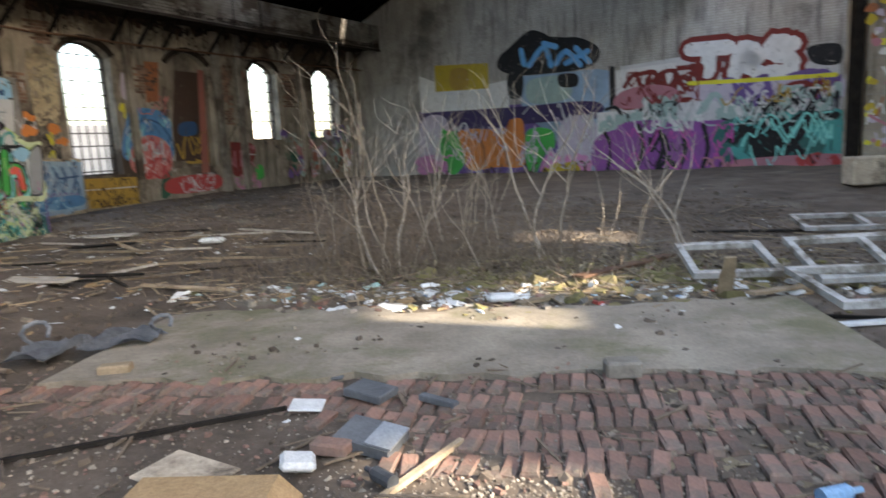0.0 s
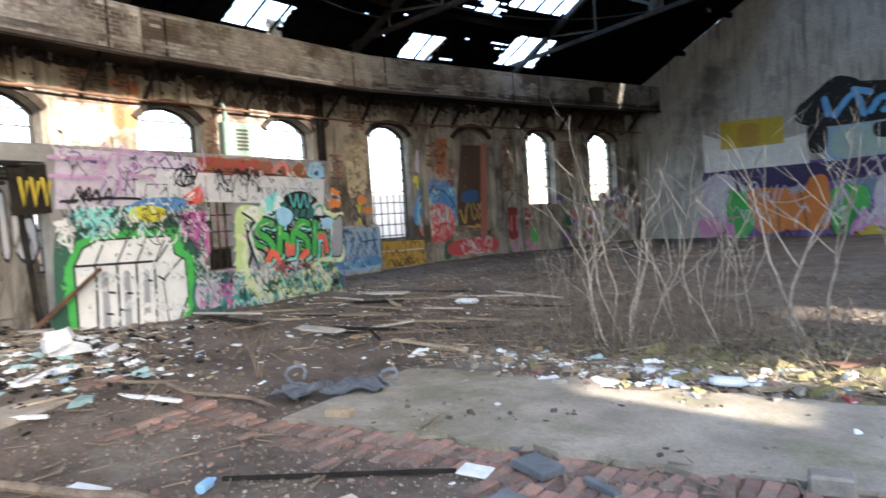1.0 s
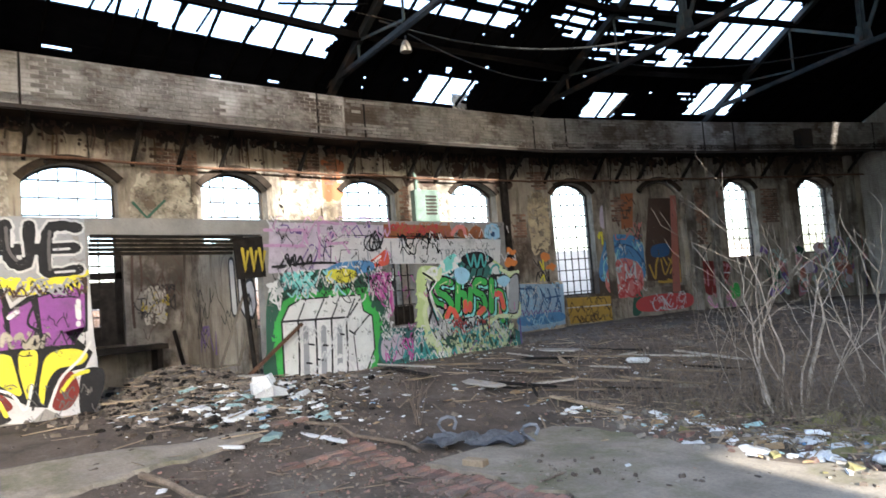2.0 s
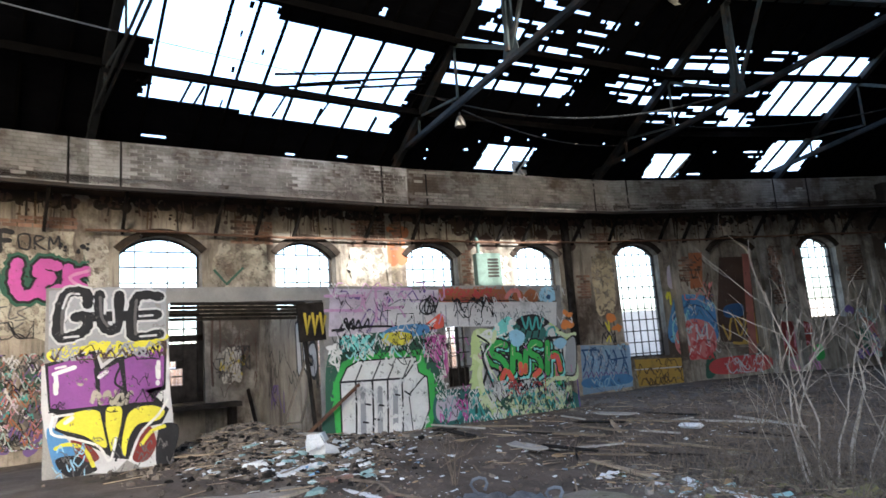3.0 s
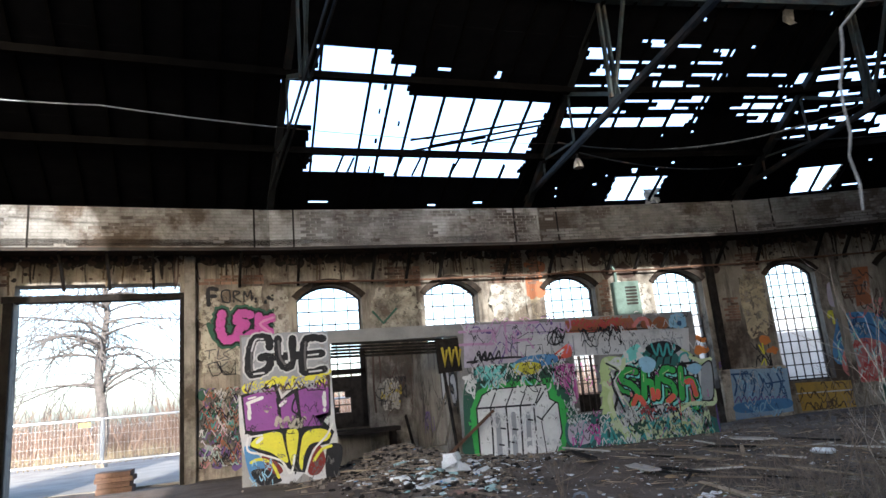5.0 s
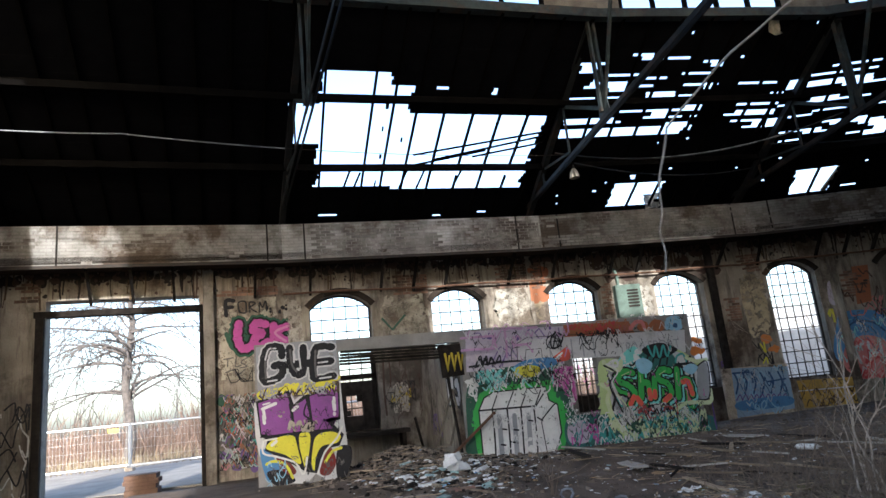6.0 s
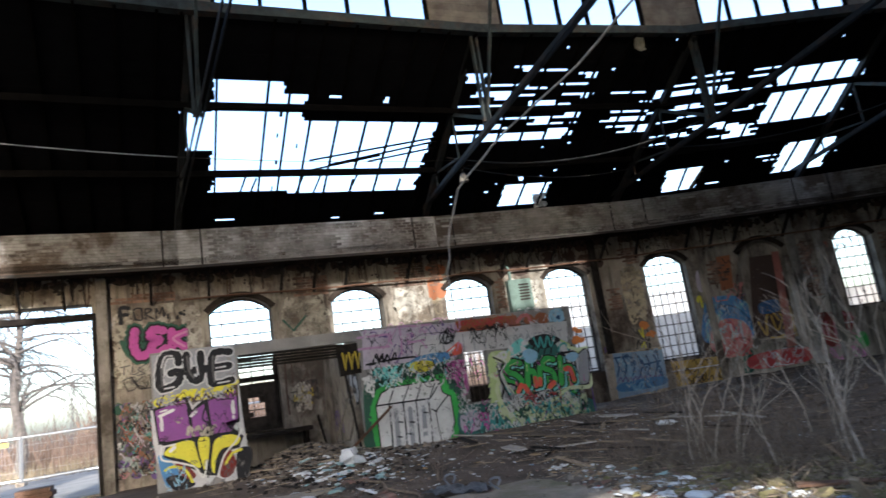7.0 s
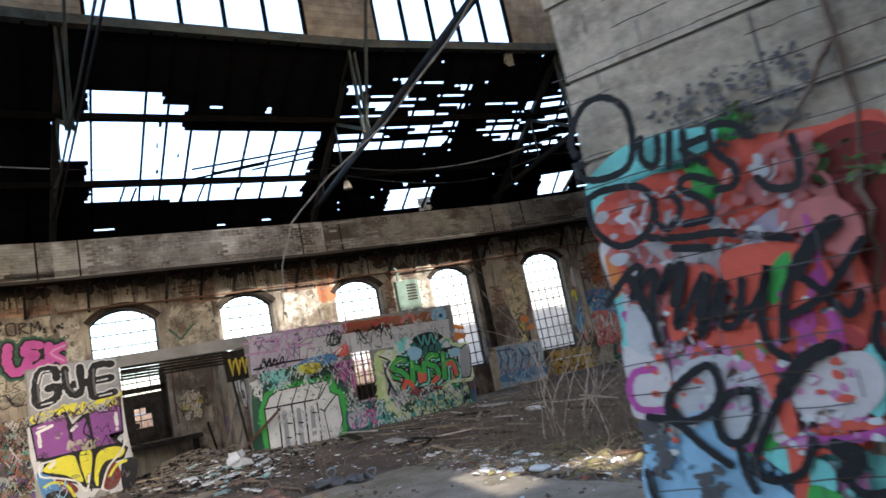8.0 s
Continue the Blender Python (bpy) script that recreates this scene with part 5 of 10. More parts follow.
    f.box(bm, 2.9, 3.35, 0.0, 0.3, 5.28, 5.85)
    tagged(part("junction_box", bm, IRON), "black box fixed to the fascia", "box")


fittings()


# ---- cables and hanging things under the roof ----
def cable(name, a, b, sag, r, label, material=IRON):
    a, b = Vector(a), Vector(b)
    bm = bmesh.new()
    tube(bm, [a.lerp(b, k / 16) - Vector((0, 0, sag * 4 * (k / 16) * (1 - k / 16))) for k in range(17)], r, 5)
    tagged(part(name, bm, material), label, "cable")


cable("cable", (-8.0, -5.55, 7.3), (-8.0, -1.7, 7.1), 0.06, 0.012, "slack pale cable under the dark roof", GALV)
cable("cable", (-8.0, -1.7, 7.1), (-8.1, 1.35, 6.85), 0.02, 0.012, "slack pale cable under the dark roof", GALV)
cable("cable", (-8.1, 1.35, 6.85), (-8.3, 8.0, 6.8), 0.08, 0.008, "thin cable across the roof hole")
cable("tie_rod", tuple(ring(2, 4.0, 6.55)), tuple(ring(3, 2.0, 6.9)), 0.25, 0.02, "bent tie rod between trusses", DARKSTEEL)
cable("tie_rod", tuple(ring(2, 3.0, 7.2)), tuple(ring(3, 6.0, 6.7)), 0.5, 0.02, "bent tie rod between trusses", DARKSTEEL)
cable("tie_rod", tuple(ring(3, 3.0, 7.2)), tuple(ring(4, 6.0, 6.7)), 0.4, 0.02, "bent tie rod between trusses", DARKSTEEL)


def vine():
    """A long dry bramble arching out from the pillar."""
    rnd = random.Random(4)
    pts = [Vector(p) for p in ((5.25, 2.75, 3.3), (4.5, 3.0, 3.4), (3.7, 3.1, 3.3), (3.0, 3.0, 3.1), (2.68, 2.7, 2.88), (2.56, 2.42, 2.6), (2.6, 2.3, 2.3), (2.63, 2.25, 1.98))]
    fine = []
    for a, b in zip(pts, pts[1:]):
        for k in range(4):
            fine.append(a.lerp(b, k / 4) + Vector((rnd.gauss(0, 0.004), rnd.gauss(0, 0.004), rnd.gauss(0, 0.004))))
    fine.append(pts[-1])
    bm = bmesh.new()
    tube(bm, fine, [0.009 - 0.006 * k / len(fine) for k in range(len(fine))], 5)
    tagged(part("bramble", bm, BARK), "long dry bramble arching from the pillar", "bramble")


vine()
board(1.1, 7.3, 1.9, 0.16, 50, RUST, "long red-brown plank in the litter", 2)
board(2.6, 6.2, 1.6, 0.1, 30, WOOD, "grey plank beside the window frames", 2)
board(2.9, 5.2, 1.3, 0.08, 10, PLASTIC, "pale pipe beside the window frames")


def lamp():
    p = ring(2, 3.9, 6.55)
    t = empty("hanging_lamp", *p, "old broken lamp hanging from the truss", "lamp")
    bm = bmesh.new()
    tube(bm, [p, p - Vector((0, 0, 0.12))], 0.02, 6)
    part("stem", bm, IRON, t)
    bm = bmesh.new()
    tube(bm, [p - Vector((0, 0, 0.1)), p - Vector((0, 0, 0.2)), p - Vector((0, 0, 0.32))], [0.05, 0.1, 0.12], 10)
    part("shade", bm, WOODGREY, t)


lamp()


def rags():
    """Torn sheets caught in the roof."""
    r = random.Random(12)
    c = Side(ring(2, AISLE, 0), ring(3, AISLE, 0))
    for name, p, u, w, h, mt, lab in (("hanging_rag", c.at(4.1, -0.12, 9.05), c.u, 0.35, 0.5, BOARDED, "grey torn rag hanging from the clerestory sill"),
                                     ("roof_sheet", BAYS[2].at(3.75, 0.62, 6.62), BAYS[2].u, 0.5, 0.45, BOARDED, "crumpled pale sheet at a roof hole"),
                                     ("torn_felt", BAYS[1].at(0.75, 2.3, 7.15), BAYS[1].u, 0.3, 0.35, TIMBER, "strip of torn roofing felt")):
        bm = bmesh.new()
        n = 7
        g = [[bm.verts.new(p + u * (w * (i / (n - 1) - 0.5) * (1 - 0.3 * j / n) + r.gauss(0, 0.02)) + Vector((r.gauss(0, 0.03), r.gauss(0, 0.03), -h * j / (n - 1) + (0.12 if name == "roof_sheet" else 0) + r.gauss(0, 0.02)))) for i in range(n)] for j in range(n)]
        for j in range(n - 1):
            for i in range(n - 1):
                bm.faces.new((g[j][i], g[j][i + 1], g[j + 1][i + 1], g[j + 1][i]))
        bmesh.ops.solidify(bm, geom=bm.faces[:], thickness=0.01)
        tagged(part(name, bm, mt), lab, "rag")
    bm = bmesh.new()
    beam(bm, BAYS[3].at(2.75, 0.4, 6.42), BAYS[3].at(3.0, 1.6, 6.98), 0.14, 0.05)
    tagged(part("broken_plank", bm, WOOD), "pale broken plank across a roof hole", "plank")


rags()


# ---- outside the gateway ----
LIMEWASH = mat("limewashed_render", (0.74, 0.71, 0.66), (0.58, 0.55, 0.5), 1.2)


def outside():
    rnd = random.Random(77)
    # road strip and pale yard
    bm = bmesh.new()
    hexa(bm, [Vector(p) for p in ((-24, -18, 0.02), (-12.3, -4.6, 0.02), (-12.3, 0.2, 0.02), (-24, 3, 0.02), (-24, -18, 0.205), (-12.3, -4.6, 0.205), (-12.3, 0.2, 0.205), (-24, 3, 0.205))])
    tagged(part("road", bm, ROAD), "pale cracked concrete yard", "road", kind="structure")
    # bare tree
    base = Vector((-27.0, -5.0, 0.2))
    t = empty("bare_tree", *base, "tall bare tree behind the fence", "tree")
    bm = bmesh.new()
    trunk = [base + Vector((0.1 * math.sin(k), 0.15 * math.sin(k * 1.3), k * 1.0)) for k in range(12)]
    tube(bm, trunk, [0.24 - 0.018 * k for k in range(12)], 10)
    part("trunk", bm, GREYBARK, t)
    for k in range(76):
        h = rnd.uniform(2.6, 11.5)
        p = base + Vector((0.1, 0.1, h))
        a = rnd.uniform(0, 6.28)
        bm = bmesh.new()
        L = rnd.uniform(4.0, 6.5) * (1 - 0.04 * h)
        def limb(p, d, l, r, depth):
            n = 7
            pts, rad, q = [p.copy()], [r], p.copy()
            for j in range(n):
                d = (d + Vector((rnd.gauss(0, 0.12), rnd.gauss(0, 0.12), rnd.gauss(-0.11, 0.1)))).normalized()
                q = q + d * l / n
                pts.append(q.copy())
                rad.append(max(0.013, r * (1 - 0.8 * (j + 1) / n)))
                if depth and j > 0 and rnd.random() < 0.85:
                    s = Vector((rnd.gauss(0, 1), rnd.gauss(0, 1), rnd.gauss(-0.1, 0.6))).normalized()
                    limb(q.copy(), (d + s * 0.9).normalized(), l * rnd.uniform(0.3, 0.55), rad[-1] * 0.7, depth - 1)
            tube(bm, pts, rad, 4)
        limb(p, Vector((math.cos(a), math.sin(a), rnd.uniform(0.3, 0.9))).normalized(), L, 0.062, 2)
        part("limb", bm, GREYBARK, t)
    # brush belt behind the fence
    bm = bmesh.new()
    for k in range(11000):
        y = rnd.uniform(-26, 30)
        x = -27 - rnd.uniform(0, 9)
        h = rnd.uniform(0.6, 2.4) + 0.9 * smooth(-5, 0, y)
        p = Vector((x, y, 0.1))
        q = p + Vector((rnd.gauss(0, 0.35), rnd.gauss(0, 0.7), h * rnd.uniform(0.4, 1.2)))
        s = Vector((0, rnd.uniform(0.012, 0.034), 0))
        bm.faces.new([bm.verts.new(v) for v in (p - s, p + s, q + s * 0.3, q - s * 0.3)])
    tagged(part("brush_belt", bm, REDDISH), "belt of red-brown winter brush", "brush", kind="stuff")
    bm = bmesh.new()
    for k in range(4200):
        y, x = rnd.uniform(-24, 24), -22.5 - rnd.uniform(0, 7)
        p = Vector((x, y, 0.15))
        q = p + Vector((rnd.gauss(0, 0.15), rnd.gauss(0, 0.2), rnd.uniform(0.2, 0.7)))
        s = Vector((0, 0.02, 0))
        bm.faces.new([bm.verts.new(v) for v in (p - s, p + s, q)])
    tagged(part("tall_grass", bm, STRAW), "dry straw-coloured grass", "grass", kind="stuff")
    # mesh fence panels
    y = -14.0
    while y < 6:
        x = -21.0 + 0.12 * (y + 5)
        f = empty("fence_panel", x, y, 0.2, "galvanised mesh site fence panel on feet", "fence", "site fence panels")
        for yy in (y, y + 3.3):
            bm = bmesh.new()
            tube(bm, [(x, yy, 0.25), (x, yy, 1.8)], 0.05, 8)
            post = part("post", bm, GALV, f)
            bm = bmesh.new()
            box(bm, x - 0.3, x + 0.3, yy - 0.11, yy + 0.11, 0.2, 0.32)
            part("foot", bm, BLOCK, post)
        for z in (0.38, 1.76):
            bm = bmesh.new()
            tube(bm, [(x, y, z), (x, y + 3.3, z)], 0.035, 6)
            part("rail", bm, GALV, f)
        bm = bmesh.new()
        k = 0
        while k < 3.3:
            beam(bm, (x, y + k, 0.38), (x, y + k, 1.76), 0.004)
            k += 0.11
        for z in (0.65, 0.95, 1.25, 1.5):
            beam(bm, (x, y, z), (x, y + 3.3, z), 0.005)
        part("mesh", bm, GALV, f)
        bm = bmesh.new()
        box(bm, x + 0.02, x + 0.03, y + 2.6, y + 2.95, 1.52, 1.66)
        part("plate", bm, YELLOW, f, "small yellow plate")
        y += 3.4
    # masonry stump by the gateway
    bm = bmesh.new()
    r2 = random.Random(3)
    for k in range(5):
        box(bm, -11.6 - 0.25, -11.6 + 0.3, -2.2 + r2.uniform(-.04, .04), -1.55 + r2.uniform(-.04, .04), 0.12 + 0.1 * k, 0.216 + 0.1 * k)
    tagged(part("masonry_stump", bm, BRICKWALL), "crumbling brick stump at the gateway", "stump")
    # pale yard wall close behind the windows
    for i in (3, 4):
        b = BAYS[i]
        bm = bmesh.new()
        b.box(bm, -1.4, b.length + 1.4, -6.3, -6.1, -0.2, 2.75)
        tagged(part("yard_wall", bm, LIMEWASH), "pale rendered yard wall behind the windows", "wall", kind="structure")
    # far shed seen through the windows
    bm = bmesh.new()
    box(bm, -40, -34, 16, 40, 0, 5.5)
    tagged(part("far_shed", bm, GALV), "pale metal shed far beyond the windows", "building")


outside()


# ---- brick paving, piece by piece ----
def paving():
    rnd = random.Random(8)
    holder = empty("pavement_bricks", -0.6, 3.2, 0.0, "worn red brick paving half buried in dirt", "paving", kind="structure")
    me = []
    for v in range(6):
        bm = bmesh.new()
        box(bm, -0.043, 0.043, -0.112, 0.112, -0.065, 0.0)
        bmesh.ops.bevel(bm, geom=[e for e in bm.edges if all(q.co.z > -0.01 for q in e.verts)], offset=0.01, segments=1, affect="EDGES")
        for q in bm.verts:
            q.co += Vector((rnd.uniform(-0.004, 0.004), rnd.uniform(-0.006, 0.006), rnd.uniform(-0.006, 0.002)))
        m = bpy.data.meshes.new("brick")
        bm.to_mesh(m)
        bm.free()
        m.materials.append(SETT)
        me.append(m)
    rest = bmesh.new()
    count = 0
    for r in range(7):
        for c in range(90):
            x = -5.6 + c * 0.098 + rnd.uniform(-0.006, 0.006)
            y = 3.87 - 0.245 * r + 0.02 * x + rnd.uniform(-0.01, 0.01)
            # the paving is lost in patches, and ends in the rubble
            keep = noise.noise(Vector((x * 0.9, y * 1.1, 7))) + 0.3 * rnd.random() + 0.25 - 0.12 * r + (0.5 if x > 0.0 else 0) - (0.25 if x < -2.4 else 0)
            if keep < 0 or x > 2.0 + 0.1 * r or (r > 4 and x < 0.2):
                continue
            z = ground_z(x, y) + 0.024 + rnd.gauss(0, 0.009)
            m = pose(x, y, z, rnd.gauss(0, 3.5), rnd.gauss(0, 3.5), rnd.gauss(-5, 5))
            if count < 300:
                ob = new("brick", me[rnd.randrange(6)])
                ob.parent = holder
                ob.matrix_basis = holder.matrix_basis.inverted() @ m
            else:
                box(rest, -0.043, 0.043, -0.112, 0.112, -0.065, 0.0, m)
            count += 1
    if rest.verts:
        tagged(part("buried_bricks", rest, SETT), "half-buried bricks", "paving", kind="stuff")
    else:
        rest.free()


paving()


# ---- spray paint ----
COLOURS = dict(white=(0.70, 0.70, 0.69), black=(0.022, 0.022, 0.024), grey=(0.33, 0.34, 0.36), palegrey=(0.57, 0.57, 0.58), lilac=(0.52, 0.46, 0.55), purple=(0.26, 0.085, 0.30), violet=(0.16, 0.10, 0.28),
               darkviolet=(0.055, 0.04, 0.11), yellow=(0.72, 0.66, 0.06), darkyellow=(0.50, 0.38, 0.05), ochre=(0.42, 0.27, 0.06), blue=(0.10, 0.26, 0.50), navy=(0.04, 0.10, 0.22), paleblue=(0.30, 0.43, 0.58), lightblue=(0.32, 0.56, 0.74),
               skyblue=(0.14, 0.42, 0.78), cyan=(0.30, 0.66, 0.66), teal=(0.08, 0.36, 0.34), darkteal=(0.045, 0.15, 0.14), turquoise=(0.24, 0.70, 0.64), green=(0.07, 0.42, 0.09), darkgreen=(0.04, 0.11, 0.075), lime=(0.50, 0.62, 0.28),
               limelight=(0.62, 0.70, 0.42), red=(0.46, 0.07, 0.07), darkred=(0.20, 0.035, 0.03), orangered=(0.74, 0.13, 0.085), salmon=(0.58, 0.20, 0.19), rose=(0.46, 0.2, 0.24), pink=(0.62, 0.26, 0.46), magenta=(0.52, 0.10, 0.36), orange=(0.66, 0.22, 0.06),
               rust=(0.34, 0.13, 0.06), reddish=(0.34, 0.13, 0.10), umber=(0.08, 0.05, 0.038), soot=(0.028, 0.023, 0.019), darkbrown=(0.09, 0.06, 0.03), cream=(0.56, 0.52, 0.42), mintgrey=(0.36, 0.48, 0.45), smoke=(0.12, 0.115, 0.115), concrete=(0.68, 0.63, 0.61), sunbutter=(0.60, 0.50, 0.33), dustypink=(0.50, 0.30, 0.47), bone=(0.60, 0.56, 0.48))
SPRAY = {}


def spray(name):
    if name not in SPRAY and name in ("bone", "sunbutter", "cream"):
        c = COLOURS[name]
        SPRAY[name] = mat("render_" + name, c, tuple(0.62 * v for v in c), 2.2, bump=0.5, third=(0.15, 0.12, 0.09), amount=0.42, worn=0.7)
    if name not in SPRAY:
        c = COLOURS[name]
        SPRAY[name] = mat("spray_" + name, c, tuple(0.84 * v + 0.01 for v in c), 5.0, rough=0.6, bump=0.25, grain=45.0, third=tuple(0.6 * v + 0.03 for v in c), amount=0.14, worn=0.3, spec=0.12, speck=0.84)
    return SPRAY[name]


class Paint:
    """Layers of spray paint on a wall, gathered into one mesh."""
    def __init__(self, side, parent, d, label):
        self.side, self.parent, self.d, self.label, self.name = side, parent, d, label, "graffiti"
        self.bm, self.names, self.k = bmesh.new(), [], 0

    def slot(self, c):
        if c not in self.names:
            self.names.append(c)
        self.k += 1
        return self.names.index(c), self.d + 0.00005 * self.k

    @staticmethod
    def curve(pts, closed, steps=6):
        n, out = len(pts), []
        for i in range(n if closed else n - 1):
            g = lambda j: Vector(pts[j % n]) if closed else Vector(pts[min(max(j, 0), n - 1)])
            a, b, c, d = g(i - 1), g(i), g(i + 1), g(i + 2)
            for s in range(steps):
                t = s / steps
                out.append(0.5 * ((2 * b) + (c - a) * t + (2 * a - 5 * b + 4 * c - d) * t * t + (3 * b - a - 3 * c + d) * t ** 3))
        if not closed:
            out.append(Vector(pts[-1]))
        return out

    def flat(self, c, pts):
        mi, d = self.slot(c)
        f = self.bm.faces.new([self.bm.verts.new(self.side.at(p[0], d, p[1])) for p in pts])
        f.material_index = mi

    def fill(self, c, pts, smoothed=1):
        self.flat(c, self.curve(pts, True) if smoothed else pts)

    def line(self, c, w, pts, smoothed=1):
        p = self.curve(pts, False) if smoothed and len(pts) > 2 else [Vector(q) for q in pts]
        mi, d = self.slot(c)
        lr = []
        n = len(p)
        for i, q in enumerate(p):
            t = (p[min(i + 1, n - 1)] - p[max(i - 1, 0)])
            t = t.normalized() if t.length > 1e-6 else Vector((1, 0))
            o = Vector((-t.y, t.x)) * w / 2 * (1 + 0.12 * math.sin(2.3 * i))
            lr.append((q + o, q - o))
        vs = [[self.bm.verts.new(self.side.at(v.x, d, v.y)) for v in pair] for pair in lr]
        for a, b in zip(vs, vs[1:]):
            self.bm.faces.new((a[0], b[0], b[1], a[1])).material_index = mi
        # round ends
        for q in (p[0], p[-1]):
            mi, d = self.slot(c)
            self.bm.faces.new([self.bm.verts.new(self.side.at(q.x + math.cos(0.7854 * k) * w / 2, d, q.y + math.sin(0.7854 * k) * w / 2)) for k in range(8)]).material_index = mi

    def scribble(self, c, w, n, h, box_, seed):
        r = random.Random(seed)
        (s0, z0), (s1, z1) = box_
        s0, s1, z0, z1 = min(s0, s1), max(s0, s1), min(z0, z1), max(z0, z1)
        for k in range(n):
            x, y = r.uniform(s0, s1), r.uniform(z0, z1)
            pts = [(x, y)]
            for j in range(r.randint(3, 6)):
                x += r.uniform(0.05, 0.6) * h
                y = min(z1, max(z0, y + r.choice((-1, 1)) * r.uniform(0.3, 1.0) * h))
                pts.append((min(x, s1), y))
            self.line(c, w * r.uniform(0.7, 1.2), pts)

    def blots(self, c, n, rad, box_, seed):
        r = random.Random(seed)
        (s0, z0), (s1, z1) = box_
        for k in range(n):
            x, y, q = r.uniform(s0, s1), r.uniform(z0, z1), rad * r.uniform(0.4, 1.1)
            e = r.uniform(0.6, 1.6)
            self.fill(c, [(x + math.cos(0.9 * j) * q * e * r.uniform(0.6, 1.1), y + math.sin(0.9 * j) * q * r.uniform(0.6, 1.1)) for j in range(7)])

    def patch(self, c, s0, s1, z0, z1, seed):
        """A torn patch of render or paint with a ragged outline."""
        r, out = random.Random(seed), []
        n, h, w = 44, (z1 - z0) / 2, (s1 - s0) / 2
        for k in range(n):
            a = 6.2832 * k / n
            x, y = math.cos(a), math.sin(a)
            q = 1.0 / max(abs(x), abs(y)) ** 0.75 * (1 + 0.3 * noise.noise(Vector((x * 2.2, y * 2.2, seed)))) * r.uniform(0.86, 1.04)
            out.append((s0 + w + w * x * q, z0 + h + h * y * q))
        self.fill(c, out, 0)

    def text(self, c, words, height, ends):
        cu = bpy.data.curves.new("lettering", "FONT")
        cu.body, cu.size = words, 1.0
        ob = bpy.data.objects.new("lettering", cu)
        scene.collection.objects.link(ob)
        bpy.context.view_layer.update()
        me = ob.to_mesh()
        xs = [v.co.x for v in me.vertices]
        ys = [v.co.y for v in me.vertices]
        (s0, z0), (s1, z1) = ends
        kx, ky = (s1 - s0) / (max(xs) - min(xs)), height / (max(ys) - min(ys))
        mi, d = self.slot(c)
        vs = [self.bm.verts.new(self.side.at(s0 + (v.co.x - min(xs)) * kx, d, z0 + (z1 - z0) * (v.co.x - min(xs)) / (max(xs) - min(xs)) + (v.co.y - min(ys)) * ky)) for v in me.vertices]
        for p in me.polygons:
            self.bm.faces.new([vs[j] for j in p.vertices]).material_index = mi
        ob.to_mesh_clear()
        bpy.data.objects.remove(ob)
        bpy.data.curves.remove(cu)

    def done(self):
        bmesh.ops.triangulate(self.bm, faces=[f for f in self.bm.faces if len(f.verts) > 4])
        return part(self.name, self.bm, [spray(c) for c in self.names], self.parent, self.label)


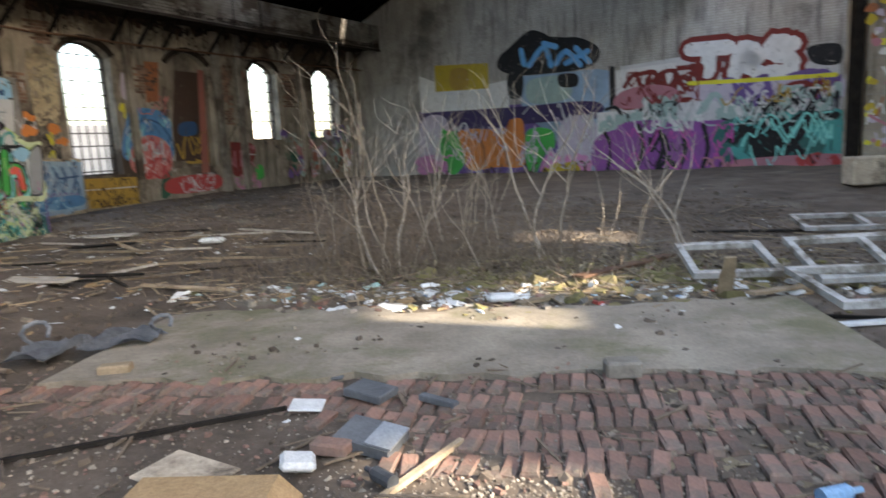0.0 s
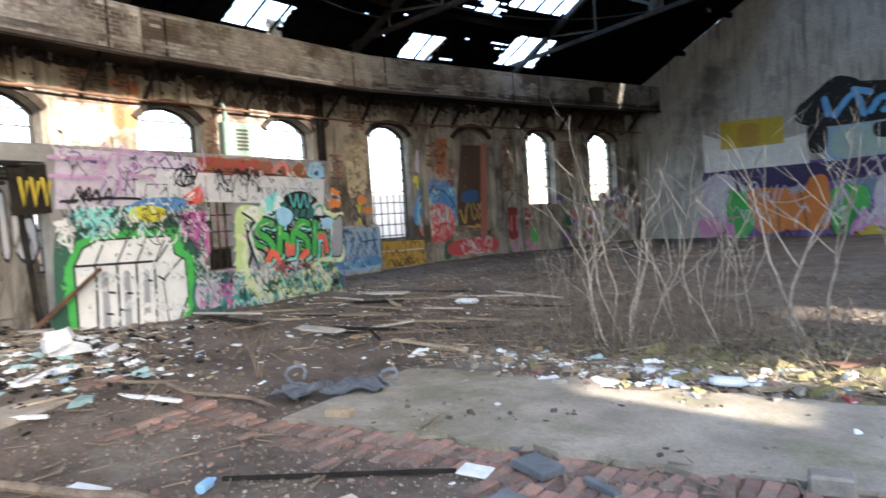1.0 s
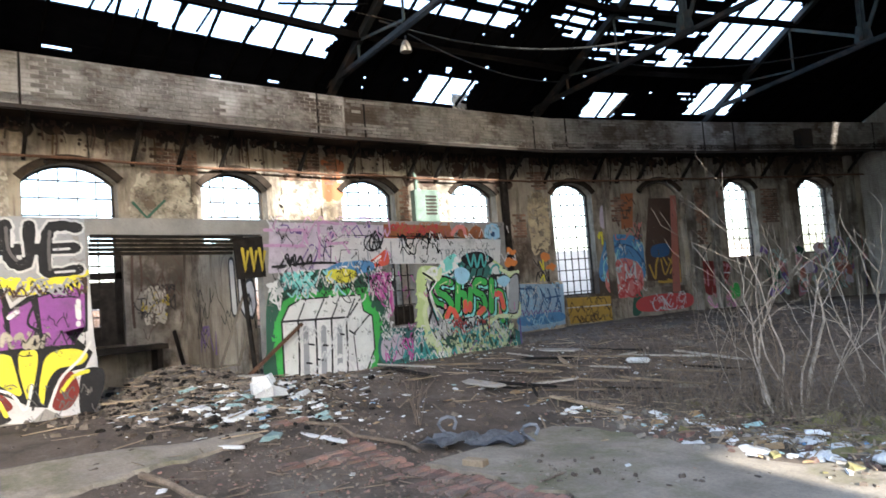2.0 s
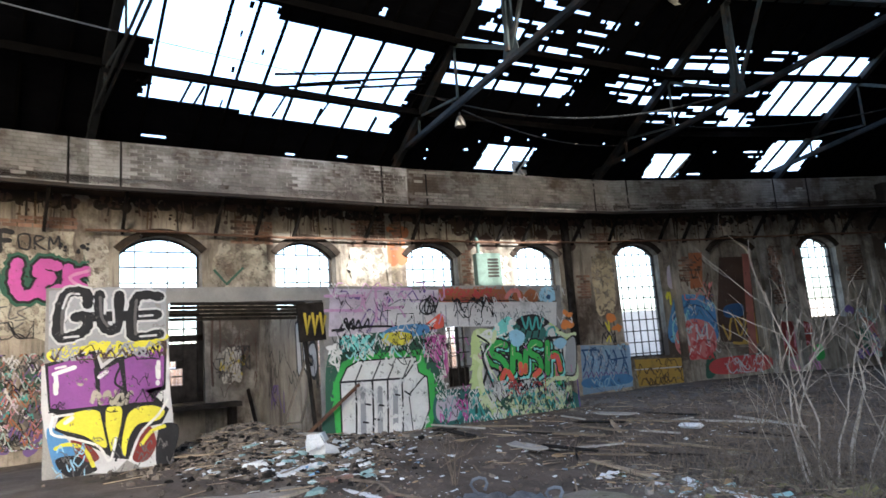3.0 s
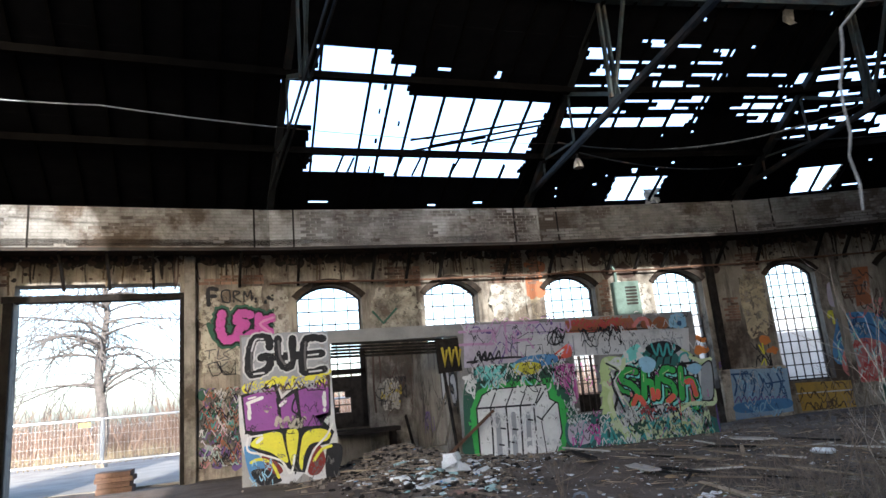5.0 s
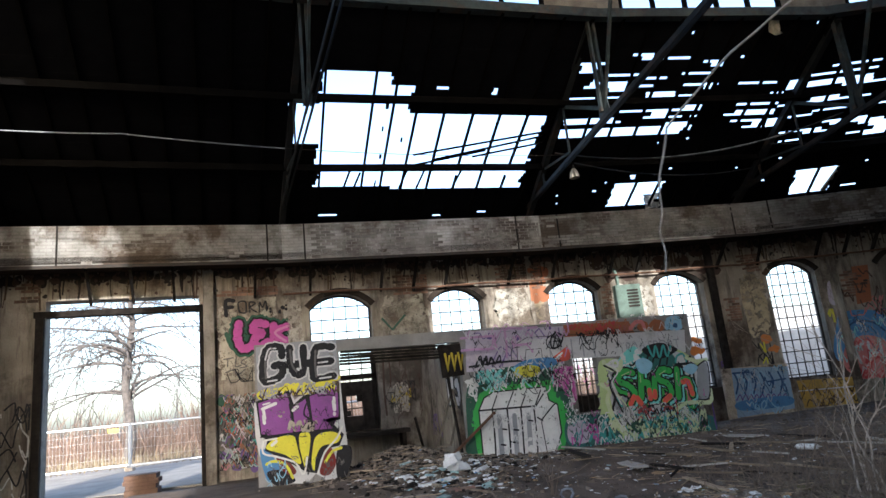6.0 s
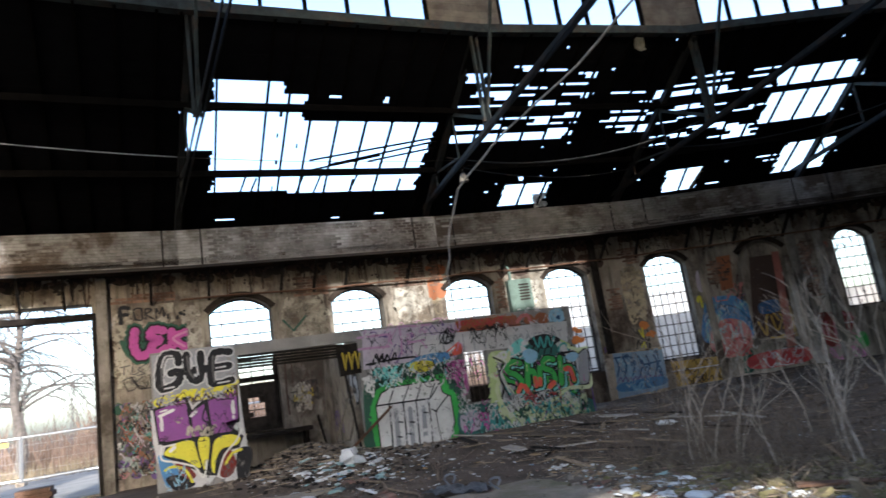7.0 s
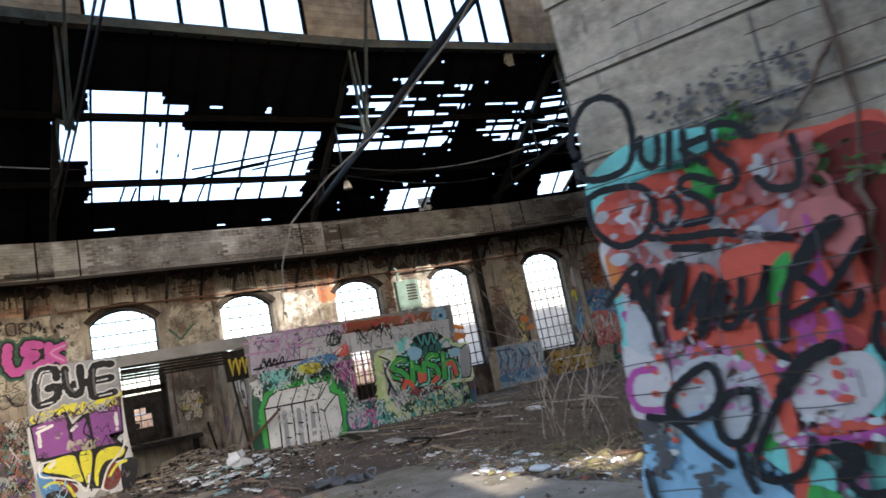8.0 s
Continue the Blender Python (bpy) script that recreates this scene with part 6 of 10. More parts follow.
def paint_slab():
    g = Paint(PART, PARTITION, 0.003, "purple and yellow graffiti lettering with white outline")
    g.fill("grey", [(0.03, 2.88), (0.77, 2.93), (1.56, 2.92), (1.56, 2.09), (0.76, 2.02), (0.04, 1.89)], 0)
    g.blots("yellow", 10, 0.1, [(0.08, 2.17), (1.52, 1.89)], 1)
    g.line("palegrey", 0.2, [(0.51, 2.68), (0.49, 2.84), (0.27, 2.85), (0.17, 2.63), (0.16, 2.24), (0.40, 2.26), (0.51, 2.37), (0.49, 2.51), (0.36, 2.50)], 1)
    g.line("palegrey", 0.2, [(0.66, 2.82), (0.67, 2.51), (0.75, 2.32), (0.89, 2.35), (0.92, 2.81)], 1)
    g.line("palegrey", 0.2, [(0.56, 2.50), (1.03, 2.50)], 1)
    g.line("palegrey", 0.2, [(1.47, 2.78), (1.18, 2.79), (1.10, 2.54), (1.11, 2.19), (1.47, 2.22)], 1)
    g.line("palegrey", 0.2, [(1.10, 2.50), (1.44, 2.51)], 1)
    g.line("black", 0.14, [(0.51, 2.68), (0.49, 2.84), (0.27, 2.85), (0.17, 2.63), (0.16, 2.24), (0.40, 2.26), (0.51, 2.37), (0.49, 2.51), (0.36, 2.50)], 1)
    g.line("black", 0.14, [(0.66, 2.82), (0.67, 2.51), (0.75, 2.32), (0.89, 2.35), (0.92, 2.81)], 1)
    g.line("black", 0.14, [(0.56, 2.50), (1.03, 2.50)], 1)
    g.line("black", 0.14, [(1.47, 2.78), (1.18, 2.79), (1.10, 2.54), (1.11, 2.19), (1.47, 2.22)], 1)
    g.line("black", 0.14, [(1.10, 2.50), (1.44, 2.51)], 1)
    g.line("smoke", 0.04, [(0.27, 2.77), (0.20, 2.58), (0.20, 2.28)], 1)
    g.line("smoke", 0.04, [(0.67, 2.78), (0.69, 2.50), (0.77, 2.36)], 1)
    g.line("smoke", 0.04, [(1.15, 2.73), (1.13, 2.48), (1.14, 2.23)], 1)
    g.line("palegrey", 0.03, [(0.40, 2.83), (0.27, 2.82), (0.20, 2.63)], 1)
    g.line("palegrey", 0.03, [(0.73, 2.75), (0.73, 2.54)], 1)
    g.line("palegrey", 0.03, [(0.84, 2.60), (0.85, 2.41)], 1)
    g.line("palegrey", 0.03, [(1.19, 2.49), (1.37, 2.50)], 1)
    g.line("palegrey", 0.03, [(1.21, 2.70), (1.34, 2.73)], 1)
    g.line("palegrey", 0.03, [(0.23, 2.22), (0.40, 2.23)], 1)
    g.line("palegrey", 0.03, [(1.20, 2.19), (1.42, 2.20)], 1)
    g.fill("palegrey", [(-0.04, 1.84), (0.61, 2.06), (0.71, 1.83), (0.90, 1.97), (1.59, 2.11), (1.61, 1.40), (1.65, 1.02), (1.65, 0.55), (1.47, 0.31), (1.21, 0.32), (1.03, 0.45), (0.86, 0.29), (0.57, 0.34), (0.27, 0.42), (0.03, 0.89), (-0.03, 1.25)], 0)
    g.fill("blue", [(0.04, 0.98), (0.22, 0.92), (0.40, 0.59), (0.36, 0.41), (0.15, 0.45)], 1)
    g.fill("black", [(0.15, 0.57), (0.40, 0.59), (0.66, 0.38), (0.44, 0.32), (0.27, 0.35)], 1)
    g.fill("black", [(1.46, 0.85), (1.70, 0.87), (1.72, 0.64), (1.59, 0.33), (1.42, 0.34)], 1)
    g.fill("darkred", [(0.33, 0.81), (0.49, 0.78), (0.68, 0.54), (0.56, 0.48), (0.40, 0.62)], 1)
    g.fill("darkred", [(1.10, 0.51), (1.16, 0.83), (1.34, 0.88), (1.42, 0.62), (1.31, 0.42), (1.16, 0.40)], 1)
    g.line("yellow", 0.05, [(0.15, 0.72), (0.29, 0.76), (0.49, 0.67), (0.61, 0.43)], 1)
    g.line("yellow", 0.05, [(1.22, 0.64), (1.36, 0.81), (1.53, 0.86)], 1)
    g.fill("black", [(-0.00, 1.87), (0.61, 2.02), (0.69, 1.75), (0.87, 1.89), (1.57, 2.09), (1.55, 1.39), (1.38, 1.34), (1.60, 1.10), (1.50, 0.90), (1.22, 0.87), (1.07, 0.45), (0.86, 0.50), (0.67, 0.63), (0.40, 0.80), (0.13, 0.97), (0.18, 1.15), (0.06, 1.23)], 0)
    g.fill("purple", [(0.04, 1.83), (0.57, 1.97), (0.64, 1.64), (0.65, 1.24), (0.22, 1.23), (0.08, 1.27)], 0)
    g.fill("purple", [(0.67, 1.70), (0.91, 1.83), (0.97, 1.53), (0.87, 1.25), (0.69, 1.24)], 0)
    g.fill("purple", [(0.99, 1.87), (1.53, 2.02), (1.52, 1.45), (1.27, 1.41), (1.38, 1.23), (1.04, 1.24)], 0)
    g.fill("yellow", [(0.18, 1.07), (0.38, 1.18), (0.69, 1.14), (0.77, 0.66), (0.49, 0.85), (0.18, 0.98)], 1)
    g.fill("yellow", [(0.76, 1.17), (0.96, 1.17), (0.90, 0.72), (0.81, 0.63)], 1)
    g.fill("yellow", [(1.05, 1.09), (1.32, 1.18), (1.53, 1.09), (1.45, 0.96), (1.18, 0.93), (1.05, 0.74), (1.01, 0.51), (0.96, 0.62)], 1)
    g.line("white", 0.055, [(0.11, 1.72), (0.36, 1.80)], 1)
    g.line("white", 0.055, [(0.13, 1.59), (0.14, 1.46)], 1)
    g.line("white", 0.055, [(1.45, 1.80), (1.45, 1.57)], 1)
    g.line("white", 0.055, [(0.67, 1.64), (0.76, 1.71)], 1)
    g.line("white", 0.055, [(0.26, 1.05), (0.34, 1.11)], 1)
    g.line("white", 0.055, [(1.44, 1.51), (1.44, 1.48)], 1)
    g.line("black", 0.03, [(0.61, 1.76), (0.69, 1.19), (0.83, 0.52)], 1)
    g.line("black", 0.03, [(0.97, 1.83), (0.87, 1.55), (1.04, 1.31), (0.89, 0.46)], 1)
    g.line("black", 0.02, [(0.06, 1.21), (0.58, 1.22), (1.32, 1.22)], 1)
    g.line("cream", 0.05, [(0.62, 1.43), (0.69, 1.27), (0.76, 1.39)], 1)
    g.line("cream", 0.05, [(0.79, 1.42), (0.85, 1.26), (0.93, 1.38)], 1)
    g.line("cream", 0.05, [(0.95, 1.41), (1.02, 1.24), (1.09, 1.37)], 1)
    g.line("cream", 0.04, [(0.38, 1.61), (0.44, 1.55), (0.50, 1.62)], 1)
    g.line("cream", 0.06, [(0.58, 1.30), (0.63, 1.45), (0.70, 1.29)], 1)
    g.line("cream", 0.06, [(0.72, 1.29), (0.77, 1.42), (0.84, 1.25)], 1)
    g.line("cream", 0.06, [(0.89, 1.43), (0.88, 1.27), (0.97, 1.25), (1.08, 1.39)], 1)
    g.line("white", 0.03, [(0.13, 1.80), (0.25, 1.82)], 1)
    g.line("white", 0.05, [(0.13, 1.72), (0.15, 1.54)], 1)
    g.line("white", 0.05, [(1.43, 1.74), (1.44, 1.58)], 1)
    g.line("white", 0.03, [(0.15, 1.15), (0.35, 1.16)], 1)
    g.line("yellow", 0.09, [(0.24, 2.01), (0.56, 2.06), (1.03, 2.07), (1.47, 2.10)], 1)
    g.scribble("yellow", 0.03, 10, 0.15, [(0.07, 2.13), (1.55, 1.93)], 401)
    g.scribble("black", 0.015, 8, 0.12, [(0.19, 2.09), (1.47, 1.85)], 402)
    g.line("black", 0.015, [(1.17, 1.86), (1.41, 1.86)], 1)
    g.scribble("lightblue", 0.015, 8, 0.1, [(0.08, 0.75), (0.50, 0.30)], 404)
    g.line("white", 0.035, [(0.12, 1.18), (0.10, 0.93), (0.35, 0.83), (0.66, 0.69), (0.81, 0.47), (0.89, 0.77)], 1)
    g.line("white", 0.035, [(1.57, 1.24), (1.45, 1.04), (1.21, 0.80), (1.07, 0.45)], 1)
    g.scribble("grey", 0.02, 30, 0.08, [(0.05, 2.10), (1.55, 1.90)], 405)
    g.scribble("umber", 0.02, 16, 0.1, [(0.05, 2.10), (1.55, 1.90)], 406)
    g.scribble("smoke", 0.012, 30, 0.08, [(0.10, 0.80), (1.65, 0.18)], 407)
    g.scribble("black", 0.012, 20, 0.08, [(0.09, 1.78), (1.51, 1.14)], 408)
    g.done()


paint_slab()


def paint_right():
    g = Paint(PART, PARTITION, 0.003, "crowded colourful graffiti over grey render")
    g.fill("lilac", [(4.23, 2.88), (6.46, 2.84), (6.37, 2.04), (4.17, 2.05)], 0)
    g.fill("rust", [(6.47, 2.86), (8.07, 2.84), (8.17, 2.57), (6.47, 2.59)], 0)
    g.blots("violet", 3, 0.08, [(4.23, 2.85), (6.41, 2.61)], 3)
    g.scribble("violet", 0.02, 8, 0.25, [(4.22, 2.82), (6.35, 2.04)], 117)
    g.scribble("grey", 0.02, 8, 0.2, [(4.22, 2.82), (6.35, 2.04)], 118)
    g.line("red", 0.04, [(6.50, 2.79), (7.08, 2.70), (7.78, 2.78)], 1)
    g.scribble("reddish", 0.03, 9, 0.15, [(6.50, 2.84), (8.03, 2.58)], 119)
    g.scribble("red", 0.03, 7, 0.16, [(6.50, 2.82), (7.89, 2.58)], 4)
    g.scribble("black", 0.015, 5, 0.2, [(6.55, 2.72), (7.56, 2.22)], 5)
    g.fill("palegrey", [(5.38, 2.62), (9.46, 2.55), (9.40, 2.04), (5.33, 2.16)], 0)
    g.line("black", 0.015, [(5.31, 2.18), (5.34, 2.54), (5.59, 2.66), (9.46, 2.57), (9.40, 2.04)], 0)
    g.line("black", 0.015, [(5.18, 2.17), (5.21, 2.43), (5.39, 2.47)], 1)
    g.line("black", 0.015, [(5.48, 2.18), (5.53, 2.40), (5.88, 2.40), (5.88, 2.16)], 0)
    g.text("grey", "TRANSPORT", 0.22, [(7.72, 2.16), (9.27, 2.14)])
    g.line("grey", 0.03, [(6.08, 2.55), (6.08, 2.19)], 1)
    g.line("grey", 0.03, [(6.33, 2.55), (6.32, 2.18)], 1)
    g.line("grey", 0.03, [(6.60, 2.54), (6.59, 2.17)], 1)
    g.line("grey", 0.03, [(6.86, 2.53), (6.86, 2.16)], 1)
    g.line("grey", 0.03, [(7.13, 2.52), (7.12, 2.14)], 1)
    g.line("black", 0.025, [(6.18, 2.66), (6.31, 2.52), (6.20, 2.37), (6.03, 2.44), (6.05, 2.60), (6.21, 2.68)], 1)
    g.line("black", 0.02, [(6.00, 2.38), (6.19, 2.62), (6.28, 2.36)], 1)
    g.scribble("black", 0.02, 6, 0.2, [(6.69, 2.58), (7.71, 2.30)], 6)
    g.fill("orangered", [(6.02, 2.11), (6.31, 2.30), (6.49, 2.38), (6.53, 2.15), (6.35, 2.09)], 1)
    g.line("white", 0.04, [(6.15, 2.14), (6.35, 2.27)], 1)
    g.fill("rust", [(8.25, 2.64), (8.35, 2.81), (8.52, 2.78), (8.52, 2.59)], 1)
    g.fill("rust", [(8.64, 2.61), (8.79, 2.82), (8.95, 2.74), (8.89, 2.57)], 1)
    g.fill("lightblue", [(9.05, 2.59), (9.11, 2.79), (9.34, 2.76), (9.34, 2.56)], 1)
    g.fill("navy", [(9.17, 2.64), (9.21, 2.71), (9.29, 2.70), (9.27, 2.61)], 1)
    g.line("black", 0.035, [(4.39, 2.18), (4.49, 2.29), (4.52, 2.18), (4.60, 2.30), (4.64, 2.15), (4.74, 2.28), (4.80, 2.16)], 1)
    g.line("black", 0.02, [(4.33, 2.12), (4.94, 2.22)], 1)
    g.fill("darkgreen", [(4.12, 1.63), (4.39, 1.98), (5.11, 2.08), (6.22, 2.05), (6.44, 1.48), (6.40, 0.72), (6.19, 0.08), (4.16, 0.35), (4.07, 0.91)], 1)
    g.line("palegrey", 0.03, [(4.16, 1.63), (4.33, 1.93), (4.69, 2.06), (4.99, 2.05)], 1)
    g.line("white", 0.025, [(4.15, 1.75), (4.22, 1.83), (4.30, 1.72), (4.18, 1.62)], 1)
    g.line("black", 0.04, [(4.24, 2.15), (5.12, 2.19), (6.10, 2.12)], 1)
    g.fill("blue", [(5.16, 2.02), (5.48, 2.18), (6.11, 2.19), (6.17, 2.03), (5.77, 1.96), (5.46, 1.93)], 1)
    g.fill("yellow", [(5.19, 1.94), (5.33, 2.07), (5.71, 2.03), (5.75, 1.88), (5.50, 1.82), (5.28, 1.84)], 1)
    g.line("teal", 0.06, [(4.37, 1.98), (4.38, 1.80), (4.52, 1.84), (4.46, 1.98)], 1)
    g.line("teal", 0.06, [(4.60, 1.97), (4.59, 1.79)], 1)
    g.line("teal", 0.06, [(4.69, 1.95), (4.59, 1.87), (4.70, 1.78)], 1)
    g.line("teal", 0.06, [(4.88, 1.92), (4.76, 1.91), (4.77, 1.78), (4.89, 1.79)], 1)
    g.line("cyan", 0.05, [(5.04, 1.95), (4.94, 1.81), (5.03, 1.72)], 1)
    g.blots("cyan", 10, 0.08, [(4.40, 2.06), (5.08, 1.76)], 7)
    g.line("pink", 0.035, [(6.02, 1.97), (6.13, 1.79), (6.04, 1.59)], 1)
    g.line("pink", 0.035, [(6.08, 1.93), (6.17, 1.70), (6.11, 1.59)], 1)
    g.line("pink", 0.035, [(6.14, 1.90), (6.21, 1.61), (6.17, 1.59)], 1)
    g.line("pink", 0.035, [(6.20, 1.86), (6.28, 1.78), (6.23, 1.58)], 1)
    g.line("pink", 0.035, [(6.26, 1.82), (6.32, 1.69), (6.29, 1.58)], 1)
    g.line("pink", 0.035, [(6.32, 1.79), (6.36, 1.60), (6.36, 1.57)], 1)
    g.line("pink", 0.035, [(6.38, 1.75), (6.43, 1.77), (6.42, 1.57)], 1)
    g.line("pink", 0.035, [(6.44, 1.71), (6.47, 1.68), (6.49, 1.57)], 1)
    g.fill("pink", [(6.01, 1.89), (6.40, 1.99), (6.55, 1.81), (6.49, 1.48), (6.23, 1.60)], 1)
    g.blots("white", 12, 0.05, [(6.34, 1.38), (6.51, 0.71)], 8)
    g.fill("green", [(4.21, 1.23), (4.39, 1.59), (4.63, 1.69), (5.07, 1.71), (6.01, 1.73), (6.07, 1.37), (6.23, 1.25), (6.22, 0.89), (6.21, 0.57), (6.07, 0.23), (5.88, 0.09), (4.24, 0.25), (4.21, 0.60)], 0)
    g.fill("green", [(4.20, 0.73), (4.20, 0.84), (4.30, 0.73)], 0)
    g.fill("green", [(4.17, 0.84), (4.20, 0.94), (4.27, 0.84)], 0)
    g.fill("green", [(4.16, 0.96), (4.15, 1.04), (4.26, 0.96)], 0)
    g.fill("green", [(4.18, 1.07), (4.20, 1.16), (4.28, 1.07)], 0)
    g.fill("green", [(4.22, 1.18), (4.21, 1.29), (4.32, 1.18)], 0)
    g.fill("green", [(4.28, 1.28), (4.32, 1.40), (4.38, 1.28)], 0)
    g.fill("green", [(4.37, 1.38), (4.38, 1.51), (4.47, 1.38)], 0)
    g.fill("green", [(4.47, 1.46), (4.53, 1.60), (4.58, 1.46)], 0)
    g.fill("green", [(4.60, 1.53), (4.62, 1.68), (4.71, 1.53)], 0)
    g.fill("green", [(4.74, 1.58), (4.81, 1.74), (4.85, 1.58)], 0)
    g.fill("green", [(4.89, 1.62), (4.94, 1.78), (5.00, 1.62)], 0)
    g.fill("green", [(5.05, 1.64), (5.14, 1.80), (5.16, 1.64)], 0)
    g.fill("green", [(5.22, 1.63), (5.28, 1.80), (5.33, 1.64)], 0)
    g.fill("green", [(5.38, 1.61), (5.49, 1.78), (5.49, 1.62)], 0)
    g.fill("green", [(5.54, 1.57), (5.63, 1.74), (5.65, 1.58)], 0)
    g.fill("green", [(5.69, 1.52), (5.82, 1.67), (5.80, 1.52)], 0)
    g.fill("green", [(5.83, 1.44), (5.93, 1.59), (5.94, 1.44)], 0)
    g.fill("green", [(5.95, 1.35), (6.09, 1.49), (6.06, 1.35)], 0)
    g.fill("green", [(6.04, 1.25), (6.16, 1.38), (6.16, 1.25)], 0)
    g.fill("green", [(6.12, 1.14), (6.28, 1.25), (6.23, 1.14)], 0)
    g.fill("green", [(6.17, 1.02), (6.29, 1.12), (6.28, 1.02)], 0)
    g.fill("green", [(6.19, 0.90), (6.35, 0.98), (6.30, 0.90)], 0)
    g.fill("green", [(6.18, 0.78), (6.30, 0.86), (6.29, 0.78)], 0)
    g.fill("green", [(6.15, 0.66), (6.30, 0.75), (6.26, 0.66)], 0)
    g.fill("green", [(6.09, 0.55), (6.20, 0.66), (6.20, 0.55)], 0)
    g.fill("green", [(6.00, 0.45), (6.15, 0.57), (6.11, 0.45)], 0)
    g.fill("white", [(4.34, 1.26), (4.48, 1.50), (4.71, 1.60), (5.86, 1.60), (5.90, 1.32), (6.08, 1.21), (6.09, 0.64), (5.93, 0.33), (5.76, 0.12), (4.34, 0.26), (4.32, 0.69)], 0)
    g.line("black", 0.03, [(4.34, 1.26), (4.48, 1.50), (4.71, 1.60), (5.86, 1.60), (5.90, 1.32), (6.08, 1.21), (6.09, 0.64), (5.93, 0.33), (5.76, 0.12)], 0)
    g.line("black", 0.03, [(4.34, 1.26), (4.33, 0.26)], 1)
    g.line("black", 0.035, [(4.34, 1.26), (5.59, 1.23), (5.84, 1.52)], 0)
    g.line("black", 0.035, [(4.63, 1.26), (4.62, 0.76), (4.59, 0.24)], 1)
    g.line("black", 0.035, [(4.95, 1.24), (4.94, 0.73), (4.91, 0.20)], 1)
    g.line("black", 0.035, [(5.25, 1.21), (5.23, 0.71), (5.20, 0.17)], 1)
    g.line("black", 0.035, [(5.54, 1.19), (5.53, 0.68), (5.49, 0.15)], 1)
    g.line("grey", 0.1, [(4.76, 1.11), (4.73, 0.26)], 1)
    g.line("grey", 0.1, [(5.09, 1.09), (5.05, 0.23)], 1)
    g.line("grey", 0.1, [(5.40, 1.06), (5.35, 0.20)], 1)
    g.line("black", 0.025, [(4.63, 1.27), (4.80, 1.60)], 1)
    g.line("black", 0.025, [(4.95, 1.25), (5.13, 1.57)], 1)
    g.line("black", 0.025, [(5.25, 1.23), (5.43, 1.56)], 1)
    g.line("black", 0.025, [(5.55, 1.20), (5.74, 1.54)], 1)
    g.line("black", 0.03, [(5.68, 0.94), (6.00, 1.22), (6.08, 1.21)], 1)
    g.line("black", 0.03, [(5.59, 1.00), (5.70, 0.92)], 1)
    g.line("black", 0.02, [(5.67, 0.90), (5.72, 0.14)], 1)
    g.line("black", 0.03, [(4.80, 0.85), (4.89, 0.83)], 1)
    g.line("black", 0.03, [(5.05, 0.81), (5.15, 0.79)], 1)
    g.line("black", 0.03, [(4.74, 0.55), (4.83, 0.53)], 1)
    g.line("black", 0.03, [(4.95, 0.58), (5.04, 0.56)], 1)
    g.line("black", 0.03, [(5.39, 0.96), (5.48, 0.94)], 1)
    g.blots("white", 6, 0.1, [(5.22, 0.71), (5.55, 0.37)], 9)
    g.scribble("white", 0.03, 20, 0.15, [(4.19, 2.10), (6.41, 1.48)], 120)
    g.scribble("cyan", 0.03, 10, 0.15, [(4.19, 2.05), (6.05, 1.62)], 153)
    g.scribble("black", 0.02, 8, 0.15, [(5.11, 2.08), (6.41, 1.48)], 121)
    g.scribble("magenta", 0.03, 6, 0.2, [(6.02, 1.95), (6.48, 1.37)], 122)
    g.scribble("white", 0.03, 8, 0.15, [(6.29, 1.49), (6.41, 0.61)], 123)
    g.fill("darkteal", [(6.28, 0.92), (6.99, 0.91), (9.61, 0.66), (9.57, 0.10), (8.09, 0.13), (6.78, 0.25), (6.19, 0.41)], 1)
    g.fill("lilac", [(6.27, 0.78), (6.72, 0.80), (6.73, 0.42), (6.26, 0.41)], 1)
    g.scribble("black", 0.02, 4, 0.2, [(6.65, 0.80), (7.13, 0.44)], 10)
    g.scribble("teal", 0.05, 4, 0.3, [(6.66, 0.86), (7.18, 0.38)], 11)
    g.fill("lime", [(7.18, 2.00), (7.84, 2.02), (8.25, 2.16), (8.98, 2.20), (9.56, 1.88), (9.75, 1.78), (9.59, 0.90), (9.04, 0.75), (9.18, 0.34), (8.41, 0.41), (7.69, 0.36), (7.34, 0.59), (7.13, 1.16)], 1)
    g.fill("palegrey", [(7.28, 1.91), (7.80, 1.90), (8.24, 2.09), (8.97, 2.13), (9.56, 1.76), (9.49, 0.98), (8.91, 0.85), (8.31, 0.65), (7.64, 0.57), (7.38, 0.83), (7.31, 1.31)], 1)
    g.fill("grey", [(7.35, 1.82), (7.64, 1.81), (7.78, 0.83), (7.46, 0.85), (7.36, 1.31)], 1)
    g.fill("palegrey", [(9.05, 1.73), (9.52, 1.70), (9.44, 1.03), (8.95, 0.94)], 1)
    g.fill("palegrey", [(7.63, 0.75), (8.05, 0.76), (8.45, 0.68), (8.02, 0.60)], 1)
    g.fill("darkteal", [(8.08, 1.96), (8.34, 2.16), (8.70, 2.24), (8.99, 2.06), (9.06, 1.79), (8.47, 1.70)], 1)
    g.line("black", 0.04, [(8.28, 1.85), (8.47, 2.15)], 1)
    g.line("black", 0.04, [(8.46, 1.84), (8.62, 2.15)], 1)
    g.line("black", 0.04, [(8.65, 1.83), (8.78, 2.14)], 1)
    g.line("black", 0.04, [(8.83, 1.82), (8.94, 2.13)], 1)
    g.fill("cyan", [(7.61, 1.98), (7.82, 2.11), (7.92, 2.23), (8.01, 2.06), (8.18, 2.02), (7.99, 1.89), (7.86, 1.76), (7.77, 1.90)], 1)
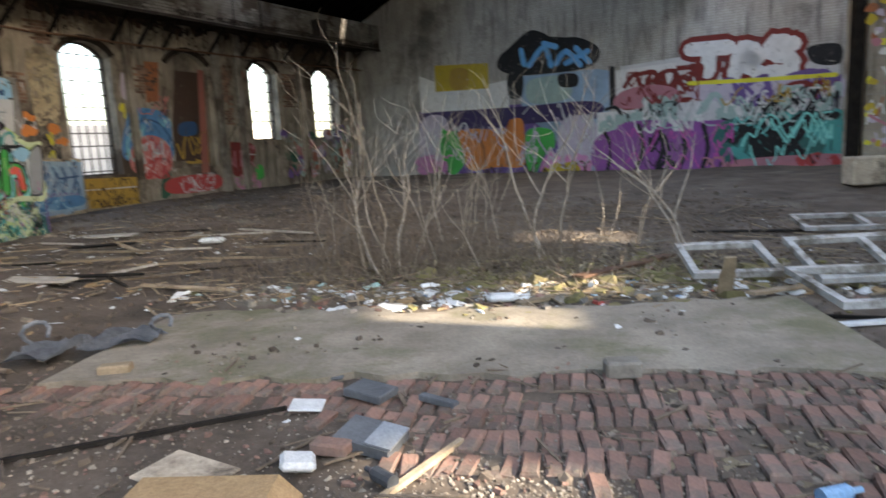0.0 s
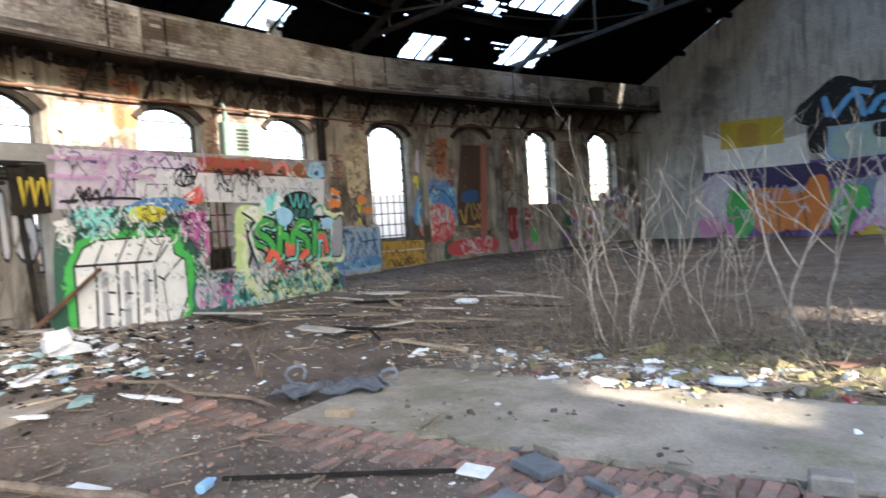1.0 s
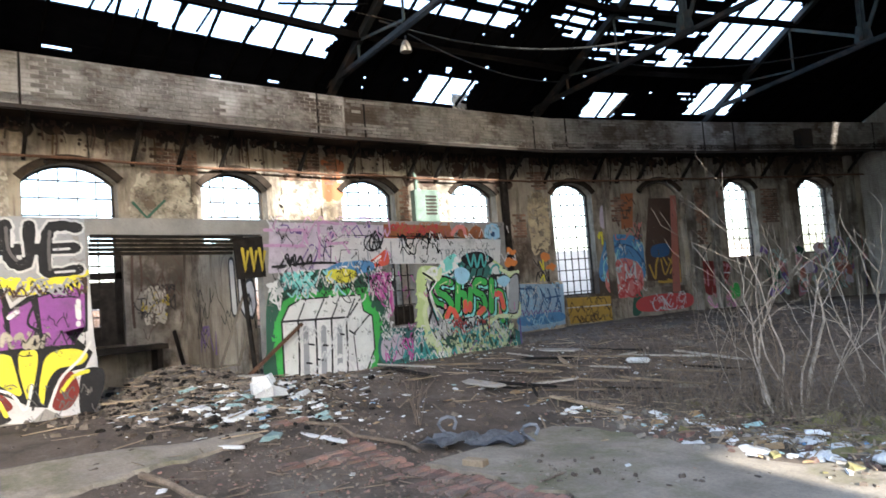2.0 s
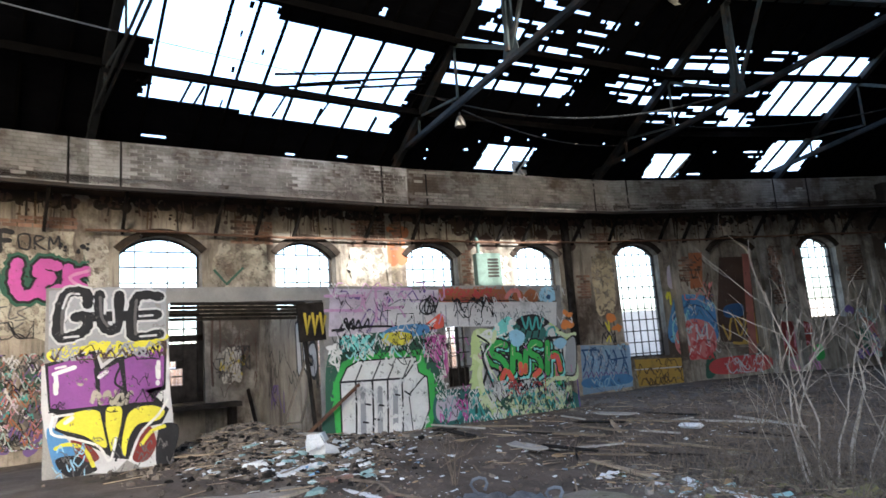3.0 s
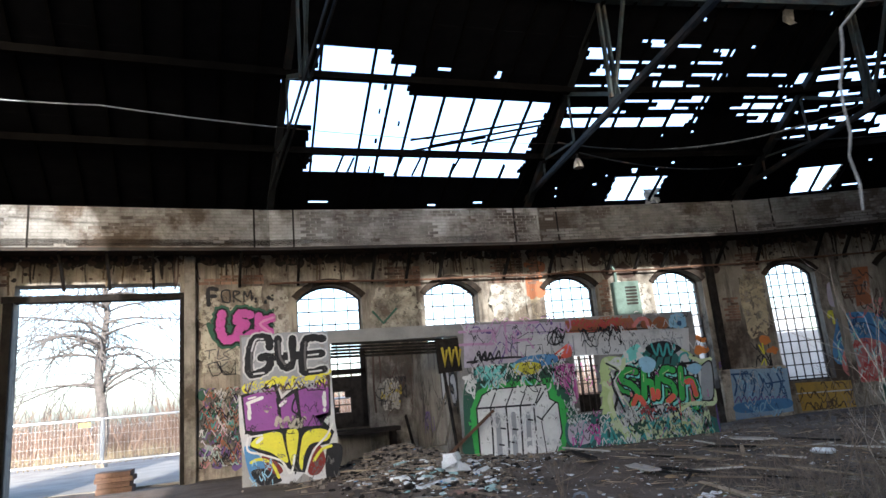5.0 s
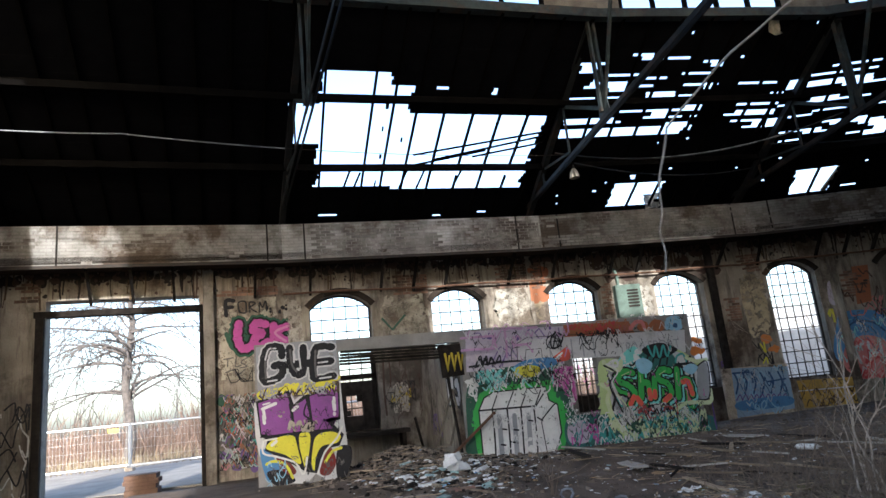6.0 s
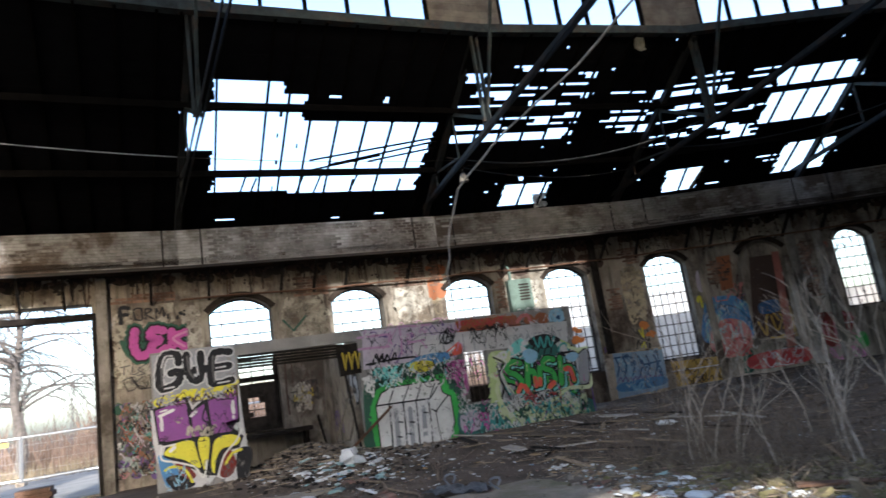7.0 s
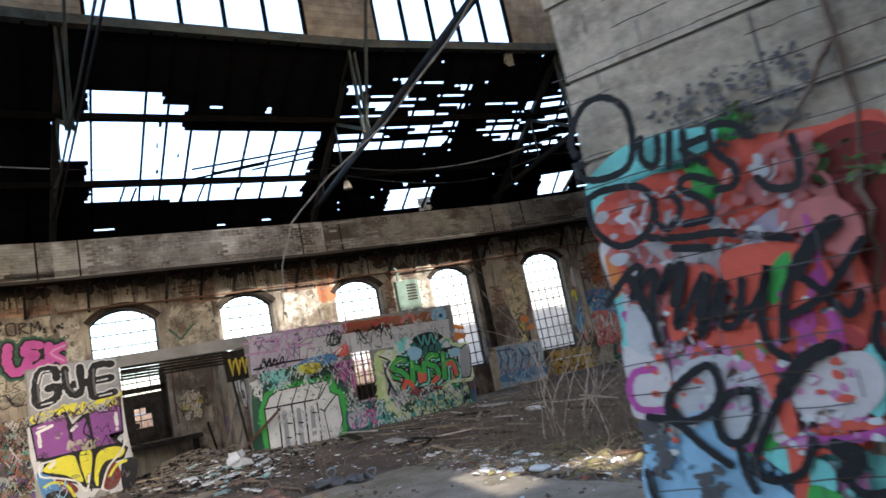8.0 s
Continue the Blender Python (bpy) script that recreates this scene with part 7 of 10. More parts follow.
    g.fill("lightblue", [(8.07, 1.84), (8.25, 1.93), (8.40, 1.82), (8.31, 1.62), (8.11, 1.58)], 1)
    g.scribble("teal", 0.06, 12, 0.25, [(7.26, 2.00), (9.45, 0.58)], 150)
    g.scribble("white", 0.05, 20, 0.2, [(7.26, 2.00), (9.43, 0.46)], 113)
    g.scribble("black", 0.04, 22, 0.25, [(7.26, 1.94), (9.46, 0.64)], 112)
    g.line("black", 0.25, [(7.89, 1.59), (7.71, 1.72), (7.54, 1.64), (7.54, 1.41), (7.79, 1.28), (7.94, 1.02)], 1)
    g.line("black", 0.25, [(8.01, 1.68), (8.14, 1.37), (8.16, 1.00)], 1)
    g.line("black", 0.25, [(8.22, 1.37), (8.37, 1.45), (8.39, 1.01)], 1)
    g.line("black", 0.25, [(8.56, 1.56), (8.57, 1.04)], 1)
    g.line("black", 0.25, [(8.88, 1.58), (8.67, 1.53), (8.70, 1.34), (8.90, 1.18), (8.92, 0.95)], 1)
    g.line("black", 0.25, [(9.13, 1.67), (9.13, 1.31), (9.29, 0.85)], 1)
    g.line("green", 0.15, [(7.89, 1.59), (7.71, 1.72), (7.54, 1.64), (7.54, 1.41), (7.79, 1.28), (7.94, 1.02)], 1)
    g.line("green", 0.15, [(8.01, 1.68), (8.14, 1.37), (8.16, 1.00)], 1)
    g.line("green", 0.15, [(8.22, 1.37), (8.37, 1.45), (8.39, 1.01)], 1)
    g.line("green", 0.15, [(8.56, 1.56), (8.57, 1.04)], 1)
    g.line("green", 0.15, [(8.88, 1.58), (8.67, 1.53), (8.70, 1.34), (8.90, 1.18), (8.92, 0.95)], 1)
    g.line("green", 0.15, [(9.13, 1.67), (9.13, 1.31), (9.29, 0.85)], 1)
    g.line("salmon", 0.12, [(7.79, 1.26), (7.87, 1.09), (8.05, 1.01)], 1)
    g.line("salmon", 0.12, [(8.20, 1.25), (8.27, 0.97)], 1)
    g.line("salmon", 0.12, [(8.51, 1.23), (8.53, 0.97)], 1)
    g.line("salmon", 0.12, [(8.70, 1.15), (8.87, 0.95)], 1)
    g.line("salmon", 0.12, [(9.14, 1.35), (9.27, 1.30), (9.25, 0.97)], 1)
    g.line("teal", 0.05, [(7.44, 1.30), (7.56, 1.02)], 1)
    g.line("black", 0.06, [(7.29, 1.82), (7.44, 1.30), (7.33, 0.92), (7.62, 0.64)], 1)
    g.line("black", 0.06, [(9.06, 1.79), (9.58, 1.70), (9.43, 0.99), (8.91, 0.88)], 1)
    g.line("black", 0.05, [(7.62, 0.64), (8.18, 0.70), (8.91, 0.88)], 1)
    g.line("white", 0.04, [(7.36, 1.71), (7.49, 1.30)], 1)
    g.scribble("teal", 0.05, 8, 0.25, [(7.44, 1.82), (8.17, 1.60)], 131)
    g.scribble("black", 0.03, 8, 0.2, [(7.66, 0.95), (8.87, 0.62)], 132)
    g.line("lightblue", 0.03, [(7.63, 1.68), (7.76, 1.65)], 1)
    g.line("lightblue", 0.03, [(8.70, 1.50), (8.81, 1.52)], 1)
    g.line("lightblue", 0.03, [(9.15, 1.62), (9.16, 1.47)], 1)
    g.fill("limelight", [(7.18, 0.74), (7.33, 0.86), (7.44, 0.70), (7.25, 0.47)], 0)
    g.fill("lime", [(7.41, 0.72), (7.56, 0.78), (7.68, 0.68), (7.47, 0.34)], 0)
    g.fill("limelight", [(7.65, 0.70), (7.81, 0.82), (7.92, 0.66), (7.69, 0.21)], 0)
    g.fill("lime", [(7.90, 0.68), (8.04, 0.74), (8.17, 0.64), (7.97, 0.41)], 0)
    g.fill("limelight", [(8.14, 0.66), (8.30, 0.79), (8.41, 0.62), (8.19, 0.27)], 0)
    g.fill("lime", [(8.39, 0.64), (8.54, 0.70), (8.66, 0.60), (8.42, 0.14)], 0)
    g.fill("limelight", [(8.64, 0.62), (8.80, 0.75), (8.92, 0.57), (8.71, 0.34)], 0)
    g.fill("lime", [(8.89, 0.60), (9.05, 0.66), (9.18, 0.55), (8.94, 0.21)], 0)
    g.fill("limelight", [(9.15, 0.58), (9.32, 0.71), (9.44, 0.53), (9.18, 0.07)], 0)
    g.fill("lime", [(7.17, 1.89), (7.39, 1.92), (7.29, 1.77), (7.07, 1.76)], 0)
    g.fill("lime", [(7.15, 1.76), (7.37, 1.80), (7.27, 1.64), (7.11, 1.63)], 0)
    g.fill("lime", [(7.14, 1.64), (7.35, 1.67), (7.25, 1.52), (7.04, 1.51)], 0)
    g.fill("lime", [(7.12, 1.52), (7.34, 1.55), (7.24, 1.40), (7.08, 1.38)], 0)
    g.fill("lime", [(7.10, 1.39), (7.32, 1.42), (7.22, 1.27), (7.01, 1.26)], 0)
    g.fill("lime", [(7.09, 1.27), (7.31, 1.30), (7.21, 1.15), (7.05, 1.14)], 0)
    g.fill("lime", [(7.07, 1.15), (7.29, 1.18), (7.19, 1.03), (6.98, 1.02)], 0)
    g.fill("lime", [(7.06, 1.03), (7.27, 1.06), (7.17, 0.91), (7.01, 0.90)], 0)
    g.scribble("black", 0.025, 20, 0.15, [(7.11, 0.82), (9.37, 0.12)], 114)
    g.scribble("white", 0.025, 20, 0.15, [(6.48, 0.93), (9.36, 0.06)], 115)
    g.scribble("teal", 0.03, 14, 0.15, [(6.48, 0.93), (9.36, 0.06)], 151)
    g.scribble("pink", 0.02, 10, 0.15, [(7.31, 1.31), (9.50, 0.05)], 152)
    g.blots("darkgreen", 10, 0.12, [(7.61, 0.56), (9.49, 0.02)], 116)
    g.scribble("lightblue", 0.03, 6, 0.25, [(8.08, 1.01), (9.02, 0.67)], 12)
    g.blots("orange", 5, 0.1, [(9.55, 2.38), (9.78, 1.97)], 13)
    g.scribble("violet", 0.03, 4, 0.3, [(9.77, 1.15), (9.79, 0.32)], 14)
    g.line("black", 0.24, [(7.98, 1.65), (7.74, 1.70), (7.61, 1.52), (7.83, 1.39), (7.95, 1.20), (7.79, 1.00)], 1)
    g.line("black", 0.24, [(8.18, 1.66), (8.09, 1.10)], 1)
    g.line("black", 0.24, [(8.13, 1.38), (8.31, 1.41), (8.30, 1.07)], 1)
    g.line("black", 0.24, [(8.49, 1.49), (8.43, 1.08)], 1)
    g.line("black", 0.24, [(8.89, 1.61), (8.68, 1.66), (8.59, 1.47), (8.81, 1.34), (8.84, 1.10), (8.64, 0.98)], 1)
    g.line("black", 0.24, [(9.09, 1.64), (9.02, 1.02)], 1)
    g.line("black", 0.24, [(9.07, 1.35), (9.33, 1.38), (9.38, 1.04)], 1)
    g.line("turquoise", 0.18, [(7.98, 1.65), (7.74, 1.70), (7.61, 1.52), (7.83, 1.39), (7.95, 1.20), (7.79, 1.00)], 1)
    g.line("turquoise", 0.18, [(8.18, 1.66), (8.09, 1.10)], 1)
    g.line("turquoise", 0.18, [(8.13, 1.38), (8.31, 1.41), (8.30, 1.07)], 1)
    g.line("turquoise", 0.18, [(8.49, 1.49), (8.43, 1.08)], 1)
    g.line("turquoise", 0.18, [(8.89, 1.61), (8.68, 1.66), (8.59, 1.47), (8.81, 1.34), (8.84, 1.10), (8.64, 0.98)], 1)
    g.line("turquoise", 0.18, [(9.09, 1.64), (9.02, 1.02)], 1)
    g.line("turquoise", 0.18, [(9.07, 1.35), (9.33, 1.38), (9.38, 1.04)], 1)
    g.line("black", 0.2, [(7.93, 1.70), (7.69, 1.75), (7.56, 1.57), (7.79, 1.44), (7.91, 1.25), (7.74, 1.05)], 1)
    g.line("black", 0.2, [(8.13, 1.72), (8.05, 1.16)], 1)
    g.line("black", 0.2, [(8.09, 1.44), (8.26, 1.46), (8.26, 1.13)], 1)
    g.line("black", 0.2, [(8.44, 1.54), (8.38, 1.14)], 1)
    g.line("black", 0.2, [(8.85, 1.67), (8.63, 1.71), (8.54, 1.52), (8.76, 1.39), (8.80, 1.16), (8.59, 1.03)], 1)
    g.line("black", 0.2, [(9.04, 1.69), (8.97, 1.08)], 1)
    g.line("black", 0.2, [(9.02, 1.40), (9.28, 1.44), (9.33, 1.10)], 1)
    g.line("green", 0.13, [(7.93, 1.70), (7.69, 1.75), (7.56, 1.57), (7.79, 1.44), (7.91, 1.25), (7.74, 1.05)], 1)
    g.line("green", 0.13, [(8.13, 1.72), (8.05, 1.16)], 1)
    g.line("green", 0.13, [(8.09, 1.44), (8.26, 1.46), (8.26, 1.13)], 1)
    g.line("green", 0.13, [(8.44, 1.54), (8.38, 1.14)], 1)
    g.line("green", 0.13, [(8.85, 1.67), (8.63, 1.71), (8.54, 1.52), (8.76, 1.39), (8.80, 1.16), (8.59, 1.03)], 1)
    g.line("green", 0.13, [(9.04, 1.69), (8.97, 1.08)], 1)
    g.line("green", 0.13, [(9.02, 1.40), (9.28, 1.44), (9.33, 1.10)], 1)
    g.line("orangered", 0.11, [(7.87, 1.20), (7.76, 1.05)], 1)
    g.line("orangered", 0.12, [(7.95, 1.16), (8.03, 1.01)], 1)
    g.line("orangered", 0.11, [(8.27, 1.30), (8.27, 1.12)], 1)
    g.line("orangered", 0.11, [(8.40, 1.26), (8.38, 1.14)], 1)
    g.line("orangered", 0.12, [(8.61, 1.04), (8.76, 1.13)], 1)
    g.line("orangered", 0.12, [(9.14, 1.40), (9.27, 1.39), (9.33, 1.12)], 1)
    g.line("lime", 0.02, [(7.65, 1.67), (7.84, 1.73)], 1)
    g.line("lime", 0.02, [(8.58, 1.61), (8.74, 1.68)], 1)
    g.line("lime", 0.02, [(8.10, 1.64), (8.09, 1.49)], 1)
    g.line("lime", 0.02, [(9.02, 1.61), (9.00, 1.46)], 1)
    g.line("limelight", 0.025, [(7.48, 1.30), (7.64, 1.06), (7.72, 0.90), (8.02, 0.85), (8.34, 0.96), (8.71, 0.90), (9.04, 0.96), (9.39, 0.92)], 1)
    g.fill("black", [(8.25, 2.18), (8.48, 2.28), (8.80, 2.29), (9.14, 2.14), (9.02, 2.04), (8.69, 1.95), (8.38, 2.04)], 1)
    g.line("teal", 0.05, [(8.41, 2.25), (8.50, 2.01), (8.60, 2.24), (8.66, 1.98), (8.80, 2.24), (8.85, 1.99), (8.98, 2.20)], 1)
    g.fill("turquoise", [(7.67, 2.05), (7.91, 2.22), (8.10, 2.27), (8.17, 2.08), (7.93, 1.96), (7.74, 1.89)], 1)
    g.blots("white", 9, 0.07, [(7.72, 2.15), (8.18, 1.95)], 410)
    g.fill("lightblue", [(8.04, 1.93), (8.25, 2.00), (8.45, 1.87), (8.33, 1.68), (8.11, 1.69)], 1)
    g.fill("lightblue", [(9.19, 1.68), (9.41, 1.78), (9.59, 1.69), (9.40, 1.54)], 1)
    g.line("white", 0.04, [(7.26, 1.92), (7.62, 1.87), (7.87, 1.91)], 1)
    g.line("limelight", 0.1, [(7.27, 1.99), (7.37, 1.86), (7.61, 1.80), (7.69, 1.97)], 1)
    g.line("limelight", 0.1, [(7.15, 1.52), (7.31, 1.38), (7.22, 1.14), (7.39, 0.64), (7.71, 0.41), (8.11, 0.67), (8.62, 0.74)], 1)
    g.line("limelight", 0.09, [(8.68, 0.73), (9.03, 0.91), (9.29, 0.94), (9.75, 0.91), (9.80, 1.17)], 1)
    g.line("limelight", 0.08, [(9.33, 1.92), (9.58, 1.82), (9.85, 1.84)], 1)
    g.fill("grey", [(9.59, 1.69), (9.83, 1.73), (9.74, 1.04), (9.47, 1.03)], 1)
    g.line("black", 0.03, [(9.59, 1.72), (9.85, 1.77), (9.76, 1.04), (9.47, 0.98)], 1)
    g.line("black", 0.04, [(7.26, 1.92), (7.54, 1.72), (7.33, 1.51), (7.50, 1.02), (7.68, 0.61), (7.89, 0.79), (8.38, 0.80), (8.71, 0.88)], 1)
    g.line("white", 0.03, [(7.32, 1.94), (7.57, 1.77), (7.39, 1.51), (7.54, 1.07)], 1)
    g.scribble("palegrey", 0.06, 12, 0.2, [(7.43, 0.98), (8.60, 0.64)], 411)
    g.scribble("black", 0.03, 14, 0.18, [(7.43, 0.98), (8.84, 0.51)], 412)
    g.scribble("white", 0.03, 14, 0.14, [(6.27, 0.87), (9.56, 0.25)], 413)
    g.scribble("teal", 0.06, 14, 0.2, [(6.61, 0.85), (9.54, 0.10)], 414)
    g.scribble("darkgreen", 0.06, 10, 0.2, [(7.27, 0.65), (9.54, 0.10)], 415)
    g.scribble("limelight", 0.04, 12, 0.16, [(7.77, 0.80), (9.56, 0.25)], 416)
    g.scribble("magenta", 0.03, 6, 0.2, [(6.27, 0.82), (6.89, 0.34)], 417)
    g.scribble("red", 0.03, 8, 0.12, [(7.80, 1.00), (8.87, 0.72)], 418)
    g.line("black", 0.03, [(4.37, 2.19), (4.48, 2.35), (4.52, 2.18), (4.61, 2.34), (4.63, 2.17), (4.71, 2.31), (4.78, 2.17), (4.90, 2.33), (4.91, 2.18)], 1)
    g.line("black", 0.035, [(6.22, 2.72), (6.38, 2.62), (6.28, 2.42), (6.10, 2.40), (6.11, 2.60), (6.24, 2.72)], 1)
    g.line("black", 0.03, [(6.13, 2.40), (6.25, 2.67), (6.32, 2.40)], 1)
    g.line("black", 0.025, [(6.15, 2.52), (6.35, 2.53)], 1)
    g.scribble("black", 0.025, 14, 0.14, [(6.71, 2.69), (7.73, 2.28)], 419)
    g.line("turquoise", 0.06, [(4.41, 2.02), (4.40, 1.85), (4.53, 1.89), (4.46, 2.03)], 1)
    g.line("turquoise", 0.06, [(4.60, 2.01), (4.60, 1.83)], 1)
    g.line("turquoise", 0.06, [(4.72, 2.03), (4.62, 1.93), (4.73, 1.83)], 1)
    g.line("turquoise", 0.06, [(4.90, 2.02), (4.79, 1.95), (4.88, 1.83)], 1)
    g.line("white", 0.03, [(4.18, 1.75), (4.33, 1.69), (4.27, 1.56), (4.16, 1.61), (4.21, 1.70)], 1)
    g.blots("white", 7, 0.06, [(4.14, 1.87), (4.39, 1.76)], 420)
    g.scribble("white", 0.025, 8, 0.12, [(4.16, 2.05), (4.31, 1.44)], 421)
    g.fill("yellow", [(5.30, 2.03), (5.52, 2.07), (5.76, 2.01), (5.70, 1.87), (5.47, 1.82), (5.31, 1.90)], 1)
    g.scribble("black", 0.02, 12, 0.12, [(5.50, 1.94), (6.53, 1.63)], 422)
    g.scribble("pink", 0.05, 8, 0.18, [(6.11, 1.95), (6.49, 1.29)], 423)
    g.scribble("magenta", 0.03, 8, 0.16, [(6.05, 1.91), (6.47, 1.15)], 424)
    g.scribble("white", 0.02, 10, 0.14, [(6.06, 2.00), (6.43, 0.81)], 425)
    g.blots("white", 6, 0.06, [(6.23, 0.97), (6.43, 0.81)], 426)
    g.scribble("red", 0.04, 10, 0.14, [(6.50, 2.84), (7.67, 2.70)], 427)
    g.line("salmon", 0.09, [(8.03, 2.66), (8.18, 2.79), (8.34, 2.79), (8.38, 2.65)], 1)
    g.line("rust", 0.09, [(8.47, 2.62), (8.69, 2.79), (8.82, 2.61)], 1)
    g.line("lightblue", 0.09, [(8.95, 2.61), (9.01, 2.80), (9.28, 2.82), (9.31, 2.61)], 1)
    g.blots("orange", 6, 0.07, [(9.54, 2.34), (9.76, 2.06)], 428)
    g.line("dustypink", 0.05, [(4.10, 2.74), (4.46, 2.74), (4.83, 2.73), (4.82, 2.60), (4.81, 2.48), (4.39, 2.49), (4.09, 2.49)], 1)
    g.line("dustypink", 0.05, [(5.05, 2.27), (5.08, 2.59), (5.10, 2.86), (5.43, 2.85), (5.81, 2.85)], 1)
    g.line("dustypink", 0.05, [(5.62, 2.52), (5.24, 2.52), (5.25, 2.68)], 1)
    g.scribble("black", 0.012, 40, 0.08, [(4.11, 2.91), (9.90, 2.13)], 430)
    g.scribble("palegrey", 0.02, 40, 0.1, [(4.12, 2.96), (9.76, 2.09)], 431)
    g.scribble("dustypink", 0.025, 16, 0.12, [(4.12, 2.96), (6.53, 2.18)], 432)
    g.scribble("black", 0.014, 60, 0.08, [(4.17, 2.19), (6.53, 1.63)], 433)
    g.scribble("white", 0.012, 30, 0.07, [(4.17, 2.19), (6.53, 1.63)], 434)
    g.scribble("darkgreen", 0.02, 20, 0.08, [(6.14, 1.70), (6.38, 0.34)], 435)
    g.scribble("white", 0.014, 60, 0.07, [(6.23, 0.97), (9.54, 0.10)], 436)
    g.scribble("black", 0.014, 70, 0.08, [(6.23, 0.97), (9.54, 0.10)], 437)
    g.scribble("smoke", 0.014, 30, 0.08, [(7.15, 1.05), (9.60, 0.45)], 438)
    g.scribble("limelight", 0.016, 36, 0.08, [(7.12, 0.85), (9.56, 0.25)], 439)
    g.scribble("teal", 0.018, 40, 0.08, [(6.22, 0.92), (9.54, 0.10)], 440)
    g.scribble("magenta", 0.014, 20, 0.08, [(6.06, 2.00), (9.56, 0.25)], 441)
    g.scribble("palegrey", 0.02, 30, 0.1, [(4.45, 1.25), (5.97, 0.10)], 442)
    g.scribble("rust", 0.02, 20, 0.1, [(6.50, 2.87), (7.91, 2.68)], 443)
    g.done()


paint_right()


def paint_form():
    g = Paint(BAYS[0], WALLS[0], 0.003, "black and pink lettering over dense small tags")
    g.patch("bone", 5.3, 6.8, 2.9, 4.35, 601)
    g.patch("cream", 5.25, 6.85, 2.5, 4.5, 602)
    g.done()


paint_form()


def paint_form_b():
    # Pale patches are plaster; the warm yellow ones paint in sunlight.
    g = Paint(BAYS[1], WALLS[1], 0.003, "pale plaster patches, the warm one standing in for sunlight")
    g.patch("bone", 0.0, 0.45, 2.9, 4.4, 603)
    g.patch("bone", 2.5, 3.65, 3.0, 4.2, 604)
    g.patch("cream", 2.45, 3.75, 2.9, 4.4, 605)
    g.patch("sunbutter", 5.75, 6.65, 3.4, 4.25, 606)
    g.patch("bone", 5.65, 6.75, 3.3, 4.35, 607)
    g.done()
    g = Paint(BAYS[2], WALLS[2], 0.002, "pale plaster between the windows with a painted sun patch")
    g.patch("sunbutter", 0.05, 0.32, 3.3, 4.2, 609)
    g.patch("bone", 2.1, 3.6, 3.0, 4.2, 610)
    g.done()
    g = Paint(BAYS[3], WALLS[3], 0.002, "bone plaster beside the tall window with a painted sun patch")
    g.patch("bone", 0.0, 0.7, 2.5, 4.3, 611)
    g.patch("sunbutter", 0.0, 0.7, 2.4, 4.3, 612)
    g.done()


paint_form_b()


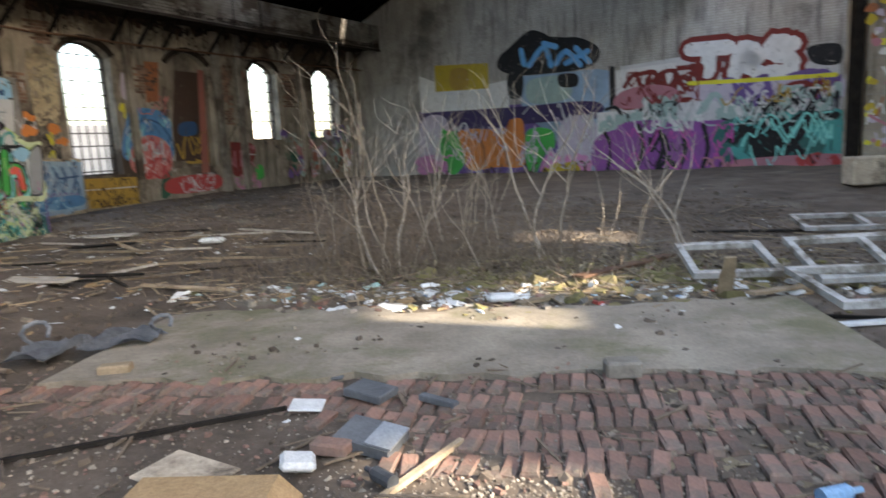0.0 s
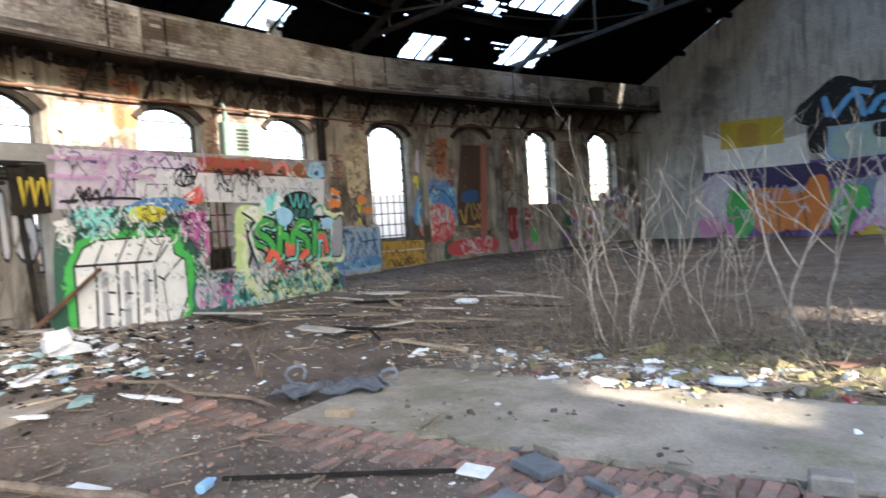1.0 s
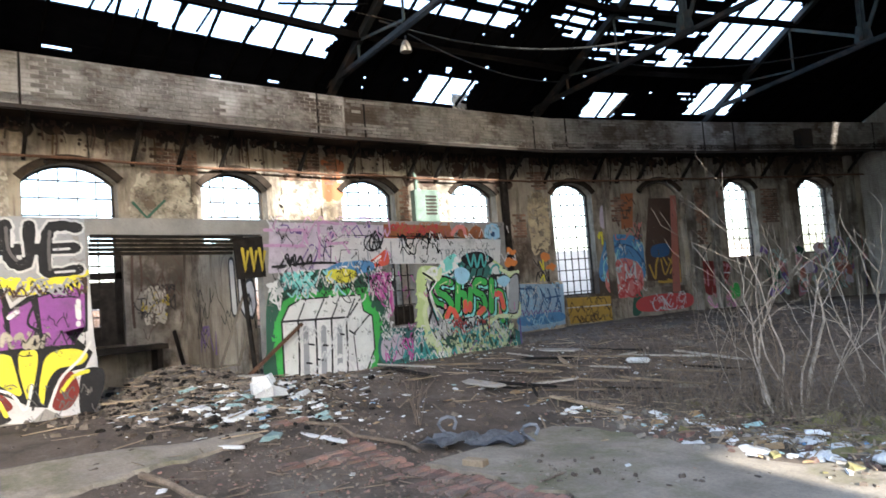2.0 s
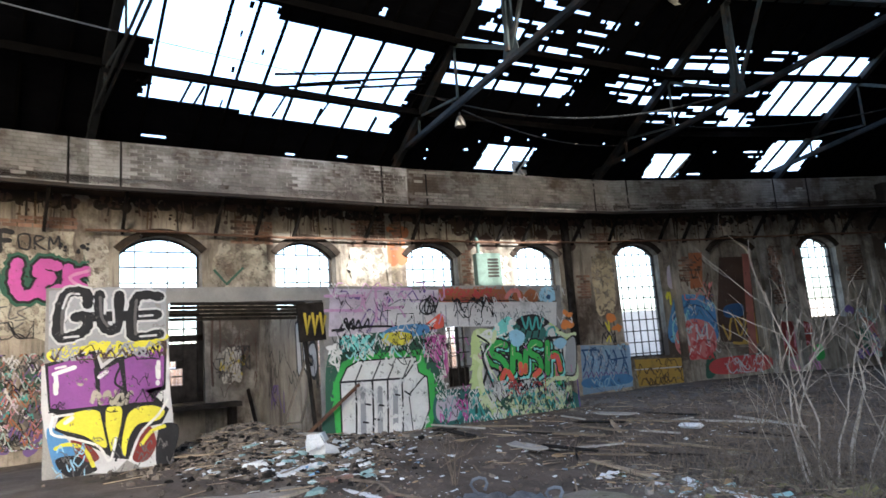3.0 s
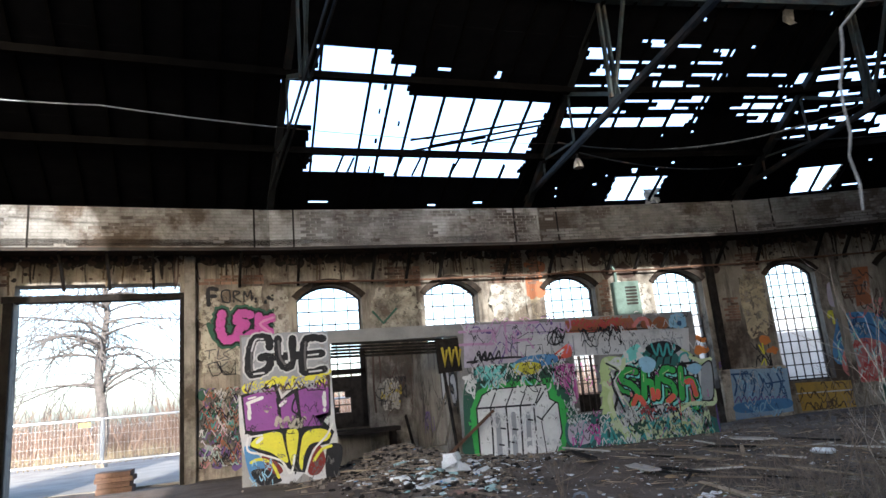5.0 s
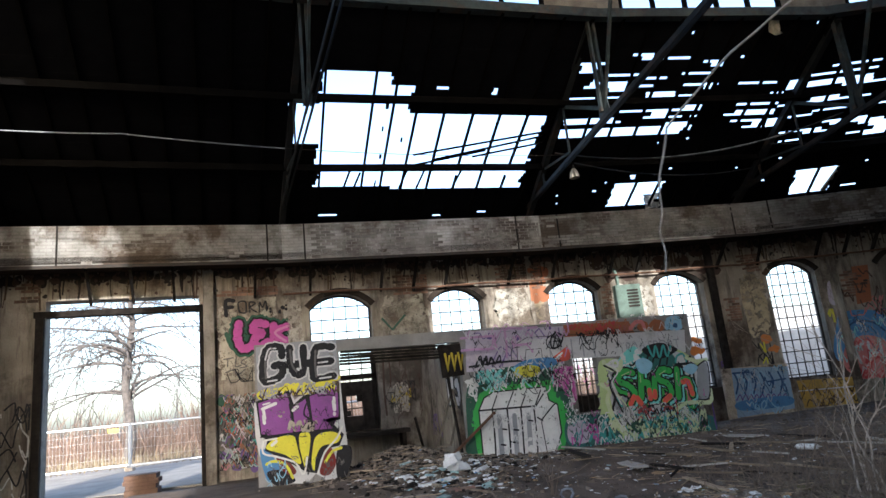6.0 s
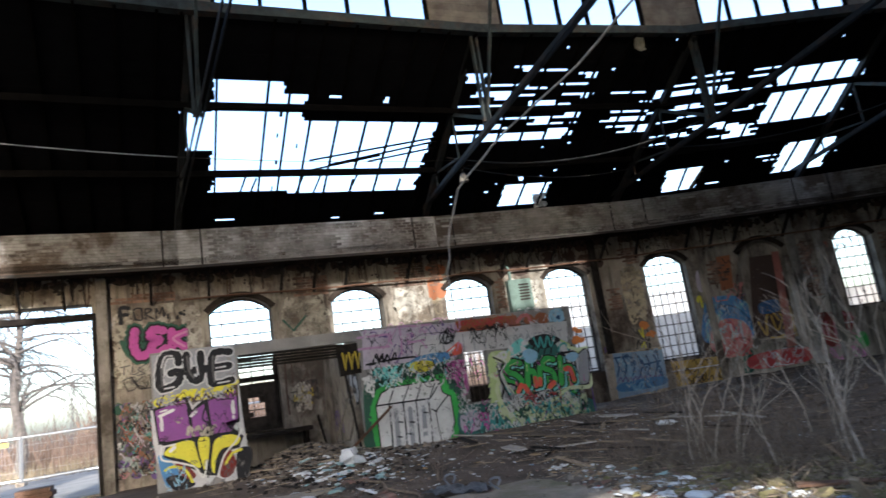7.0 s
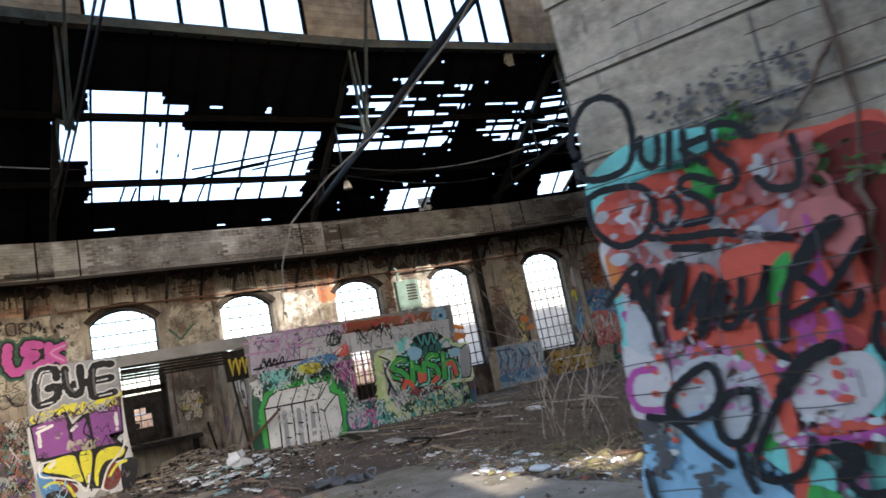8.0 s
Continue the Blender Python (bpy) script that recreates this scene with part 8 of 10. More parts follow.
def paint_gateway_side():
    # the wall between the gateway and the first window runs over two bays
    g = Paint(BAYS[0], WALLS[0], 0.006, "black letters, pink letters and dense tags on plaster")
    g.line("darkgreen", 0.42, [(5.82, 3.86), (5.78, 3.50), (5.90, 3.24), (6.13, 3.31)], 1)
    g.line("darkgreen", 0.42, [(6.46, 3.81), (6.23, 3.85), (6.16, 3.67), (6.37, 3.59), (6.17, 3.45), (6.27, 3.25), (6.49, 3.37)], 1)
    g.line("darkgreen", 0.42, [(6.65, 3.77), (6.65, 3.40)], 1)
    g.line("darkgreen", 0.42, [(7.00, 3.73), (6.68, 3.59), (6.93, 3.36)], 1)
    g.line("darkgreen", 0.1, [(5.52, 3.63), (5.63, 3.32), (5.80, 3.17)], 1)
    g.line("darkgreen", 0.08, [(5.73, 3.75), (5.69, 4.00)], 1)
    g.line("darkgreen", 0.08, [(7.04, 3.69), (7.20, 3.65)], 1)
    g.line("black", 0.3, [(5.82, 3.86), (5.78, 3.50), (5.90, 3.24), (6.13, 3.31)], 1)
    g.line("black", 0.3, [(6.46, 3.81), (6.23, 3.85), (6.16, 3.67), (6.37, 3.59), (6.17, 3.45), (6.27, 3.25), (6.49, 3.37)], 1)
    g.line("black", 0.3, [(6.65, 3.77), (6.65, 3.40)], 1)
    g.line("black", 0.3, [(7.00, 3.73), (6.68, 3.59), (6.93, 3.36)], 1)
    g.line("magenta", 0.2, [(5.82, 3.86), (5.78, 3.50), (5.90, 3.24), (6.13, 3.31)], 1)
    g.line("magenta", 0.2, [(6.46, 3.81), (6.23, 3.85), (6.16, 3.67), (6.37, 3.59), (6.17, 3.45), (6.27, 3.25), (6.49, 3.37)], 1)
    g.line("magenta", 0.2, [(6.65, 3.77), (6.65, 3.40)], 1)
    g.line("magenta", 0.2, [(7.00, 3.73), (6.68, 3.59), (6.93, 3.36)], 1)
    g.line("pink", 0.06, [(7.00, 3.73), (6.68, 3.59), (6.93, 3.36)], 1)
    g.line("black", 0.1, [(5.53, 4.08), (5.53, 4.44), (5.71, 4.44)], 1)
    g.line("black", 0.09, [(5.53, 4.28), (5.68, 4.28)], 1)
    g.line("black", 0.035, [(5.84, 4.15), (5.82, 4.38), (5.99, 4.40), (5.99, 4.13), (5.84, 4.15)], 1)
    g.line("black", 0.035, [(6.09, 4.13), (6.09, 4.38), (6.23, 4.35), (6.10, 4.25), (6.25, 4.13)], 1)
    g.line("black", 0.035, [(6.32, 4.13), (6.33, 4.38), (6.40, 4.24), (6.48, 4.40), (6.50, 4.15)], 1)
    g.blots("black", 5, 0.07, [(6.79, 4.30), (7.00, 4.07)], 22)
    g.line("smoke", 0.025, [(5.44, 3.01), (5.67, 3.04)], 1)
    g.line("smoke", 0.025, [(5.54, 3.00), (5.53, 2.83)], 1)
    g.line("smoke", 0.025, [(5.74, 3.03), (5.71, 2.82), (5.84, 2.84)], 1)
    g.line("smoke", 0.025, [(6.00, 3.02), (5.84, 2.92), (5.97, 2.81), (5.81, 2.78)], 1)
    g.line("smoke", 0.025, [(5.48, 2.69), (5.68, 2.75), (5.74, 2.61), (5.94, 2.74)], 1)
    g.scribble("black", 0.02, 5, 0.25, [(5.4, 2.75), (6.1, 2.45)], 21)
    g.blots("black", 3, 0.07, [(6.5, 4.1), (6.6, 4.25)], 22)
    g.blots("smoke", 30, 0.2, [(5.3, 0.4), (6.8, 2.0)], 30)
    g.blots("grey", 10, 0.14, [(5.4, 0.5), (6.8, 1.9)], 31)
    g.blots("darkgreen", 10, 0.16, [(5.4, 1.6), (6.8, 2.1)], 32)
    g.blots("violet", 8, 0.14, [(5.4, 0.4), (6.8, 0.8)], 33)
    for k, c in enumerate(("black", "lilac", "black", "smoke", "darkgreen", "violet", "teal", "black", "rose", "palegrey", "rust", "black", "mintgrey", "smoke", "reddish", "black")):
        g.scribble(c, 0.02, 24, 0.1, [(5.3, 0.45), (6.85, 2.15)], 50 + k)
    g.scribble("white", 0.025, 8, 0.25, [(0.5, 0.4), (1.4, 2.2)], 70)
    g.scribble("black", 0.03, 8, 0.4, [(0.4, 0.4), (1.4, 2.4)], 71)
    g.done()
    g = Paint(BAYS[1], WALLS[1], 0.006, "dense small tags on plaster")
    for k, c in enumerate(("smoke", "teal", "black", "white", "violet", "rose", "black")):
        g.scribble(c, 0.018, 12, 0.14, [(0.02, 0.5), (0.6, 2.2)], 80 + k)
    g.line("darkgreen", 0.06, [(2.5, 3.75), (2.75, 3.45), (3.1, 3.8)], 0)
    g.done()


paint_gateway_side()


def paint_room():
    side = Side((-12.16, 3.6), (-12.16, 4.7))
    g = Paint(side, WALLS[1], 0.004, "yellow patch and small black tags on torn plaster")
    g.scribble("darkyellow", 0.07, 6, 0.2, [(0.25, 1.45), (0.75, 2.0)], 201)
    g.patch("bone", 0.3, 0.75, 1.3, 2.1, 206)
    for s, z in ((0.45, 1.98), (0.2, 1.72), (0.2, 1.45)):
        g.line("black", 0.02, [(s, z + 0.12), (s + 0.14, z + 0.13)], 0)
        g.line("black", 0.02, [(s + 0.07, z + 0.13), (s + 0.06, z)], 0)
        g.line("black", 0.02, [(s + 0.16, z + 0.1), (s + 0.16, z), (s + 0.21, z + 0.05), (s + 0.23, z)], 0)
        g.line("black", 0.02, [(s + 0.27, z + 0.04), (s + 0.33, z + 0.06), (s + 0.28, z), (s + 0.36, z + 0.01)], 0)
    g.line("umber", 0.04, [(0.28, 2.7), (0.29, 2.3), (0.27, 2.0)], 1)
    g.scribble("umber", 0.015, 14, 0.3, [(0.1, 1.0), (1.05, 2.7)], 207)
    g.line("umber", 0.05, [(0.12, 1.3), (0.1, 1.9), (0.13, 2.7)], 1)
    g.scribble("black", 0.02, 8, 0.14, [(0.1, 1.4), (0.9, 2.1)], 202)
    g.done()
    side = Side((-12.0, 4.72), (-8.6, 4.72))
    g = Paint(side, WALLS[1], 0.004, "grey outlined letters and tags on the side wall")
    for c, w in (("black", 0.3), ("palegrey", 0.18)):
        g.line(c, w, [(2.3, 2.3), (2.35, 1.5)], 1)
        g.line(c, w, [(3.1, 2.2), (2.75, 2.25), (2.7, 1.6), (3.1, 1.5), (3.1, 1.85), (2.95, 1.85)], 1)
    g.scribble("violet", 0.04, 7, 0.25, [(0.4, 0.7), (1.4, 1.2)], 204)
    g.scribble("black", 0.025, 12, 0.3, [(0.2, 0.8), (3.2, 2.5)], 205)
    g.done()
    side = Side((-8.295, 4.3), (-8.295, 4.75))
    g = Paint(side, HANG[0], 0.004, "yellow letters")
    for s in (0.08, 0.22, 0.36):
        g.line("darkyellow", 0.05, [(s - 0.04, 2.45), (s, 2.1), (s + 0.05, 2.4)], 0)
    g.done()


paint_room()


def paint_second_pillar():
    g = Paint(Side((6.75, 14.3), (7.65, 14.3)), PILLAR_TWO, 0.012, "yellow, lilac and white paint on brown render")
    for k, c in enumerate(("rust", "lilac", "yellow", "white", "rose", "darkyellow")):
        g.blots(c, 9, 0.1, [(0.05, 0.9), (0.85, 4.6)], 210 + k)
        g.scribble(c, 0.05, 4, 0.3, [(0.05, 0.9), (0.85, 4.6)], 220 + k)
    g.done()


paint_second_pillar()


def paint_low():
    g = Paint(LOWSIDE, LOWWALL, 0.003, "pale blue paint with dark letters")
    g.fill("paleblue", [(0.28, 1.58), (1.96, 1.48), (1.92, 0.34), (0.20, 0.25)], 0)
    g.scribble("lightblue", 0.03, 12, 0.2, [(0.34, 1.52), (1.78, 0.27)], 124)
    g.scribble("navy", 0.03, 10, 0.2, [(0.34, 1.49), (1.77, 0.81)], 125)
    g.line("navy", 0.05, [(0.33, 1.44), (0.40, 1.18), (0.29, 0.89)], 1)
    g.line("navy", 0.05, [(0.59, 1.42), (0.66, 1.16), (0.54, 0.87)], 1)
    g.line("navy", 0.05, [(0.84, 1.41), (0.92, 1.14), (0.80, 0.85)], 1)
    g.line("navy", 0.05, [(1.10, 1.39), (1.17, 1.13), (1.05, 0.83)], 1)
    g.line("navy", 0.05, [(1.36, 1.38), (1.44, 1.11), (1.31, 0.81)], 1)
    g.line("navy", 0.05, [(1.63, 1.36), (1.70, 1.09), (1.58, 0.79)], 1)
    g.line("navy", 0.05, [(0.30, 1.44), (0.77, 1.43)], 1)
    g.line("navy", 0.04, [(1.25, 1.12), (1.82, 1.15)], 1)
    g.line("violet", 0.03, [(0.26, 0.71), (0.39, 0.85), (0.44, 0.67)], 1)
    g.line("violet", 0.03, [(0.43, 0.70), (0.56, 0.84), (0.60, 0.65)], 1)
    g.line("violet", 0.03, [(0.59, 0.68), (0.72, 0.82), (0.77, 0.64)], 1)
    g.line("violet", 0.03, [(0.75, 0.67), (0.88, 0.81), (0.93, 0.63)], 1)
    g.line("violet", 0.03, [(0.92, 0.66), (1.05, 0.80), (1.09, 0.61)], 1)
    g.line("violet", 0.03, [(1.08, 0.65), (1.22, 0.79), (1.26, 0.60)], 1)
    g.line("violet", 0.03, [(1.25, 0.63), (1.38, 0.78), (1.43, 0.59)], 1)
    g.line("violet", 0.03, [(1.42, 0.62), (1.55, 0.76), (1.60, 0.58)], 1)
    g.line("violet", 0.03, [(1.58, 0.61), (1.72, 0.75), (1.77, 0.56)], 1)
    g.fill("blue", [(0.33, 0.67), (1.75, 0.69), (1.79, 0.44), (0.37, 0.43)], 1)
    g.scribble("lightblue", 0.03, 5, 0.2, [(0.45, 0.72), (1.61, 0.42)], 15)
    g.done()


paint_low()


def paint_bay_three():
    g = Paint(BAYS[3], WALLS[3], 0.003, "yellow, blue and red graffiti on the window piers")
    g.fill("ochre", [(1.04, 1.05), (2.72, 1.00), (2.78, 0.28), (1.10, 0.28)], 0)
    g.scribble("darkbrown", 0.03, 7, 0.25, [(1.13, 0.95), (2.61, 0.30)], 16)
    g.line("palegrey", 0.03, [(1.03, 0.76), (2.68, 0.74)], 1)
    g.fill("darkgreen", [(3.44, 1.01), (3.71, 1.00), (3.61, 0.42), (3.30, 0.38)], 1)
    g.fill("blue", [(2.46, 2.50), (2.75, 2.85), (3.74, 2.72), (3.90, 2.04), (3.73, 1.39), (2.30, 1.48)], 1)
    g.fill("palegrey", [(2.51, 2.13), (2.77, 2.36), (2.91, 2.10), (2.67, 1.79)], 1)
    g.fill("salmon", [(2.42, 1.31), (2.62, 1.92), (3.18, 2.12), (3.73, 1.85), (3.77, 1.22), (3.34, 0.96), (2.82, 0.93)], 1)
    g.line("palegrey", 0.07, [(2.78, 1.91), (2.89, 1.36)], 1)
    g.line("palegrey", 0.07, [(2.67, 1.75), (3.05, 1.89)], 1)
    g.line("palegrey", 0.07, [(3.20, 1.92), (3.18, 1.34)], 1)
    g.line("palegrey", 0.07, [(3.53, 1.93), (3.50, 1.34)], 1)
    g.line("palegrey", 0.07, [(3.18, 1.59), (3.51, 1.63)], 1)
    g.scribble("red", 0.05, 6, 0.3, [(2.62, 1.46), (3.61, 0.94)], 17)
    g.line("navy", 0.05, [(2.41, 2.13), (2.97, 2.52), (3.51, 2.43), (3.88, 1.96)], 1)
    g.line("cyan", 0.04, [(2.41, 1.48), (2.42, 1.97), (2.66, 2.28)], 1)
    g.scribble("yellow", 0.06, 2, 0.3, [(2.28, 2.94), (2.44, 2.60)], 18)
    g.scribble("salmon", 0.03, 5, 0.3, [(2.81, 3.20), (3.92, 2.71)], 19)
    g.scribble("black", 0.02, 2, 0.2, [(3.35, 2.83), (3.80, 2.55)], 20)
    g.fill("red", [(3.69, 0.87), (5.43, 0.88), (5.42, 0.45), (3.62, 0.45)], 1)
    g.scribble("palegrey", 0.03, 6, 0.25, [(3.78, 0.86), (5.31, 0.43)], 21)
    g.fill("reddish", [(5.09, 4.03), (5.32, 4.02), (5.15, 0.96), (4.85, 0.95)], 0)
    g.scribble("black", 0.03, 5, 0.3, [(-0.67, 2.32), (0.52, 1.52)], 22)
    g.blots("orange", 5, 0.14, [(0.32, 2.34), (0.67, 1.99)], 23)
    g.scribble("yellow", 0.04, 2, 0.2, [(0.01, 2.28), (0.36, 1.61)], 24)
    g.fill("rust", [(3.24, 4.12), (3.70, 4.13), (3.58, 3.07), (3.16, 3.01)], 0)
    g.fill("lilac", [(2.48, 3.73), (2.77, 3.71), (2.67, 3.12), (2.42, 3.14)], 1)
    g.done()


paint_bay_three()


def paint_blind():
    g = Paint(BAYS[3], WALLS[3], -0.216, "yellow and dark graffiti on the bricked window")
    g.fill("umber", [(4.43, 3.98), (5.47, 3.97), (5.42, 1.28), (3.96, 1.38)], 0)
    g.scribble("ochre", 0.07, 9, 0.5, [(4.15, 2.18), (5.37, 1.29)], 25)
    g.fill("navy", [(4.40, 2.44), (4.98, 2.50), (4.99, 2.14), (4.39, 2.11)], 1)
    g.done()


paint_blind()


def paint_bay_four():
    g = Paint(BAYS[4], WALLS[4], 0.003, "dark red heart and green tags on the wall")
    g.fill("darkred", [(0.10, 0.75), (-0.26, 1.24), (-0.35, 1.72), (-0.03, 1.87), (0.26, 1.58), (0.69, 1.82), (0.99, 1.63), (0.77, 1.09)], 1)
    g.line("rose", 0.05, [(-0.13, 1.66), (-0.04, 1.15)], 1)
    g.line("rose", 0.05, [(0.09, 1.56), (0.07, 1.06)], 1)
    g.line("rose", 0.05, [(0.35, 1.57), (0.31, 1.07)], 1)
    g.line("rose", 0.05, [(0.61, 1.66), (0.55, 1.11)], 1)
    g.line("palegrey", 0.03, [(0.65, 1.44), (0.95, 1.43)], 1)
    g.scribble("black", 0.03, 6, 0.35, [(-0.22, 2.43), (0.65, 1.89)], 26)
    g.scribble("pink", 0.04, 7, 0.3, [(-0.22, 0.71), (1.06, 0.32)], 27)
    g.fill("green", [(0.93, 1.00), (1.22, 1.06), (1.27, 0.67), (0.96, 0.59)], 1)
    g.scribble("reddish", 0.05, 3, 0.2, [(-0.49, 4.10), (0.77, 3.85)], 28)
    g.done()


paint_bay_four()


def paint_far_bay():
    g = Paint(BAYS[4], WALLS[4], 0.004, "pale green and rose tags low on the wall")
    for k, c in enumerate(("mintgrey", "darkgreen", "rose", "violet", "lilac", "reddish")):
        g.blots(c, 8, 0.22, [(2.4, 0.6), (6.6, 2.1)], 90 + k)
        g.scribble(c, 0.05, 5, 0.5, [(2.4, 0.6), (6.7, 2.4)], 100 + k)
    g.done()
    g = Paint(BAYS[2], WALLS[2], 0.004, "rust and green stains on plaster")
    g.blots("rust", 12, 0.2, [(0.0, 3.9), (0.4, 4.9)], 111)
    g.blots("umber", 16, 0.22, [(2.0, 4.4), (6.2, 5.1)], 112)
    g.scribble("violet", 0.04, 5, 0.5, [(5.3, 0.5), (5.6, 1.8)], 113)
    g.done()


paint_far_bay()


def paint_gable():
    g = Paint(GABLE, GABLE_WALL, 0.003, "long band of large graffiti pieces on whitewash")
    g.fill("violet", [(2.83, 2.71), (4.13, 2.72), (9.74, 2.68), (9.74, 0.31), (5.16, 0.25), (2.72, 0.47)], 0)
    g.fill("white", [(2.89, 4.05), (4.61, 3.37), (6.63, 3.58), (6.60, 2.50), (4.80, 2.54), (2.92, 2.66)], 0)
    g.fill("paleblue", [(7.12, 3.65), (9.83, 3.64), (10.22, 3.55), (10.25, 0.17), (9.74, 0.17), (9.74, 2.60), (7.09, 2.46)], 0)
    g.fill("darkviolet", [(2.92, 2.62), (5.03, 2.64), (6.70, 2.61), (9.74, 2.60), (9.70, 2.00), (7.46, 2.05), (4.78, 1.85), (3.15, 2.17)], 1)
    g.fill("lilac", [(2.91, 2.34), (4.00, 2.36), (4.04, 0.65), (2.83, 0.62)], 1)
    g.fill("lilac", [(8.55, 2.00), (9.70, 2.00), (9.71, 0.52), (8.56, 0.56)], 1)
    g.scribble("palegrey", 0.06, 12, 0.4, [(2.90, 2.23), (3.83, 1.12)], 29)
    g.scribble("palegrey", 0.06, 6, 0.4, [(8.37, 2.02), (9.68, 1.05)], 30)
    g.fill("darkyellow", [(3.61, 4.37), (5.84, 4.24), (5.83, 3.35), (3.59, 3.40)], 0)
    g.fill("ochre", [(4.30, 4.14), (4.97, 4.09), (4.95, 3.45), (4.30, 3.48)], 1)
    g.fill("orange", [(4.60, 1.91), (6.48, 1.86), (6.61, 2.16), (7.12, 2.12), (7.16, 0.98), (7.03, 0.49), (6.03, 0.52), (4.95, 0.42), (4.61, 1.09)], 1)
    g.line("rust", 0.1, [(5.22, 1.87), (5.52, 1.25), (5.56, 0.49)], 1)
    g.line("rust", 0.08, [(6.27, 1.80), (6.48, 0.54)], 1)
    g.fill("green", [(3.69, 1.34), (3.87, 2.04), (4.08, 1.57), (4.38, 2.00), (4.53, 1.30), (4.74, 0.77), (4.26, 0.27), (3.85, 0.57)], 1)
    g.fill("green", [(7.26, 1.73), (8.19, 1.74), (8.27, 1.12), (7.81, 1.14), (7.64, 0.36), (7.26, 0.41)], 1)
    g.line("palegrey", 0.1, [(7.34, 0.97), (7.62, 1.15), (7.45, 0.36)], 1)
    g.blots("pink", 10, 0.3, [(2.74, 0.84), (3.92, 0.44)], 31)
    g.blots("pink", 8, 0.3, [(7.99, 0.72), (9.71, 0.42)], 32)
    g.blots("darkyellow", 8, 0.3, [(7.98, 0.46), (9.70, 0.24)], 33)
    g.fill("black", [(6.24, 4.01), (6.35, 4.47), (6.95, 4.72), (7.15, 5.00), (7.57, 5.16), (8.08, 4.96), (8.25, 4.75), (9.11, 4.75), (9.84, 4.37), (9.88, 3.97), (9.43, 3.70), (8.23, 3.65), (6.93, 3.71)], 1)
    g.fill("black", [(6.61, 3.75), (7.16, 3.72), (7.10, 2.96), (6.63, 2.99)], 1)
    g.line("skyblue", 0.18, [(7.14, 4.54), (7.24, 4.04)], 1)
    g.line("skyblue", 0.18, [(7.41, 3.98), (7.98, 4.55), (8.23, 3.90)], 1)
    g.line("skyblue", 0.18, [(7.98, 4.67), (8.42, 4.51)], 1)
    g.line("skyblue", 0.18, [(8.41, 3.95), (8.77, 4.32), (9.26, 3.83)], 1)
    g.line("skyblue", 0.18, [(8.76, 3.93), (9.52, 4.25)], 1)
    g.line("skyblue", 0.18, [(9.11, 4.40), (9.56, 3.90)], 1)
    g.fill("mintgrey", [(7.42, 3.48), (8.75, 3.50), (8.84, 2.78), (7.44, 2.72)], 1)
    g.fill("black", [(8.51, 3.58), (9.13, 3.53), (9.12, 3.15), (8.54, 3.19)], 1)
    g.fill("black", [(10.22, 3.69), (10.41, 3.66), (10.43, 2.44), (10.24, 2.41)], 0)
    g.fill("white", [(10.44, 3.52), (12.34, 3.60), (12.34, 2.49), (10.46, 2.36)], 0)
    g.scribble("darkred", 0.12, 8, 0.7, [(10.53, 3.35), (12.31, 2.26)], 34)
    g.fill("rose", [(10.52, 2.77), (11.41, 2.99), (12.31, 2.80), (12.31, 2.30), (10.52, 2.32)], 1)
    g.fill("white", [(9.80, 2.22), (12.34, 2.25), (12.34, 0.05), (9.80, -0.04)], 0)
    g.scribble("black", 0.1, 7, 0.6, [(9.89, 2.33), (12.31, 1.79)], 35)
    g.scribble("mintgrey", 0.15, 8, 0.6, [(9.89, 2.07), (12.31, 1.39)], 36)
    g.fill("purple", [(9.88, 1.47), (12.34, 1.63), (12.34, 0.26), (9.90, 0.14)], 1)
    g.line("black", 0.12, [(10.07, 1.54), (10.27, 1.02), (10.11, 0.17)], 1)
    g.line("black", 0.14, [(11.11, 1.61), (11.25, 0.97), (11.07, 0.18)], 1)
    g.line("lilac", 0.1, [(10.66, 1.50), (10.73, 0.29)], 1)
    g.scribble("black", 0.1, 5, 0.6, [(11.40, 1.54), (12.31, 0.29)], 37)
    g.done()


paint_gable()


